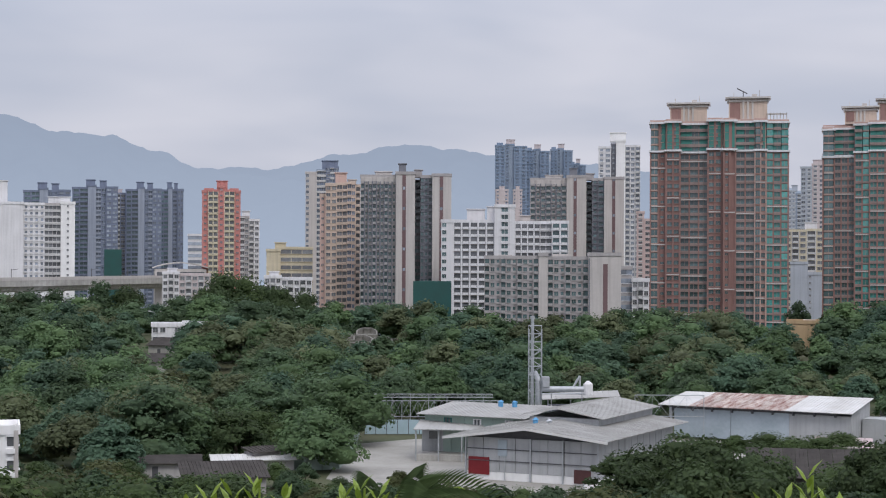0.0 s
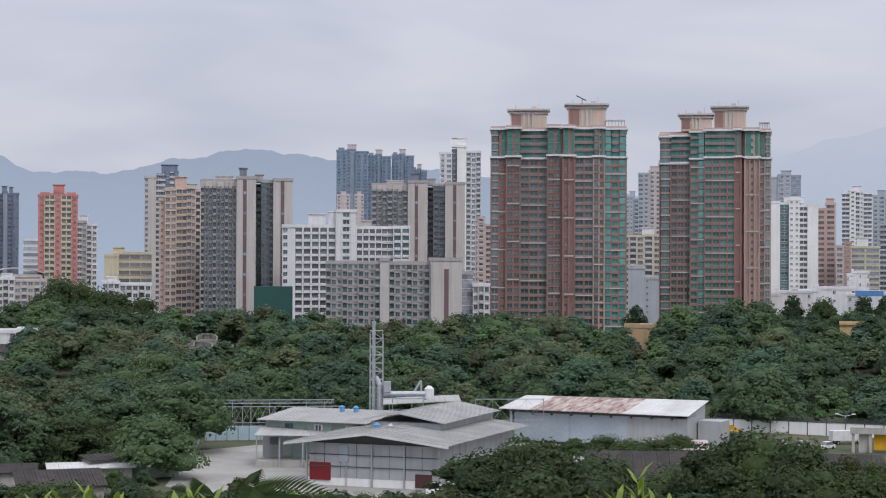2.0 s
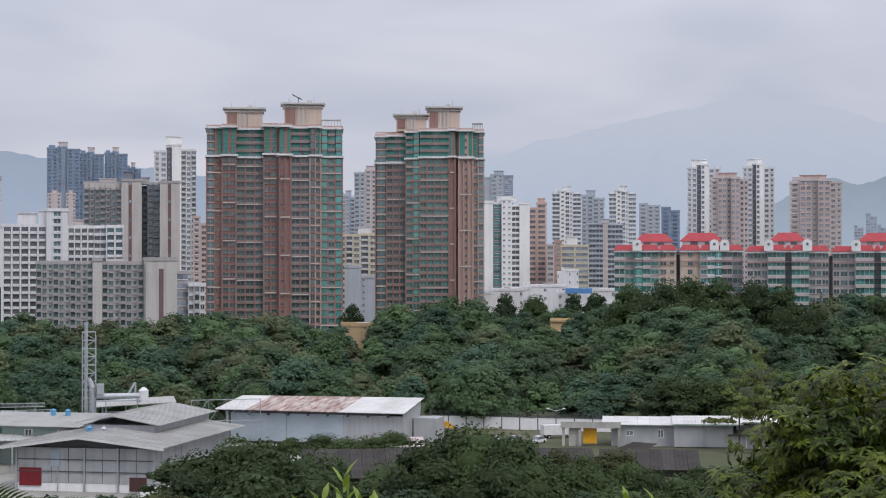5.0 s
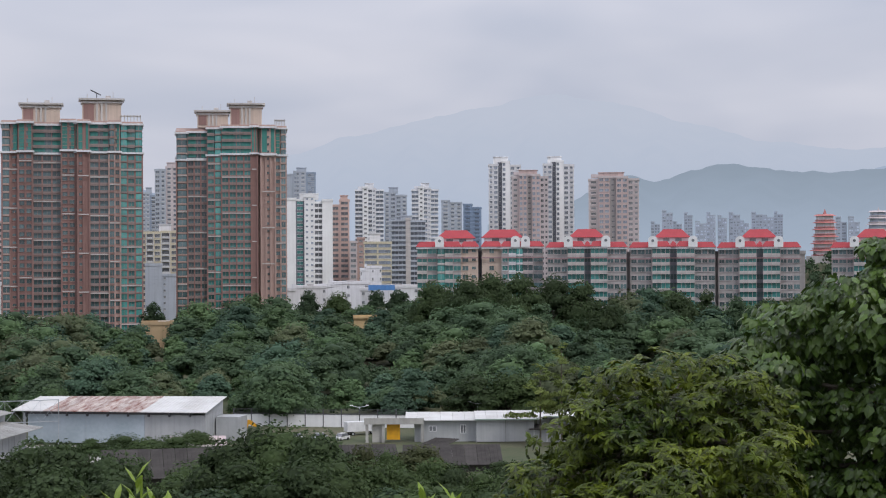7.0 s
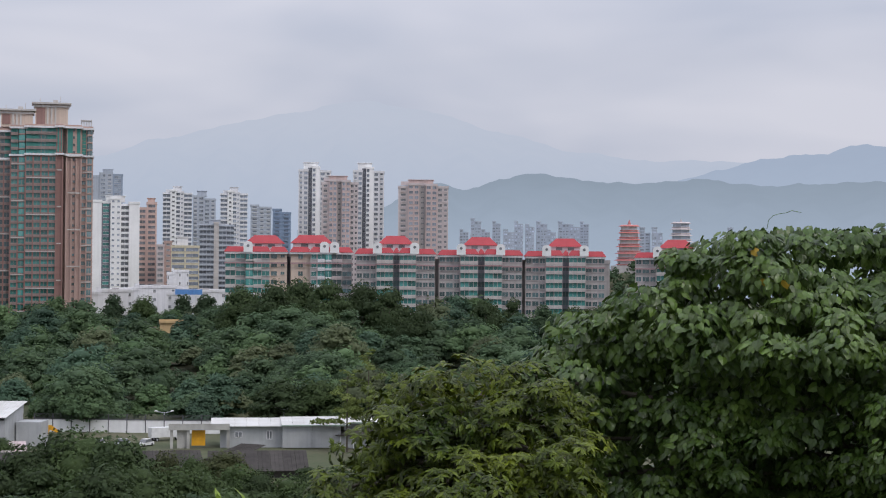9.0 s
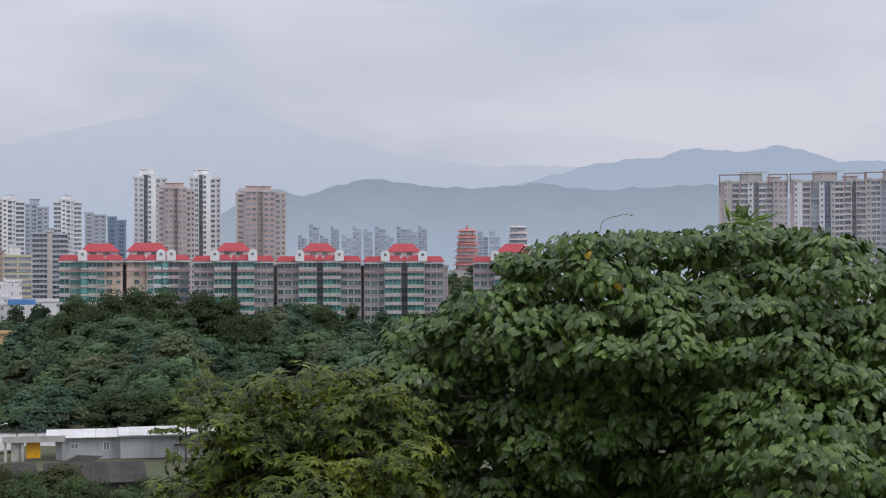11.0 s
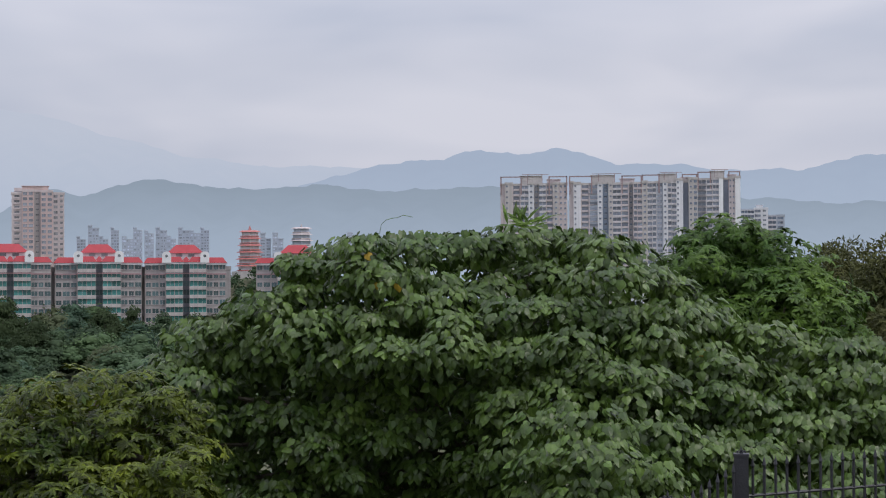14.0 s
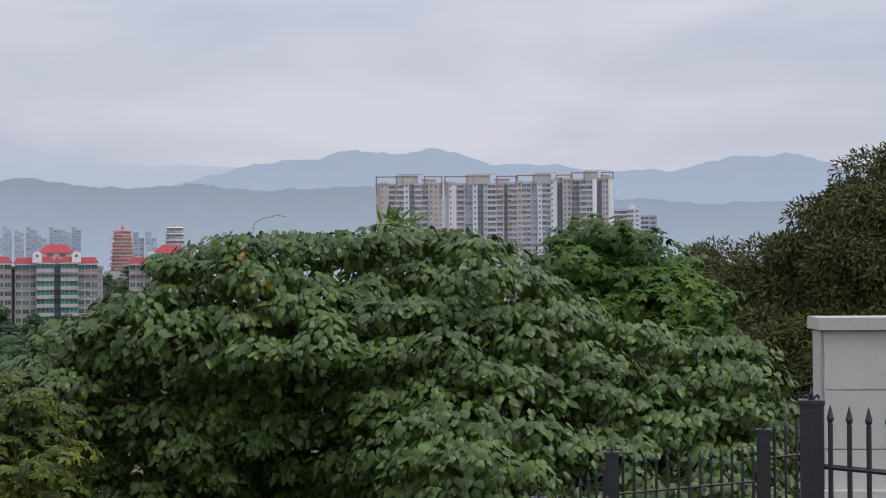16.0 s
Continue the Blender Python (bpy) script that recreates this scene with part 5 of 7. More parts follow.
# shed with the rusted roof
sh2 = thing("storage_shed", pose(48.4, 372.0, 0.1, 0, 0, -29), "long shed with partly rusted white roof", "shed")
wall_panels(sh2, (1.2, 0), (26.5, 0), 0.4, 6.5, 2, SHEETB)
wall_panels(sh2, (26.5, 0), (39.5, 0), 0.4, 6.3, 1, SHEETW)
wall_panels(sh2, (39.5, 0), (39.5, 13.5), 0.3, 6.6, 5, SHEETW)
part("gable_wall", Geo().hexa(((39.4, 0, 6.6), (39.6, 0, 6.6), (39.6, 13.5, 6.6), (39.4, 13.5, 6.6), (39.4, 0, 6.7), (39.6, 0, 6.7), (39.6, 13.5, 8.6), (39.4, 13.5, 8.6))), [SHEETW], sh2)
part("frame_beam", Geo().box(0.5, 36, -0.3, -0.1, 6.4, 6.9), [DARKSTEEL], sh2, "dark open eave beam")
for i in range(9):
    part("bracket", Geo().box(1 + 4.4 * i, 1.25 + 4.4 * i, -0.9, 0.1, 6.0, 7.0), [DARKSTEEL], sh2)
roof_sheets(sh2, ((-1.8, -1.6, 7.05), (40.2, -1.6, 6.9), (40.2, 14.5, 9.0), (-1.0, 13.0, 8.9)), 18, lambda i: RUST if 3 <= i < 12 else WHITEROOF)
part("back_wall", Geo().box(1, 39.5, 13.5, 13.7, 0, 8.4), [SHEETW], sh2)
part("door_post", Geo().box(0.4, 0.8, -0.4, 0, 0, 6.6), [STEEL], sh2)
part("annex_wall", Geo().box(39.8, 45, 7, 13, 0, 5.4), [SHEETW], sh2)

# long white boundary wall with fence wire
bw = thing("boundary_wall", pose(98, 389, 0, 0, 0, -30), "long white boundary wall with dark posts and wire", "wall")
L = 42.0
for i in range(10):
    part("wall_panel", Geo().box(L * i / 10 + 0.08, L * (i + 1) / 10 - 0.08, 0, 0.2, 0.3, 3.3), [BRIGHT], bw)
    part("wall_post", Geo().box(L * i / 10 - 0.1, L * i / 10 + 0.1, -0.08, 0.2, 0, 4.6), [DARKSTEEL], bw)
for z in (3.6, 3.9, 4.2, 4.5):
    part("wire", Geo().box(0, L, 0.05, 0.09, z, z + 0.05), [DARKSTEEL], bw)
part("coping", Geo().box(0, L, -0.1, 0.3, 3.32, 3.45), [DARKSTEEL], bw)


def truck(x, y, rz, z=0.12):
    th = thing("truck", pose(x, y, z, 0, 0, rz), "white box truck parked in the yard", "truck")
    part("cargo_box", Geo().box(-2.4, 3.2, -1.1, 1.1, 0.9, 3.0), [WHITEP], th)
    part("cab", Geo().hexa(((-4.4, -1.0, 0.6), (-2.5, -1.0, 0.6), (-2.5, 1.0, 0.6), (-4.4, 1.0, 0.6), (-3.9, -0.95, 2.5), (-2.5, -0.95, 2.5), (-2.5, 0.95, 2.5), (-3.9, 0.95, 2.5))), [WHITEP], th)
    part("windscreen", Geo().hexa(((-4.27, -0.85, 1.5), (-4.2, -0.85, 1.5), (-4.2, 0.85, 1.5), (-4.27, 0.85, 1.5), (-4.03, -0.85, 2.3), (-3.95, -0.85, 2.3), (-3.95, 0.85, 2.3), (-4.03, 0.85, 2.3))), [DARKG], th)
    part("side_window", Geo().box(-3.7, -2.8, -1.04, -1.0, 1.5, 2.2), [DARKG], th)
    for wx in (-3.4, 1.9):
        for wy in (-1.1, 0.85):
            w = part("wheel", Geo().tube((wx, wy, 0.45), (wx, wy + 0.25, 0.45), 0.45, n=14), [TYRE], th)
            part("rim", Geo().tube((wx, wy - 0.02, 0.45), (wx, wy + 0.27, 0.45), 0.22, n=10), [STEEL], w)
    return th


def car(x, y, rz, m):
    th = thing("car", pose(x, y, 0.12, 0, 0, rz), "small parked car in the works yard", "car", "parked cars")
    part("body", Geo().hexa(((-2.1, -0.85, 0.3), (2.1, -0.85, 0.3), (2.1, 0.85, 0.3), (-2.1, 0.85, 0.3), (-2.05, -0.8, 0.95), (2.0, -0.8, 0.85), (2.0, 0.8, 0.85), (-2.05, 0.8, 0.95))), [m], th)
    part("cabin", Geo().hexa(((-1.7, -0.78, 0.95), (1.0, -0.78, 0.9), (1.0, 0.78, 0.9), (-1.7, 0.78, 0.95), (-1.2, -0.65, 1.5), (0.4, -0.65, 1.5), (0.4, 0.65, 1.5), (-1.2, 0.65, 1.5))), [DARKG], th)
    part("roof", Geo().box(-1.2, 0.4, -0.66, 0.66, 1.5, 1.56), [m], th)
    for wx in (-1.3, 1.3):
        for wy in (-0.88, 0.68):
            part("wheel", Geo().tube((wx, wy, 0.32), (wx, wy + 0.2, 0.32), 0.32, n=12), [TYRE], th)


truck(119, 361, 184)
for i, m in enumerate((WHITEP, STEEL, WHITEP)):
    car(103 + 4.5 * i, 356 - 2 * i, 200 + 8 * i, m)

# sheds on the right of the yard
s3 = thing("long_shed", pose(124.5, 341, 0.1, 0, 0, -21), "long white shed with a pale sheet roof", "shed")
part("wall", Geo().box(0, 13, 2, 2.2, 0, 4.4), [SHEETW], s3)
for x, w, z0, z1 in ((3.0, 1.6, 2.2, 3.4), (9.6, 1.2, 1.8, 3.6)):
    f = part("window", Geo().box(x, x + w, 1.9, 2.0, z0, z1), [BRIGHT], s3)
    part("pane", Geo().box(x + 0.12, x + w / 2 - 0.06, 1.86, 1.9, z0 + 0.12, z1 - 0.12).box(x + w / 2 + 0.06, x + w - 0.12, 1.86, 1.9, z0 + 0.12, z1 - 0.12), [DARKG], f)
wall_panels(s3, (13, 0), (25, 0), 0.2, 4.8, 2, SHEETW)
part("side_wall", Geo().box(24.8, 25, 0.2, 9, 0, 4.8).box(12.9, 13.0, 0.0, 2.2, 0, 4.8), [SHEETW], s3)
roof_sheets(s3, ((-2, 1.0, 4.5), (13, 1.0, 4.5), (13, 11, 5.4), (-2, 11, 5.4)), 6, WHITEROOF)
roof_sheets(s3, ((12.6, -0.7, 4.9), (27, -0.7, 4.9), (27, 11, 5.7), (12.6, 11, 5.6)), 6, WHITEROOF)
part("eave_edge", Geo().box(12.6, 27, -0.85, -0.7, 4.75, 5.0), [PALEGREEN], s3, "green eave edge")
s4 = thing("small_house", pose(149, 333, 0.1, 0, 0, -24), "small grey house with awning and dark windows", "house")
part("wall", Geo().box(0, 18, 3, 9, 0, 5.0), [SHEETW], s4)
part("window_band", Geo().box(2.5, 16, 2.9, 3.0, 3.2, 4.6), [DARKG], s4)
part("mullion", Geo().box(6, 6.3, 2.8, 3.0, 3.2, 4.6).box(10, 10.3, 2.8, 3.0, 3.2, 4.6), [BRIGHT], s4)
roof_sheets(s4, ((-0.5, 1.8, 5.1), (20, 1.8, 5.1), (20, 10, 5.9), (-0.5, 10, 5.9)), 6, WHITEROOF)
part("green_edge", Geo().box(-0.5, 20, 1.65, 1.8, 4.95, 5.2), [PALEGREEN], s4)
part("lean_to", Geo().box(-1, 8, -1.5, 2.8, 0, 2.7), [SHEETW], s4)
for i in range(7):
    part("post", Geo().box(-0.8 + 1.35 * i, -0.65 + 1.35 * i, -1.65, -1.5, 0, 2.7), [BRIGHT], s4)
part("lean_to_roof", Geo().hexa(((-1.8, -2.2, 2.7), (9, -2.2, 2.7), (9, 3, 3.3), (-1.8, 3, 3.3), (-1.8, -2.2, 2.85), (9, -2.2, 2.85), (9, 3, 3.45), (-1.8, 3, 3.45))), [ASBEST], s4)
part("blue_tarp", Geo().box(7.5, 9.2, -2.3, -1.2, 2.3, 3.1), [BLUEP], s4)
gh = thing("gatehouse", pose(118.5, 345, 0.1, 0, 0, -20), "flat concrete gate roof on pillars", "gatehouse")
part("roof_slab", Geo().box(-3.5, 9, -1.5, 1.5, 3.9, 4.5), [CONCRETE], gh)
part("railing", Geo().box(-3.5, 9, -1.5, -1.4, 4.5, 5.2), [CONCRETE], gh)
for x in (-3.2, 0.2, 8.4):
    part("pillar", Geo().box(x, x + 0.6, -1.2, -0.6, 0, 3.9), [CONCRETE], gh)
part("room", Geo().box(-1.8, 0.2, -0.6, 1.2, 0, 3.9), [CONCRETE], gh)
part("gate_leaf", Geo().box(1.2, 4.0, -0.3, -0.15, 0.6, 3.8), [YELLOW], gh, "yellow metal gate leaf")
dg = thing("excavator", pose(93, 362, 0.1, 0, 0, -10), "yellow excavator behind trees", "excavator")
part("arm", Geo().hexa(((0, 0, 2), (1.2, 0, 2), (1.2, 0.6, 2), (0, 0.6, 2), (1.5, 0, 6), (2.6, 0, 6), (2.6, 0.6, 6), (1.5, 0.6, 6))).hexa(((1.6, 0, 5), (2.6, 0, 6), (2.6, 0.6, 6), (1.6, 0.6, 5), (4.5, 0, 3.6), (5, 0, 4.2), (5, 0.6, 4.2), (4.5, 0.6, 3.6))), [YELLOW], dg)
part("cab", Geo().box(-2.5, 0.5, -0.8, 1.6, 0.8, 3.2), [YELLOW], dg)
part("track", Geo().box(-3, 1.5, -1.2, -0.5, 0, 0.8), [TYRE], dg)
dg.scale = (0.7, 0.7, 0.7)


def shack(x, y, rz, w, d, h, rise_, wm, rm, label, n=5):
    th = thing("shack", pose(x, y, ground_z(x, y) + 0.05, 0, 0, rz), label, "shack", "small sheds")
    part("wall", Geo().box(0, w, 0, d, 0, h), [wm], th)
    roof_sheets(th, ((-0.6, -0.8, h + 0.02), (w + 0.6, -0.8, h + 0.02), (w + 0.6, d + 0.4, h + rise_), (-0.6, d + 0.4, h + rise_)), n, rm)
    part("door", Geo().box(0.2 * w, 0.2 * w + 1.0, -0.06, -0.01, 0, 2.0), [DARKSTEEL], th)
    return th


shack(51.5, 292, -10, 24, 12, 1.6, 3.6, ASBEST, ASBEST, "low house with a dark weathered fibre roof", 12)
shack(70, 324, -12, 9.5, 8, 3.2, 1.0, SHEETW, mat("pink_white_roof", (0.50, 0.46, 0.45), (0.46, 0.33, 0.33), rough=0.7, scale=0.4), "small grey shed with a faded pink roof")
shack(106, 295, -20, 17, 11, 1.2, 2.4, ASBEST, ASBEST, "low dark shed with slipping roof sheets", 8)
shack(109, 304, -52, 4, 12, 2.2, 1.8, GREY, ASBEST, "narrow steep dark shed roof", 3)
shack(97, 305, -15, 10, 7, 2.0, 1.4, GREY, ASBEST, "low shed behind a hedge", 5)
shack(-41, 278, 14, 13, 8, 2.6, 1.8, GREY, ASBEST, "weathered house among fruit trees", 8)
shack(-40, 305, 10, 14, 5, 2.4, 0.5, GREY, WHITEROOF, "low shed with a broken white roof", 7)
shack(-52, 300, 8, 10, 6, 2.4, 0.8, GREY, ASBEST, "small grey shed by the path", 4)
shack(-33.5, 309, 30, 6, 4, 3.4, 0.6, GREY, ASBEST, "shed with a slanted pale roof", 3)
for k, (az, d, w) in enumerate(((-10.9, 500, 18), (-9.6, 530, 14))):
    x, y = spot(az, d)
    shack(x, y, -az - 20, w, 8, 3.0, 2.0, CONCRETE, ASBEST, "old grey-roofed house in a clearing", 6)


# muted grey stone in two tones mixed by noise
GRAVE_STONE = mat("mossy_stone", (0.24, 0.23, 0.21), (0.13, 0.13, 0.11), rough=0.95, scale=0.6, bump=0.3)


def terrace_grave(az, d, w):
    """A hillside grave: a horseshoe of low wall round a paved apron, with a headstone at the back."""
    x, y = spot(az, d)
    th = thing("hillside_grave", pose(x, y, ground_z(x, y) + 2.5, 0, 0, -az), "weathered stone grave with a horseshoe-shaped wall", "grave", "hillside graves")
    g = Geo()
    for i in range(12):
        a0, a1 = math.pi * i / 12, math.pi * (i + 1) / 12
        h0, h1 = 0.8 + 1.3 * math.sin(a0), 0.8 + 1.3 * math.sin(a1)
        p = [(0.5 * w * f * math.cos(a), 0.55 * w * f * math.sin(a)) for a, f in ((a0, 1), (a1, 1), (a1, 0.86), (a0, 0.86))]
        g.hexa([(*q, -3) for q in p] + [(*q, h) for q, h in zip(p, (h0, h1, h1, h0))])
    part("horseshoe_wall", g, [GRAVE_STONE], th)
    part("headstone", Geo().box(-0.9, 0.9, 0.36 * w, 0.36 * w + 0.3, 0, 1.5).box(-1.3, 1.3, 0.36 * w - 0.2, 0.36 * w + 0.5, 1.5, 1.75), [GRAVE_STONE], th)
    part("apron", Geo().box(-0.5 * w, 0.5 * w, -0.5 * w, 0.36 * w, -3, 0.05), [GRAVE_STONE], th)
    for q in (-0.46, 0.46):
        part("pillar", Geo().box(q * w - 0.25, q * w + 0.25, -0.5 * w, -0.5 * w + 0.5, 0, 1.3), [CONCRETE], th)


for az, d, w in ((-5.9, 592, 8), (-5.3, 598, 7), (-3.3, 548, 8), (-2.75, 545, 9), (-2.5, 568, 7), (-4.5, 572, 6), (-2.0, 548, 7)):
    terrace_grave(az, d, w)
for az0, az1, d, e in ((-9.5, -8.55, 560, -2.2), (-8.5, -7.65, 565, -2.15), (-12.9, -11.0, 830, -1.35), (-13.0, -12.3, 790, -1.2), (-13.7, -12.9, 740, -2.1), (-12.4, -11.2, 760, -2.0)):
    tower("low_building", "low white shed with a flat roof", az0, az1, d, e, [(0, 1, 0, 9, 0, "ww.w", WHITE)], sh=3.0, base=0.0, group="low white sheds")
vl = tower("white_house", "white house with arched windows at the wood's edge", -15.6, -13.68, 240, -5.55, [(0, 1, 0, 8, 0, "a.aa", BRIGHT, "", "t.t")], sh=3.2, wallm=BRIGHT, trim=BRIGHT, pieces=40)
part("corner_tower", Geo().box(3.4, 4.0, -0.3, 8.2, 0, rise(-5.55, 240) + 0.2), [STONE], vl)


def lamp_post(az, d, z, h, arms=2):
    x, y = spot(az, d)
    th = thing("street_lamp", pose(x, y, z, 0, 0, -az), "tall grey street lamp with two arms", "street lamp", "street lamps")
    part("pole", Geo().tube((0, 0, 0), (0, 0, h), 0.16, 0.1, 8), [STEEL], th)
    part("arm", Geo().bar((0, 0, h - 0.2), (-2.0, 0, h + 0.3), 0.1).bar((0, 0, h - 0.2), (2.0, 0, h + 0.3), 0.1), [STEEL], th)
    for s in (-1, 1):
        part("lamp_head", Geo().hexa(((s * 1.8 - 0.4, -0.2, h + 0.22), (s * 1.8 + 0.4, -0.2, h + 0.22), (s * 1.8 + 0.4, 0.2, h + 0.22), (s * 1.8 - 0.4, 0.2, h + 0.22), (s * 1.8 - 0.3, -0.15, h + 0.42), (s * 1.8 + 0.3, -0.15, h + 0.42), (s * 1.8 + 0.3, 0.15, h + 0.42), (s * 1.8 - 0.3, 0.15, h + 0.42))), [WHITEP], th)


for az, d, e in ((-13.85, 560, -2.1), (-9.4, 600, -1.75), (-4.9, 640, -1.6), (-12.5, 620, -2.35)):
    x, y = spot(az, d)
    lamp_post(az, d, ground_z(x, y), rise(e, d) - ground_z(x, y))
for x, y, h in ((144, 354, 6.8), (124, 376, 5)):
    lamp_post(math.degrees(math.atan2(x, y)), math.hypot(x, y), 0, h)
# stacked goods and a banner fence in the front yard
bn = thing("banner_fence", pose(22.5, 276, 0.1, 0, 0, 62), "white banner fence round stacked goods", "fence")
for i in range(7):
    part("banner", Geo().box(2.4 * i, 2.4 * i + 2.3, -0.04, 0.04, 0.4, 2.2 + 0.25 * (i % 2)), [BRIGHT], bn)
    part("post", Geo().box(2.4 * i - 0.08, 2.4 * i, -0.08, 0.08, 0, 2.9), [STEEL], bn)
for k in range(14):
    x, y = 27 + 3.2 * (k % 5) + 0.7 * (k // 5), 272 + 4.5 * (k // 5) + 0.6 * (k % 3)
    m = (REDP, YELLOW, PALEGREEN, WHITEP, CONCRETE, REDP, BLUEP)[k % 7]
    cr = thing("crate", pose(x, y, 0.12, 0, 0, 13 * k), "stacked crate under a coloured sheet in the yard", "crate", "stacked crates")
    part("body", Geo().box(-1.2, 1.2, -0.8, 0.8, 0, 1.3 + 0.3 * (k % 3)), [BRICK2], cr)
    part("cover", hip(Geo(), -1.35, 1.35, -0.95, 0.95, 1.3 + 0.3 * (k % 3), 1.75 + 0.3 * (k % 3), 0.4), [m], cr)
    for q in (-0.9, 0, 0.9):
        part("batten", Geo().box(q - 0.06, q + 0.06, -0.86, -0.8, 0.05, 1.25), [BRICK], cr)
# ---- trees ----
def crown_cards(rnd, lobes, cards, size, squash=0.8, up=0.3, stray=0.5):
    """Leaf clumps over a set of lobes: arrays of quad corners. lobes: rows of centre and radius."""
    n = len(lobes)
    w = lobes[:, 3] ** 2
    k = rnd.choice(n, cards, p=w / w.sum())
    d = rnd.normal(size=(cards, 3))
    d[:, 2] = np.abs(d[:, 2]) * 1.0 - 0.4
    d /= np.linalg.norm(d, axis=1)[:, None]
    r = lobes[k, 3] * (0.82 + 0.3 * rnd.uniform(0, 1, cards) ** 1.5 + 0.16 * np.sin(3.1 * d[:, 0] + 2.3 * k) * np.sin(3.7 * d[:, 1] + k) + 0.1 * np.sin(8.0 * d[:, 2] + 6.0 * d[:, 0] + k))
    c = lobes[k, :3] + d * r[:, None] * np.array((1, 1, squash))
    mid = (lobes[:, :3] * w[:, None]).sum(0) / w.sum() - np.array((0, 0, 2.0))
    dome = c - mid
    dome /= np.linalg.norm(dome, axis=1)[:, None] + 1e-6
    nrm = d * 0.7 + dome * 0.5 + np.array((0, 0, up)) + rnd.normal(size=(cards, 3)) * stray
    nrm /= np.linalg.norm(nrm, axis=1)[:, None]
    a = np.cross(nrm, rnd.normal(size=(cards, 3)))
    a /= np.linalg.norm(a, axis=1)[:, None]
    b = np.cross(nrm, a)
    s = size * rnd.uniform(0.45, 1.25, cards)[:, None]
    q = rnd.uniform(0.5, 0.9, (cards, 1))
    droop = nrm * s * 0.2
    return np.stack([c - a * s, c - b * s * q - droop, c + a * s, c + b * s * q - droop], 1)


ICO = bmesh.new()
bmesh.ops.create_icosphere(ICO, subdivisions=2, radius=1.0)
ICO_V = np.array([v.co for v in ICO.verts])
ICO_F = np.array([[v.index for v in f.verts] for f in ICO.faces])
ICO.free()


def lobe_cores(rnd, lobes, squash, k=0.6):
    """Dense inner leaf masses, bumpy and not round."""
    vs, fs, o = [], [], 0
    for x, y, z, r in lobes:
        bump = 1 + 0.13 * np.sin(ICO_V @ rnd.normal(size=(3, 3)) * 3.0).sum(1)[:, None] / 2
        vs.append(ICO_V * r * k * bump * np.array((1, 1, squash)) + (x, y, z))
        fs.append(ICO_F + o)
        o += len(ICO_V)
    return np.concatenate(vs), np.concatenate(fs)


def leaf_mesh(name, quads, core, m):
    v = quads.reshape(-1, 3)
    nq = len(quads)
    faces = np.arange(nq * 4).reshape(-1, 4).tolist()
    if core is not None:
        faces += (core[1] + len(v)).tolist()
        v = np.concatenate([v, core[0]])
    me = bpy.data.meshes.new(name)
    me.from_pydata(v.tolist(), [], faces)
    me.polygons.foreach_set("use_smooth", [True] * len(faces))
    me.materials.append(m)
    return me


def tree_lobes(rnd, R, H, n, flat):
    """Lobes in a broad dome: radius R, total height H, one lobe at the very top."""
    rows = [(0.1 * R, 0.0, H - 0.4 * R * 0.82, 0.42 * R)]
    for i in range(n):
        a = 2.4 * i + rnd.uniform(-0.5, 0.5)
        q = np.sqrt((i + rnd.uniform(0.2, 1.0)) / n)
        r = R * rnd.choice((0.2, 0.26, 0.32, 0.4, 0.5))
        rho = (R - r * 0.7) * q
        z = H - r * 0.85 - (H * flat) * q ** 2 - rnd.uniform(0, 0.16) * H
        rows.append((rho * np.cos(a), rho * np.sin(a), z, r))
    return np.array(rows)


def trunk_geo(rnd, lobes, H, thick):
    g = Geo()
    mid = Vector((0, 0, H * 0.38))
    g.tube((0, 0, -1.0), mid, thick, thick * 0.7, 7)
    for x, y, z, r in lobes[:7]:
        g.tube(mid - Vector((0, 0, 0.3)), (x, y, z), thick * 0.45, thick * 0.15, 5)
    return g


KINDS = []
nr = np.random.default_rng(7)
for k in range(14):
    R, H = ((5.5, 11.0), (6.5, 12.0), (4.5, 10.5), (7.5, 12.5), (5.0, 13.0), (4.0, 9.0), (6.0, 11.0))[k % 7]
    lob = tree_lobes(nr, R, H, 15 + 2 * (k % 3), (0.38, 0.46, 0.52)[k % 3])
    m = LEAF[(0, 1, 2, 0, 1, 2, 3, 1, 0, 2, 1, 0, 3, 0)[k]]
    KINDS.append((trunk_geo(nr, lob, H, 0.05 * R + 0.06).mesh("trunk", [BARK]), leaf_mesh("crown", crown_cards(nr, lob, 5200, 0.28), lobe_cores(nr, lob, 0.78), m), H, R, m, lob))
KIND_NAMES = {"leaf_deep": "dark green", "leaf_mid": "fresh green", "leaf_blue": "bluish green", "leaf_olive": "olive green", "leaf_lime": "yellow-green"}


def tree(k, x, y, height, rz, label="", sink=0.0, wide=1.0):
    tm, cm, H, R, m, _ = KINDS[k]
    s = height / H
    th = thing("tree", pose(x, y, ground_z(x, y) - sink, 0, 0, rz), label or f"{KIND_NAMES[m.name]} broad-crowned tree in the valley woods", "tree", "valley trees")
    th.scale = (s * wide, s * wide, s)
    part("trunk", tm, [], th)
    part("crown", cm, [], th)
    return th


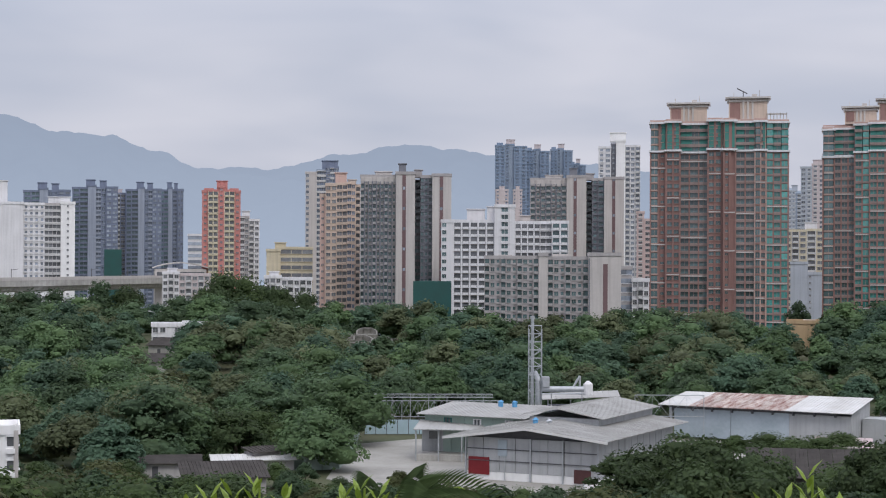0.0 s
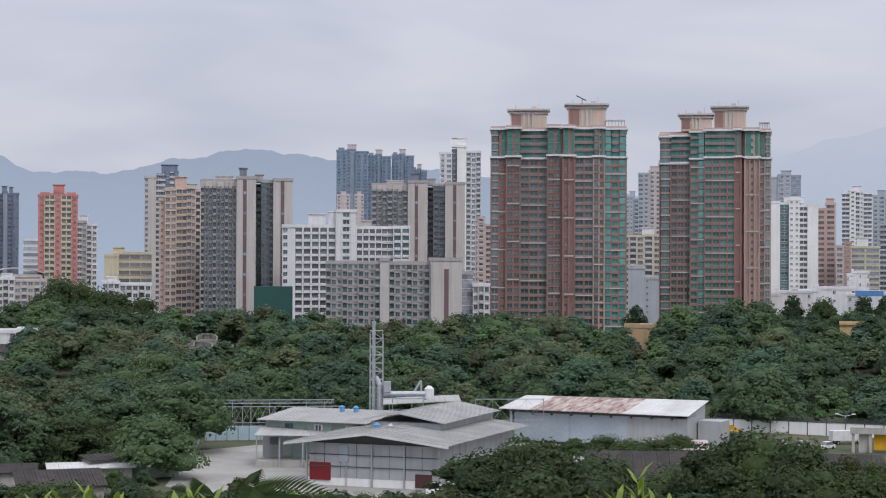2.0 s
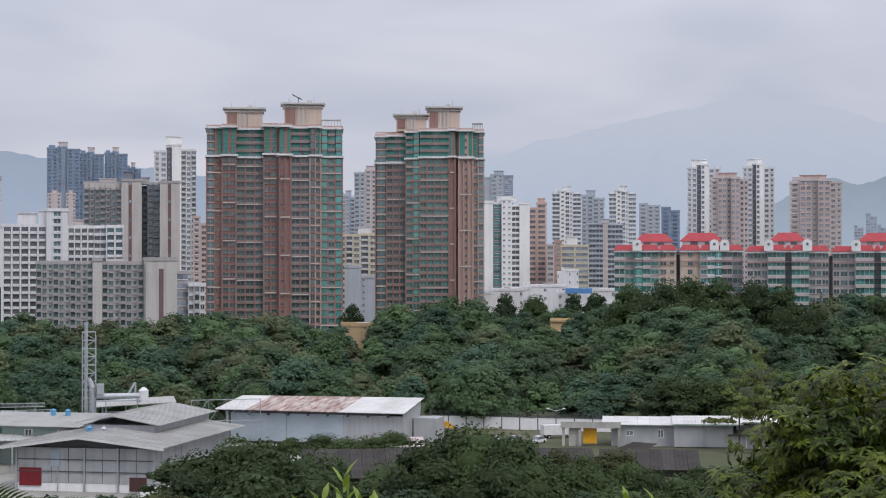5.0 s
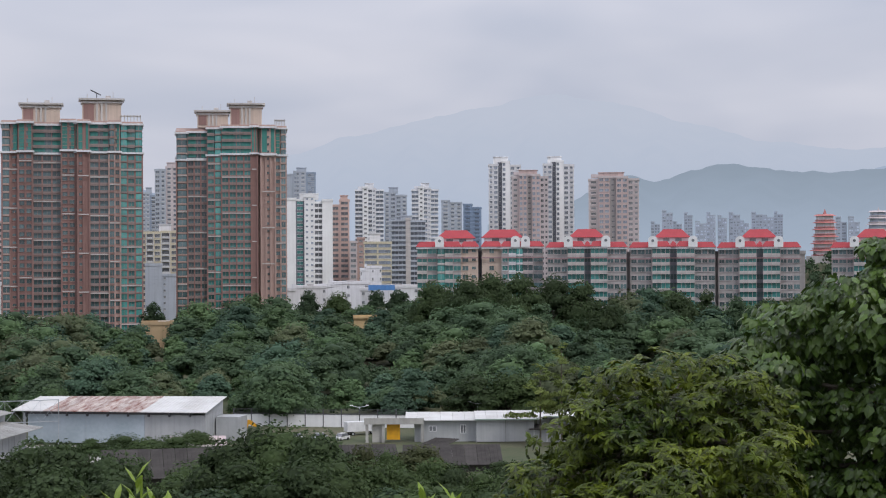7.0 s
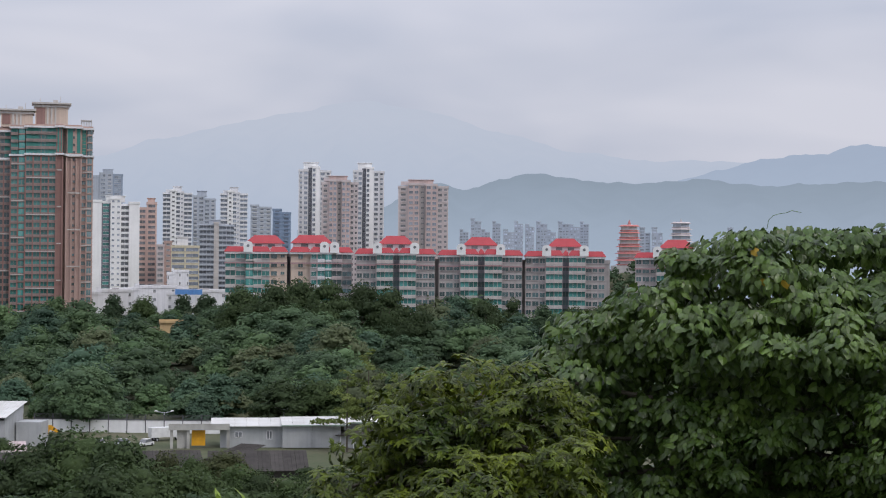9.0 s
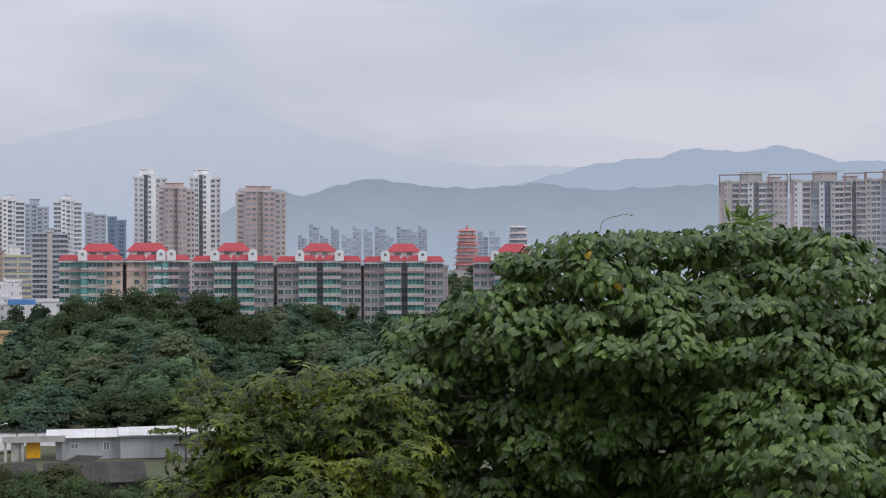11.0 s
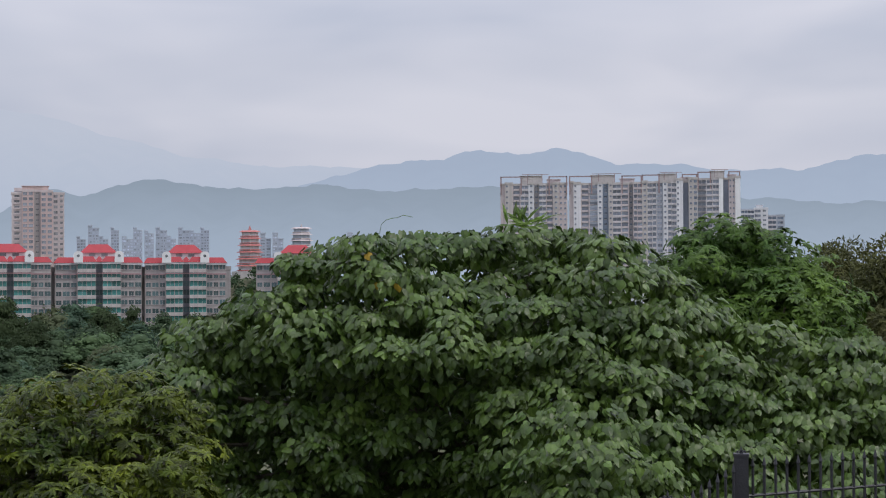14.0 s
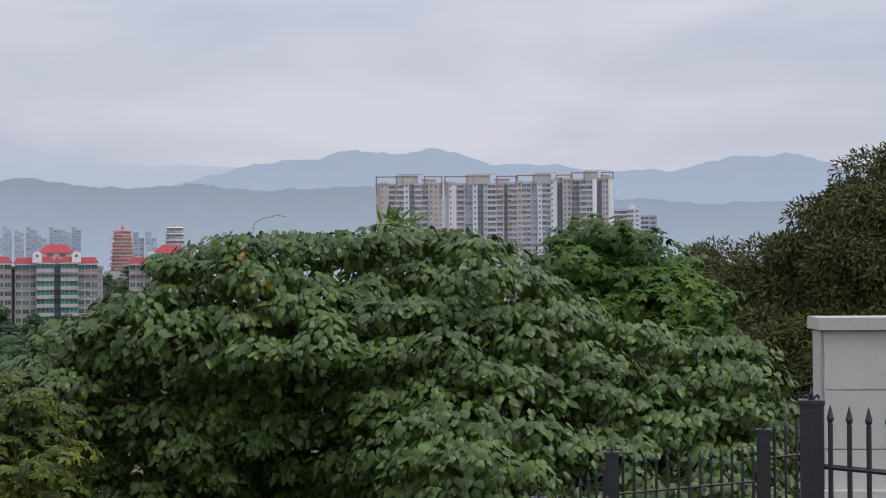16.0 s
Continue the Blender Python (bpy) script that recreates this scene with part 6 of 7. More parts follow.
CLEARINGS = [(-9.0, 560, 0.6, 24), (-8.1, 565, 0.5, 24), (-7.3, 278, 2.0, 24), (-7.0, 308, 2.1, 16), (-10.6, 500, 1.3, 32), (-9.3, 530, 1.0, 30), (-5.5, 600, 1.0, 36), (-2.9, 548, 0.8, 34), (-4.4, 575, 0.6, 24), (-2.4, 572, 0.5, 24), (-6.6, 470, 0.8, 20),
             (-14.6, 244, 1.4, 30), (11.7, 600, 0.55, 28), (17.3, 590, 1.0, 24), (19.5, 592, 0.8, 24), (18.4, 588, 0.5, 24)]


def clear(x, y):
    """Open places with no trees: the works yard, sheds and houses."""
    az, r = math.degrees(math.atan2(x, y)), math.hypot(x, y)
    if -0.8 < az < 20.5 and 255 < r < 398:
        return True
    if 20.5 <= az < 31.0 and 280 < r < 380:
        return True
    if -3.2 < az < 0 and 285 < r < 385:
        return True
    return any(abs(az - a) < w and d - f < r < d + 12 for a, d, w, f in CLEARINGS)


rnd = random.Random(21)
cells, wood = [], []
r = 165.0
while r < 660:
    step = 10.5 + 0.006 * r
    n = int(radians(80) * r / step)
    for i in range(n):
        az = -18 + 80 * (i + rnd.uniform(0, 1)) / n
        rr_ = r + rnd.uniform(-3, 3)
        if az > 44 and rr_ < 420:
            continue
        if az > 40 and rr_ > 460:
            continue
        x, y = spot(az, rr_)
        if not clear(x, y):
            cells.append((rr_, az, x, y))
    r += step * 0.82
cells.sort()
near_cells = [c for c in cells if c[0] > 380 or c[1] < -1 or c[0] < 255]


def tree_height(r, az):
    """Tall woods behind the works, lower gardens in front of it."""
    h = 11.0 + 2.2 * math.sin(az * 0.9 + r * 0.013) + rnd.uniform(-3.2, 3.4)
    if r < 300:
        limit = EYE + r * math.tan(radians(-7.4 if az > -4.3 else (-7.0 if az > -9.3 else -6.5)))  # keep the works in sight
        h = min(h, max(4.0, limit - ground_z(*spot(az, r))))
    return h


HAZE_TONES = ("_soft", "_pale", "_dusky")
for m in LEAF[:4]:  # lighter, bluer copies for far woods: haze in the colour, tone varied by tree
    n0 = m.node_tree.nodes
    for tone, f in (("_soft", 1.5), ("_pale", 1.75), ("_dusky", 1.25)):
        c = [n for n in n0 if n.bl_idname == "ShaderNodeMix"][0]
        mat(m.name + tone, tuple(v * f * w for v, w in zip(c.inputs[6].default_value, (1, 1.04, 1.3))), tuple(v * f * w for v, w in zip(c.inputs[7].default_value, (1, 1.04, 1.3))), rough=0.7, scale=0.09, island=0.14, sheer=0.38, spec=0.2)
woods_q, woods_v, woods_f, off = {}, {}, {}, {}
count = 0
for rr_, az, x, y in near_cells:
    h = tree_height(rr_, az)
    k = int(7 + 5.5 * math.sin(x * 0.017 + 1.3) + 4.5 * math.sin(y * 0.021 + x * 0.009) + rnd.uniform(-3, 3)) % 14
    if count < 240 and (rr_ < 300 or 384 < rr_ < 430 or rnd.random() < 0.12):
        tree(k, x, y, h, rnd.uniform(0, 360), wide=1.3)
        count += 1
    else:
        lob = KINDS[k][5] * (h / KINDS[k][2])
        name = KINDS[k][4].name + rnd.choice(HAZE_TONES)
        at = np.array((x, y, ground_z(x, y)))
        woods_q.setdefault(name, []).append(crown_cards(nr, lob, 3400 if rr_ < 430 else 1400, 0.36 if rr_ < 430 else 0.45) * (1.3, 1.3, 1) + at)
        v, f = lobe_cores(nr, lob, 0.78)
        o = off.get(name, 0)
        woods_v.setdefault(name, []).append(v * (1.3, 1.3, 1) + at)
        woods_f.setdefault(name, []).append(f + o)
        off[name] = o + len(v)
for name in woods_q:
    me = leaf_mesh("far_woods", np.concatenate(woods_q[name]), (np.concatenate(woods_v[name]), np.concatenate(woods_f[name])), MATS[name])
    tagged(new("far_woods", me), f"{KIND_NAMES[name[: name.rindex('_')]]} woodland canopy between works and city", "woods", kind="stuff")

# tall trees that stand out of the woods
for az, el, d, k in ((-7.3, -0.35, 640, 3), (-6.6, -0.5, 650, 1), (-6.0, -0.75, 655, 3), (-5.4, -0.9, 640, 0), (-4.6, -1.0, 650, 3), (-11.2, -0.75, 690, 2), (-10.3, -0.9, 690, 0), (-12.6, -1.0, 680, 2),
                     (20.7, -0.65, 545, 0), (21.7, -0.45, 530, 3), (22.6, -0.40, 540, 0), (23.6, -0.42, 530, 8), (24.6, -0.45, 535, 3), (25.6, -0.65, 530, 8), (26.5, -1.3, 520, 3), (28.7, -1.05, 540, 0), (29.6, -1.0, 545, 11), (30.6, -1.2, 540, 2), (31.6, -1.25, 545, 0), (32.6, -1.2, 550, 1), (34, -1.1, 550, 3), (35.4, -1.0, 550, 0), (37, -1.2, 550, 3),
                     (16.6, -0.95, 640, 2), (17.6, -1.0, 650, 7), (18.8, -0.95, 640, 2), (19.6, -0.95, 650, 9), (11.6, -1.3, 640, 2), (12.4, -1.7, 650, 4)):
    x, y = spot(az, d)
    tree(k, x, y, rise(el, d) - ground_z(x, y), 37 * k + 11 * az, wide=0.8)
for az, el, d, k, w in ((6.9, -6.05, 228, 0, 1.0), (7.9, -5.60, 232, 8, 0.9), (8.8, -5.75, 226, 0, 0.9), (9.9, -5.95, 222, 3, 0.9), (10.9, -6.25, 224, 8, 0.8), (6.3, -6.70, 215, 11, 1.0), (8.4, -6.50, 205, 0, 1.0), (10.4, -6.70, 205, 8, 1.0),
                        (13.9, -5.75, 236, 0, 0.9), (14.9, -5.30, 240, 8, 0.9), (15.8, -5.25, 236, 10, 0.9), (16.7, -5.50, 232, 0, 0.9), (14.4, -6.40, 215, 11, 1.0), (16.2, -6.40, 212, 8, 1.0), (17.6, -6.30, 225, 10, 1.0), (18.6, -6.50, 230, 7, 1.0), (19.7, -6.60, 232, 10, 1.0), (20.6, -6.45, 240, 7, 0.9), (21.5, -6.60, 238, 3, 0.9), (22.4, -6.75, 236, 10, 0.9), (23.4, -6.60, 240, 0, 0.9), (18.3, -6.00, 268, 6, 0.8), (19.2, -6.10, 272, 10, 0.8), (20.2, -6.00, 285, 6, 1.4),
                        (12.2, -5.55, 318, 10, 1.7), (11.4, -5.65, 322, 7, 1.7), (10.5, -5.50, 330, 10, 1.7), (9.5, -5.65, 330, 4, 1.7), (8.6, -5.75, 332, 10, 1.7), (12.9, -5.45, 335, 7, 1.7), (17.6, -5.95, 330, 10, 1.7), (18.6, -6.10, 325, 7, 1.7), (16.9, -6.35, 300, 10, 1.7), (17.5, -6.50, 290, 4, 1.7), (19.6, -6.45, 300, 7, 1.7), (20.9, -6.50, 296, 10, 1.7), (22.9, -6.55, 300, 0, 1.7), (23.8, -6.50, 305, 10, 1.7), (15.6, -6.00, 300, 8, 1.4), (14.0, -6.15, 285, 0, 1.4), (13.1, -6.35, 270, 10, 1.7), (12.4, -6.90, 240, 7, 1.4), (6.2, -6.25, 262, 0, 1.7), (24.6, -6.30, 300, 0, 1.4), (25.6, -6.20, 300, 11, 1.4), (26.8, -6.10, 300, 0, 1.4),
                        (5.4, -7.30, 235, 0, 0.8), (-4.9, -6.90, 285, 11, 1.4), (-5.5, -6.60, 290, 1, 1.4), (-4.4, -7.20, 262, 4, 1.4), (-5.6, -5.90, 330, 3, 0.8), (-4.6, -5.50, 345, 1, 0.8), (-3.9, -5.70, 338, 1, 1.4), (-5.0, -5.00, 372, 3, 0.9), (-3.8, -4.90, 385, 0, 0.9)):
    x, y = spot(az, d)
    tree(k, x, y, rise(el, d) - ground_z(x, y), 53 * k + 17 * az, "leafy tree standing before the works", wide=w)
for az, el, d in ((24.9, -2.6, 352), (24.2, -3.3, 356), (25.7, -3.4, 356)):
    x, y = spot(az, d)
    th = thing("tree", pose(x, y, 0, 0, 0, 40 * az), "tall slender tree with airy yellow-green tiers", "tree", "valley trees")
    hh = rise(el, d)
    q = np.random.default_rng(int(az * 10))
    lobs = np.array([(q.normal() * 2.4 * (1.2 - i / 26), q.normal() * 2.4 * (1.2 - i / 26), hh * (0.34 + 0.62 * i / 22), 1.35 * (1.35 - i / 26)) for i in range(23)])
    part("trunk", Geo().tube((0, 0, -0.5), (0, 0, hh * 0.9), 0.22, 0.06, 7), [BARK], th)
    part("crown", leaf_mesh("crown", crown_cards(q, lobs, 3200, 0.26, 0.4), None, LEAF[4]), [], th)
# wooded knoll under the pagoda
kx, ky = spot(33.3, 1080)
g = Geo()
for j in range(9):
    for i in range(24):
        s = j / 8
        g.v.append((kx + 75 * s * math.cos(i * math.pi / 12), ky + 75 * s * math.sin(i * math.pi / 12), 37 * (1 - smooth(0, 1, s)) - 1))
for j in range(8):
    for i in range(24):
        g.f.append((j * 24 + i, j * 24 + (i + 1) % 24, (j + 1) * 24 + (i + 1) % 24, (j + 1) * 24 + i))
g.m = [0] * len(g.f)
tagged(new("ground_knoll", g.mesh("ground_knoll", [GROUND])), "wooded knoll that carries the pagoda", "hill", kind="structure")
kq, kv, kf, ko = [], [], [], 0
for i in range(110):
    a, s = rnd.uniform(0, 6.28), math.sqrt(rnd.uniform(0.03, 0.9))
    at = np.array((kx + 75 * s * math.cos(a), ky + 75 * s * math.sin(a), 37 * (1 - smooth(0, 1, s)) - 1))
    lob = KINDS[i % 14][5] * (12.0 / KINDS[i % 14][2])
    kq.append(crown_cards(nr, lob, 260, 0.9) + at)
    v, f = lobe_cores(nr, lob[:6], 0.75)
    kv.append(v + at)
    kf.append(f + ko)
    ko += len(v)
tagged(new("knoll_woods", leaf_mesh("knoll_woods", np.concatenate(kq), (np.concatenate(kv), np.concatenate(kf)), LEAF[2])), "dense green woods covering the pagoda knoll", "woods", kind="stuff")

# ---- hillside plants close by ----
HEART = mat("heart_leaf", (0.046, 0.092, 0.015), (0.110, 0.174, 0.030), rough=0.36, scale=2.0, fine=14, island=0.42, rand=0.3, sheer=0.12, spec=0.36)
HEARTY = mat("yellowed_leaf", (0.42, 0.27, 0.03), (0.5, 0.35, 0.05), rough=0.5, scale=4, sheer=0.2)
GLOSS = mat("glossy_leaf", (0.020, 0.038, 0.004), (0.098, 0.122, 0.009), rough=0.4, scale=1.2, fine=10, island=0.6, sheer=0.05, spec=0.2)
FEATHER = mat("feather_leaf", (0.032, 0.074, 0.010), (0.09, 0.155, 0.02), rough=0.45, scale=1.0, island=0.35, sheer=0.15, spec=0.22)
DUSK = mat("olive_brown_leaf", (0.056, 0.068, 0.022), (0.11, 0.112, 0.034), rough=0.6, scale=0.5, island=0.35, sheer=0.15, spec=0.25)
SHOOT = mat("young_leaf", (0.17, 0.25, 0.03), (0.24, 0.33, 0.05), rough=0.4, scale=3, island=0.25, sheer=0.3, spec=0.4)

# outlines in the leaf's own plane: (across, along, lift); y runs to the tip
HEART_V = np.array([(0, 0, 0), (0, 0.42, 0.0), (0, 1.05, -0.16), (0.30, -0.16, -0.05), (0.52, 0.2, -0.13), (0.34, 0.64, -0.12), (-0.30, -0.16, -0.05), (-0.52, 0.2, -0.13), (-0.34, 0.64, -0.12)])
HEART_F = [(0, 3, 4, 1), (1, 4, 5, 2), (0, 1, 7, 6), (1, 2, 8, 7)]
BLADE_V = np.array([(0, 0, 0), (0, 0.55, 0.06), (0, 1.1, -0.12), (0.16, 0.35, -0.03), (0.15, 0.7, -0.03), (-0.16, 0.35, -0.03), (-0.15, 0.7, -0.03)])
BLADE_F = [(0, 3, 4, 1), (1, 4, 2), (0, 1, 6, 5), (1, 2, 6)]


def unit_rows(a):
    return a / np.maximum(np.linalg.norm(a, axis=1), 1e-9)[:, None]


def leaves(shape, at, tip, nrm, size):
    """Leaves of one shape at many places: vertices and faces. tip: where the point looks; nrm: the upper side."""
    V, F = shape
    t = unit_rows(tip)
    n = unit_rows(nrm - (nrm * t).sum(1)[:, None] * t)
    s = np.cross(t, n)
    k = len(at)
    v = at[:, None, :] + size[:, None, None] * (V[None, :, 0:1] * s[:, None, :] + V[None, :, 1:2] * t[:, None, :] + V[None, :, 2:3] * n[:, None, :])
    faces = []
    for f in F:
        faces += (np.array(f)[None, :] + (np.arange(k) * len(V))[:, None]).tolist()
    return v.reshape(-1, 3), faces


def leaf_part(name, shape, at, tip, nrm, size, m, parent, label=""):
    v, f = leaves(shape, at, tip, nrm, size)
    me = bpy.data.meshes.new(name)
    me.from_pydata(v.tolist(), [], f)
    me.materials.append(m)
    return part(name, me, [], parent, label, kind="stuff")


def step_table(table, x):
    return float(np.interp(x, [a for a, _ in table], [b for _, b in table]))


def place(az, el, d):
    return np.array((*spot(az, d), rise(el, d)))


def hillside_tree(name, label, table, d, lean, tiers, drop, lobe, step, rs, shape, m, per, size, style, base_az, hollow=None, singles=0, inner=0.9):
    """A tree whose leafy lobes hang in tiers under a sky line (azimuth, elevation); lower tiers stand out towards the slope in front."""
    q = np.random.default_rng(rs)
    bx, by = spot(base_az, d + 0.4)
    th = thing(name, pose(0, 0, 0), label, "tree")
    rows = []
    a0, a1 = table[0][0], table[-1][0]
    for k in range(tiers):
        az = a0 + q.uniform(0, step)
        while az < a1:
            el = step_table(table, az) - math.degrees(lobe * 0.6 / d) - drop * k + q.normal() * (0.05 if k == 0 else 0.2) * drop
            inward = smooth(44, 40.5, az) if style == "droop" else 0.0
            reach = lean * (1.35 * smooth(32.5, 38.5, az) - 0.35) if style == "droop" else lean  # the far side hangs back under its own brow
            dd = d - reach * (min(k, 3) + (1 - 1.7 * inward) * max(0, k - 3)) + q.normal() * 0.3
            if hollow and hollow(az, el):  # shaded hollows between the hanging masses
                dd += 0.7
            if el > -9.2:
                rows.append((*place(az, el, dd), lobe * q.uniform(0.65, 1.3)))
            az += step * q.uniform(0.7, 1.25)
    lob = np.array(rows)
    n = len(lob)
    k = np.repeat(np.arange(n), per)
    c = len(k)
    to_eye = unit_rows(np.array((0, 0, EYE)) - lob[:, :3])[k]
    dvec = unit_rows(q.normal(size=(c, 3)) + to_eye * 0.75 + np.array((0, 0, 0.45)))
    at = lob[k, :3] + dvec * (lob[k, 3] * q.uniform(0.72, 1.08, c))[:, None] * np.array((1.15, 1.15, 0.55 if style == "droop" else 0.72))
    sz = size * q.uniform(0.6, 1.2, c)
    if style == "droop":
        flatly = np.clip(dvec[:, 2:3] * 1.1 + 0.25, 0.05, 1.0)  # leaves on top of a clump lie flatter than those at its rim
        nrm = dvec * np.array((1, 1, 0.3)) * 0.9 + np.array((0, 0, 0.25)) + flatly * np.array((0, 0, 0.9)) + q.normal(size=(c, 3)) * 0.3
        tip = dvec * np.array((1, 1, 0)) * (0.35 + 0.9 * flatly) + np.array((0, 0, -0.75)) + q.normal(size=(c, 3)) * 0.26
    elif style == "whorl":  # rosettes of long leaves about twig ends
        g = np.arange(c) // 8
        ng = g.max() + 1
        axis = unit_rows(dvec[::8][:ng] + np.array((0, 0, 0.5)))[g]
        at = at[::8][:ng][g]
        ang = (np.arange(c) % 8) * 2 * np.pi / 8 + q.uniform(0, 0.5, c)
        e1 = unit_rows(np.cross(axis, np.array((0.3, 0.2, 0.9))))
        e2 = np.cross(axis, e1)
        tip = e1 * np.cos(ang)[:, None] + e2 * np.sin(ang)[:, None] + axis * 0.15 + np.array((0, 0, -0.35)) + q.normal(size=(c, 3)) * 0.12
        nrm = axis + np.array((0, 0, 0.3)) + q.normal(size=(c, 3)) * 0.15
    else:  # fine spray
        nrm = dvec + np.array((0, 0, 0.6)) + q.normal(size=(c, 3)) * 0.6
        tip = dvec * 0.7 + np.array((0, 0, -0.3)) + q.normal(size=(c, 3)) * 0.6
    if singles:
        near = np.argsort(np.linalg.norm(at - np.array((0, 0, EYE)), axis=1))[: 6 * singles : 6]
        me = bpy.data.meshes.new("leaf")
        me.from_pydata((HEART_V * 1.0).tolist(), [], HEART_F)
        me.materials.append(m)
        for i in near:
            t = Vector(tip[i]).normalized()
            nn = Vector(nrm[i])
            nn = (nn - nn.dot(t) * t).normalized()
            s = t.cross(nn)
            ob = new("leaf", me)
            ob.parent = th
            ob.matrix_local = Matrix.Translation(at[i]) @ Matrix((s, t, nn)).transposed().to_4x4() @ Matrix.Scale(float(sz[i]), 4)
        keep = np.ones(c, bool)
        keep[near] = False
        at, tip, nrm, sz = at[keep], tip[keep], nrm[keep], sz[keep]
    leaf_part("foliage", shape, at, tip, nrm, sz, m, th)
    # the shaded inner foliage, further from the eye
    c2 = int(c * 0.6)
    k2 = q.integers(0, n, c2)
    at2 = lob[k2, :3] + np.clip(q.normal(size=(c2, 3)), -1.3, 1.3) * lob[k2, 3:4] * 0.45 - np.array((0, 0, 0.22)) - unit_rows(np.array((0, 0, EYE)) - lob[:, :3])[k2] * inner
    leaf_part("inner_foliage", shape, at2, q.normal(size=(c2, 3)) + np.array((0, 0, -0.5)), q.normal(size=(c2, 3)) + np.array((0, 0, 0.8)), size * 1.25 * q.uniform(0.7, 1.2, c2), m, th)
    g = Geo()
    z0 = ground_z(bx, by)
    foot, fork = Vector((bx, by, z0 - 0.5)), Vector((bx, by, max(z0 + 0.4, EYE - d * 0.11)))
    g.tube(foot, fork, 0.16, 0.13, 8)
    part("trunk", g, [BARK], th)
    for i in range(0, n, max(1, n // 26)):
        p = Vector(lob[i, :3]) - Vector(unit_rows((np.array((0, 0, EYE)) - lob[i : i + 1, :3]))[0]) * 0.35
        midp = fork.lerp(p, 0.55) + Vector((0, 0, 0.12))
        part("limb", Geo().tube(fork, midp, 0.06, 0.035, 6).tube(midp, p, 0.035, 0.012, 5), [BARK], th)
    return th, lob


def hole(az, el):
    return (33.4 < az < 41.5 and -4.35 < el < -3.25) or (39.5 < az < 42.0 and -5.7 < el < -4.5) or (31.5 < az < 36.5 and -5.35 < el < -4.6)


HT, HL = hillside_tree("vine_covered_tree", "broad tree smothered in drooping heart-shaped leaves", [(29.6, -3.6), (30.2, -2.75), (31.5, -2.1), (32.0, -1.35), (33.4, -0.65), (34.25, -0.5), (34.4, 0.6), (34.9, 0.95), (35.8, 0.8), (36.1, 1.1), (36.8, 1.45), (38.4, 1.4), (39.9, 1.32), (41.5, 1.5), (42.9, 1.68), (44.0, 1.68), (44.8, 1.42), (45.9, 0.77), (47.4, 0.0), (48.65, -1.15), (50.0, -1.5), (51.4, -2.2), (52.4, -1.95), (53.7, -1.7), (54.1, -2.9), (54.6, -4.0), (55.0, -5.6)],
    20.5, 0.50, 8, 1.15, 0.36, 0.72, 5, (HEART_V, HEART_F), HEART, 100, 0.1, "droop", 42, hole, singles=300)
q = np.random.default_rng(3)
pick = HL[q.integers(0, len(HL), 9)]
to = unit_rows(np.array((0, 0, EYE)) - pick[:, :3])
for i in range(9):
    at = pick[i : i + 1, :3] + to[i : i + 1] * pick[i, 3] * 0.95 + q.normal(size=(1, 3)) * 0.1
    leaf_part("yellow_leaf", (HEART_V, HEART_F), at, np.array([[0.1, -0.1, -0.8]]) + q.normal(size=(1, 3)) * 0.2, to[i : i + 1] + np.array([[0, 0, 0.3]]), np.array([0.1]), HEARTY, HT, "withered yellow leaf")
tendril = Geo()
way_ = [place(a, e, 20.0) for a, e in ((37.7, 1.3), (37.76, 1.6), (37.9, 1.74), (38.1, 1.8), (38.3, 1.83), (38.48, 1.9), (38.62, 1.87), (38.78, 1.84))]
for a, b in zip(way_, way_[1:]):
    tendril.tube(a, b, 0.0035, 0.003, 4)
part("tendril", tendril, [HEART], HT, "thin climbing tendril")
bl = 22
ang = np.linspace(-1.55, 1.5, bl) + q.normal(size=bl) * 0.12
root = np.stack([place(42.35 + 0.5 * q.uniform(-1, 1), 1.55 + 0.1 * q.uniform(-1, 1), 20.1) for _ in range(bl)])
leaf_part("bamboo_spray", (BLADE_V * np.array((0.55, 1, 1)), BLADE_F), root, np.stack([np.sin(ang) * 0.74, -np.sin(ang) * 0.67, np.cos(ang) * 0.8 + 0.02], 1), q.normal(size=(bl, 3)) * 0.3 + np.array((-0.4, -0.5, 0.7)), q.uniform(0.16, 0.29, bl), HEART, HT, "narrow pointed leaves sticking up")

hillside_tree("mango_shrub", "dense shrub with glossy long leaves in rosettes", [(23.2, -7.3), (24.1, -6.6), (24.8, -5.4), (25.5, -4.4), (26.3, -3.7), (27.6, -3.25), (28.6, -3.0), (29.6, -2.95), (30.6, -3.2), (31.5, -3.9), (32.3, -5.2)],
    18.4, 0.3, 6, 1.0, 0.33, 0.9, 9, (BLADE_V * np.array((1.25, 1, 1)), BLADE_F), GLOSS, 250, 0.1, "whorl", 28)
hillside_tree("feathery_tree", "bright green tree with feathery leaf sprays", [(47.1, 0.1), (47.5, 1.45), (48.1, 1.7), (48.7, 1.75), (49.6, 1.7), (50.3, 1.35), (50.7, 1.0), (50.95, 0.62), (51.4, 0.75), (52.0, 0.25), (52.5, -0.9), (52.8, -1.6)],
    26.5, 0.22, 6, 0.72, 0.46, 0.66, 12, (BLADE_V * np.array((1.3, 1, 1)), BLADE_F), FEATHER, 264, 0.125, "whorl", 49.5)
hillside_tree("olive_tree", "small brownish olive tree on the slope", [(51.3, -0.6), (51.8, 0.5), (52.3, 0.88), (52.9, 0.75), (53.3, 0.2), (53.8, -0.6)],
    42, 0.3, 5, 0.7, 0.55, 0.55, 15, (BLADE_V, BLADE_F), DUSK, 560, 0.12, "spray", 52.5)
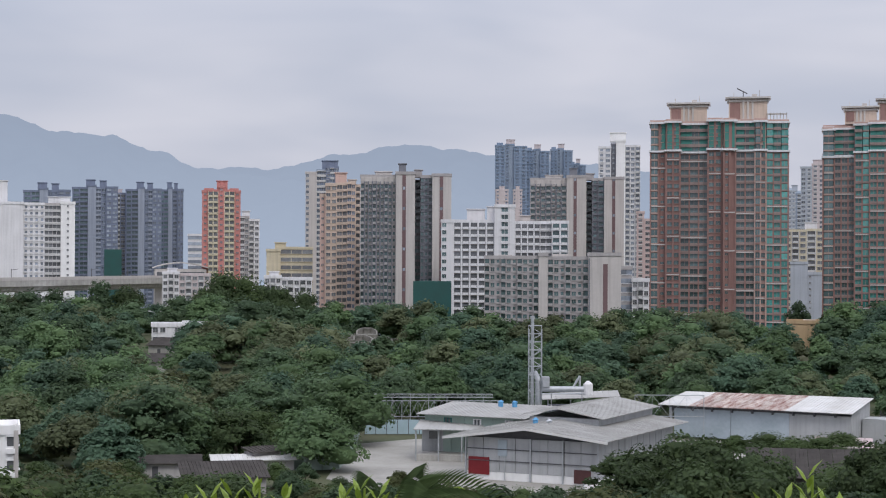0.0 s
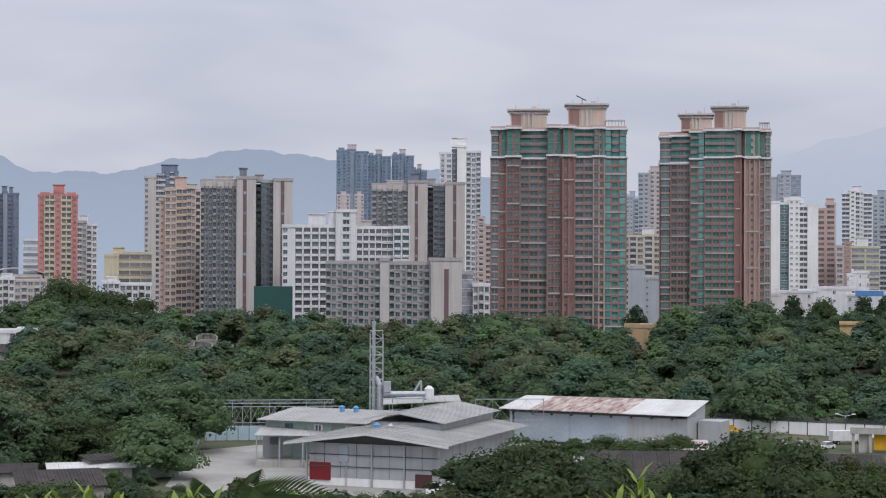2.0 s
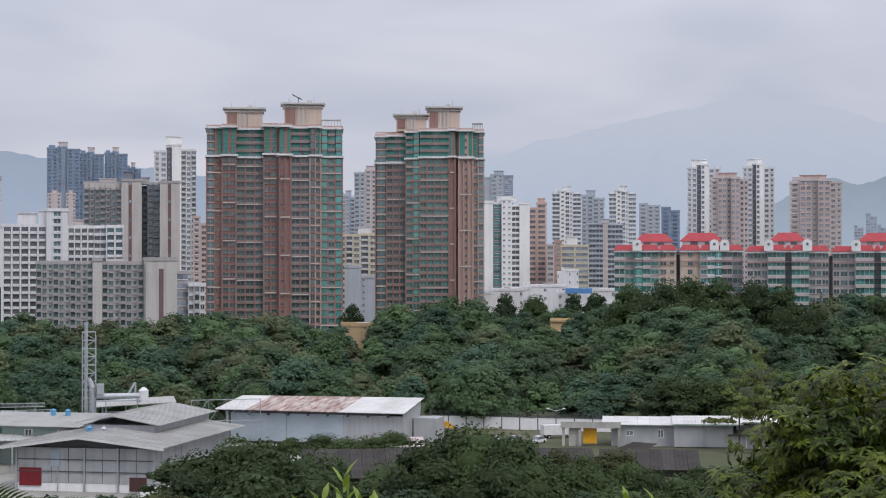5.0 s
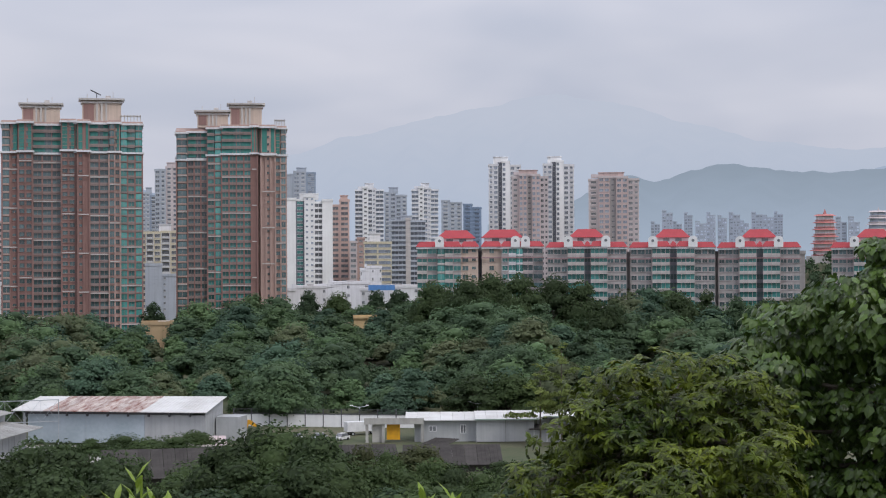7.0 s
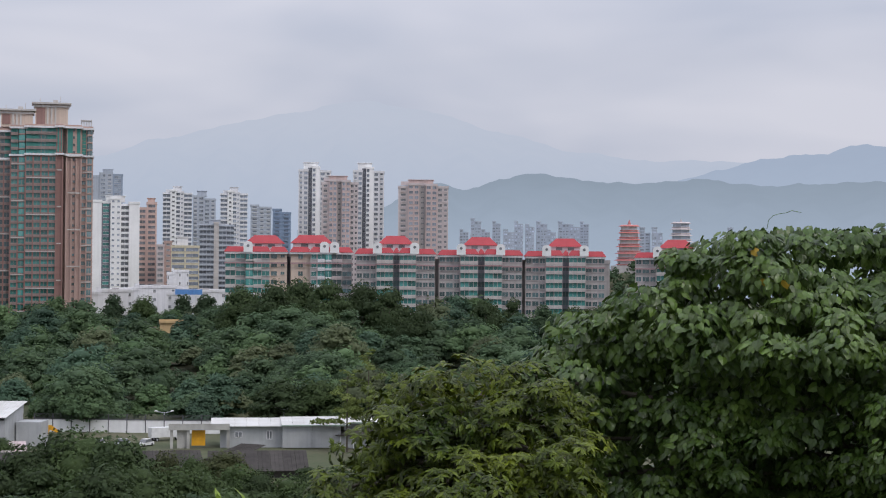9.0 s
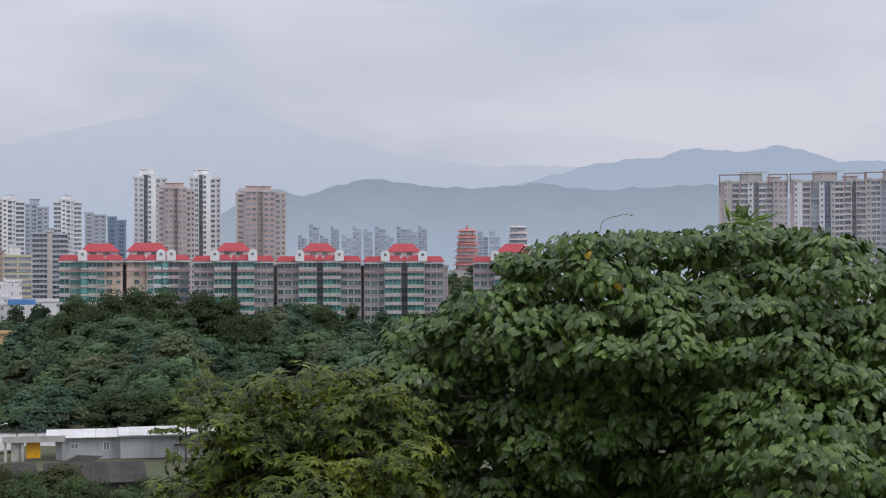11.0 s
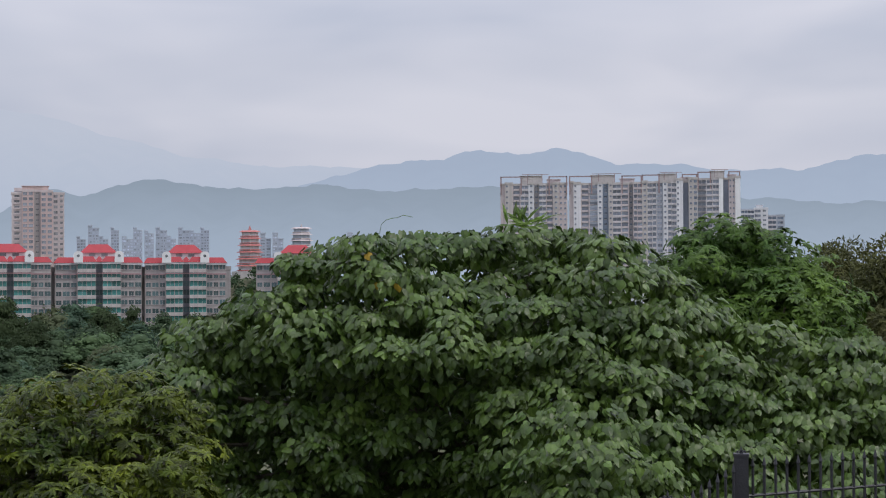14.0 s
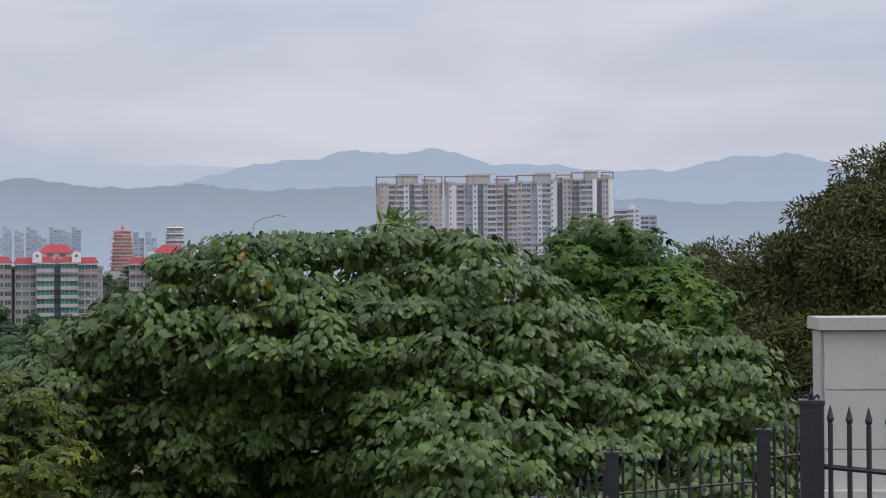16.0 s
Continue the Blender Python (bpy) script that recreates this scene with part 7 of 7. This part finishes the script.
hillside_tree("large_olive_tree", "large dark tree with fine olive-brown leaves", [(53.0, -1.2), (53.6, 0.1), (54.3, 0.75), (54.9, 1.2), (55.5, 1.6), (56.2, 2.3), (56.9, 2.8), (57.6, 3.35), (58.4, 3.9), (60, 4.6), (62, 5.0), (65, 4.6), (68, 3.2)],
    34, 0.35, 9, 0.85, 0.60, 0.85, 17, (BLADE_V, BLADE_F), DUSK, 980, 0.12, "spray", 60)


# shoots that rise into the foot of the view
def shoot(az, el, d, n, size, label, m=SHOOT, seed=0):
    qq = np.random.default_rng(seed)
    x, y = spot(az, d)
    top = rise(el, d)
    z0 = ground_z(x, y)
    th = thing("leafy_shoot", pose(x, y, z0, 0, 0, 0), label, "plant", "young shoots")
    part("stem", Geo().tube((0, 0, -0.1), (0.02, 0, top - z0 - 0.05), 0.012, 0.005, 6), [m], th)
    hgt = np.linspace(0, 0.42, n)
    at = np.stack([0 * hgt, 0 * hgt, top - z0 - 0.06 - hgt], 1)
    a = np.arange(n) * 2.4 + seed
    tip = np.stack([np.cos(a), np.sin(a), 1.5 - 2.4 * hgt], 1)
    for i in range(n):
        leaf_part("leaf", (BLADE_V, BLADE_F), at[i : i + 1], tip[i : i + 1], np.array([[-tip[i, 0], -tip[i, 1], 1.2]]), np.array([size * qq.uniform(0.8, 1.1)]), m, th)


for k, (az, el) in enumerate(((11.4, -6.35), (10.75, -7.1), (11.95, -7.15), (-5.9, -6.8), (-6.6, -7.1), (-5.0, -7.2), (-2.6, -6.95), (-2.0, -7.15), (20.4, -7.15), (21.3, -7.2), (10.1, -7.4), (-8.0, -7.4), (-3.1, -7.2), (-7.3, -7.15), (12.4, -7.4))):
    shoot(az, el + 0.12, 7.5, 20, 0.09, "bright green young shoot below the terrace", SHOOT, k)
pm = thing("palm", pose(*spot(-1.6, 9.0), ground_z(*spot(-1.6, 9.0))), "small palm with arching green fronds", "palm")
part("trunk", Geo().tube((0, 0, -0.2), (0, 0, 0.92), 0.05, 0.04, 8), [BARK], pm)
for f, (dx, up, ln) in enumerate(((0.95, 0.36, 0.62), (0.8, 0.25, 0.5), (0.3, 0.42, 0.42), (-0.5, 0.3, 0.42))):
    n = 24
    base = np.array((0, 0, 0.9))
    s = np.linspace(0.1, 1, n)
    mid = base + np.stack([dx * ln * s, 0 * s + 0.1 * f * s, up * s * 1.1 - 0.42 * s ** 2], 1)
    frond = part("frond", Geo().tube(base, mid[n // 2], 0.008, 0.006, 5).tube(mid[n // 2], mid[-1], 0.006, 0.003, 5), [SHOOT], pm)
    for sgn in (-1, 1):
        tip = np.stack([0.55 * np.sign(dx) + 0 * s, 0.5 * sgn + 0 * s, 0.35 + 0.25 * sgn - 0.5 * s], 1)
        leaf_part("frond_blade", (BLADE_V * np.array((0.2, 1, 1)), BLADE_F), mid, tip, np.tile((0, -0.6, 1.0), (n, 1)), 0.2 * (1.1 - 0.6 * s), LEAF[1], frond)

# ---- fence and wall on the terrace ----
IRON = mat("black_painted_iron", (0.018, 0.018, 0.024), (0.028, 0.028, 0.034), rough=0.45, scale=4, bump=0.1, spec=0.5)


def spear(g, x, y, z, r):
    g.tube((x, y, z), (x, y, z + 1.2 * r), 0.45 * r, r, 6).tube((x, y, z + 1.2 * r), (x, y, z + 5 * r), r, 0.05 * r, 6)


def fence_post(th, p, z0, z1, w):
    x, y = p
    turn = Matrix.Translation((x, y, 0)) @ Matrix.Rotation(-math.atan2(x, y), 4, "Z")
    shaft = Geo().box(-w / 2, w / 2, -w / 2, w / 2, z0, z1).box(-0.56 * w, 0.56 * w, -0.56 * w, 0.56 * w, z1 - 0.012, z1 + 0.008)
    ob = part("post", Geo().add(shaft, turn), [IRON], th)
    f = Geo().tube((0, 0, z1), (0, 0, z1 + 0.02), 0.012, 0.016, 8)
    spear(f, 0, 0, z1 + 0.02, 0.011)
    for s in (-1, 1):
        f.tube((0, 0, z1 + 0.012), (s * 0.03, 0, z1 + 0.03), 0.006, n=5).tube((s * 0.03, 0, z1 + 0.03), (s * 0.034, 0, z1 + 0.012), 0.006, n=5)
    part("finial", Geo().add(f, turn), [IRON], ob)


def fence_run(th, a, b, za, zb, rails, top, gap, r):
    """Spear-headed bars from a to b; za, zb: height of the upper rail at both ends."""
    va, vb = Vector((*a, za)), Vector((*b, zb))
    n = int((vb - va).length / gap)
    for dz in rails:
        part("rail", Geo().bar(va + Vector((0, 0, dz)), vb + Vector((0, 0, dz)), 0.018), [IRON], th)
    for i in range(1, n):
        p = va.lerp(vb, i / n)
        g = Geo().tube((p.x, p.y, p.z - 1.0), (p.x, p.y, p.z + top), r, n=6)
        spear(g, p.x, p.y, p.z + top, r * 1.5)
        part("bar", g, [IRON], th)


P0, P1, P2, PR = spot(46.9, 13.8), spot(49.24, 14.6), spot(54.05, 15.4), spot(60, 16.4)
fb = thing("iron_fence", pose(0, 0, 0), "black iron fence with spear tips along the slope", "fence", "iron fences")
for p, zt_ in ((P0, 36.25), (P1, 36.52), (P2, 36.64), (PR, 36.8)):
    fence_post(fb, p, ground_z(*p) - 0.3, zt_, 0.115)
fence_run(fb, P0, P1, 35.9, 36.18, (0, -0.75), 0.22, 0.105, 0.012)
fence_run(fb, P1, P2, 36.18, 36.21, (0, -0.75), 0.22, 0.105, 0.012)
fence_run(fb, P2, PR, 36.4, 36.5, (0, -0.75), 0.22, 0.105, 0.012)
fa = thing("iron_fence", pose(0, 0, 0), "black iron fence in front of a concrete wall", "fence", "iron fences")
P3, P4 = spot(55.37, 8.5), spot(69, 7.4)
fence_post(fa, P3, ground_z(*P3) - 0.3, 37.395, 0.108)
fence_post(fa, P4, ground_z(*P4) - 0.3, 37.395, 0.108)
fence_run(fa, P3, P4, 37.1, 37.1, (0, -0.8), 0.2, 0.1, 0.0115)

BLOCK = mat("grey_cast_block", (0.50, 0.49, 0.46), (0.41, 0.40, 0.38), rough=0.9, scale=1.3, fine=30, bump=0.1, rand=0.08, streak=0.15)
wx, wy = spot(55.86, 11.0)
wl = thing("concrete_wall", pose(wx, wy, 35.4, 0, 0, -47), "grey block wall with a flat concrete cap", "wall")
part("core", Geo().box(0.03, 4.5, 0.03, 0.33, 0, 2.22), [CONCRETE], wl)
part("cap", Geo().box(-0.035, 4.6, -0.05, 0.41, 2.24, 2.315), [BLOCK], wl, "flat pale concrete cap")
for r in range(3):
    zc = 2.235 - 0.355 * (r + 1)
    xs = [0.0, 1.5, 3.0, 4.5] if r % 2 else [0.0, 0.75, 2.25, 3.75, 4.5]
    for a, b in zip(xs, xs[1:]):
        part("block", Geo().box(a + 0.003, b - 0.003, -0.01, 0.03, zc + 0.003, zc + 0.352), [BLOCK], wl)
part("plinth", Geo().box(-0.09, 4.6, -0.06, 0.4, 0, 1.28), [BLOCK], wl, "wider block plinth at the foot")
part("end_block", Geo().box(-0.012, 0.03, 0.035, 0.35, 0, 2.23), [BLOCK], wl)
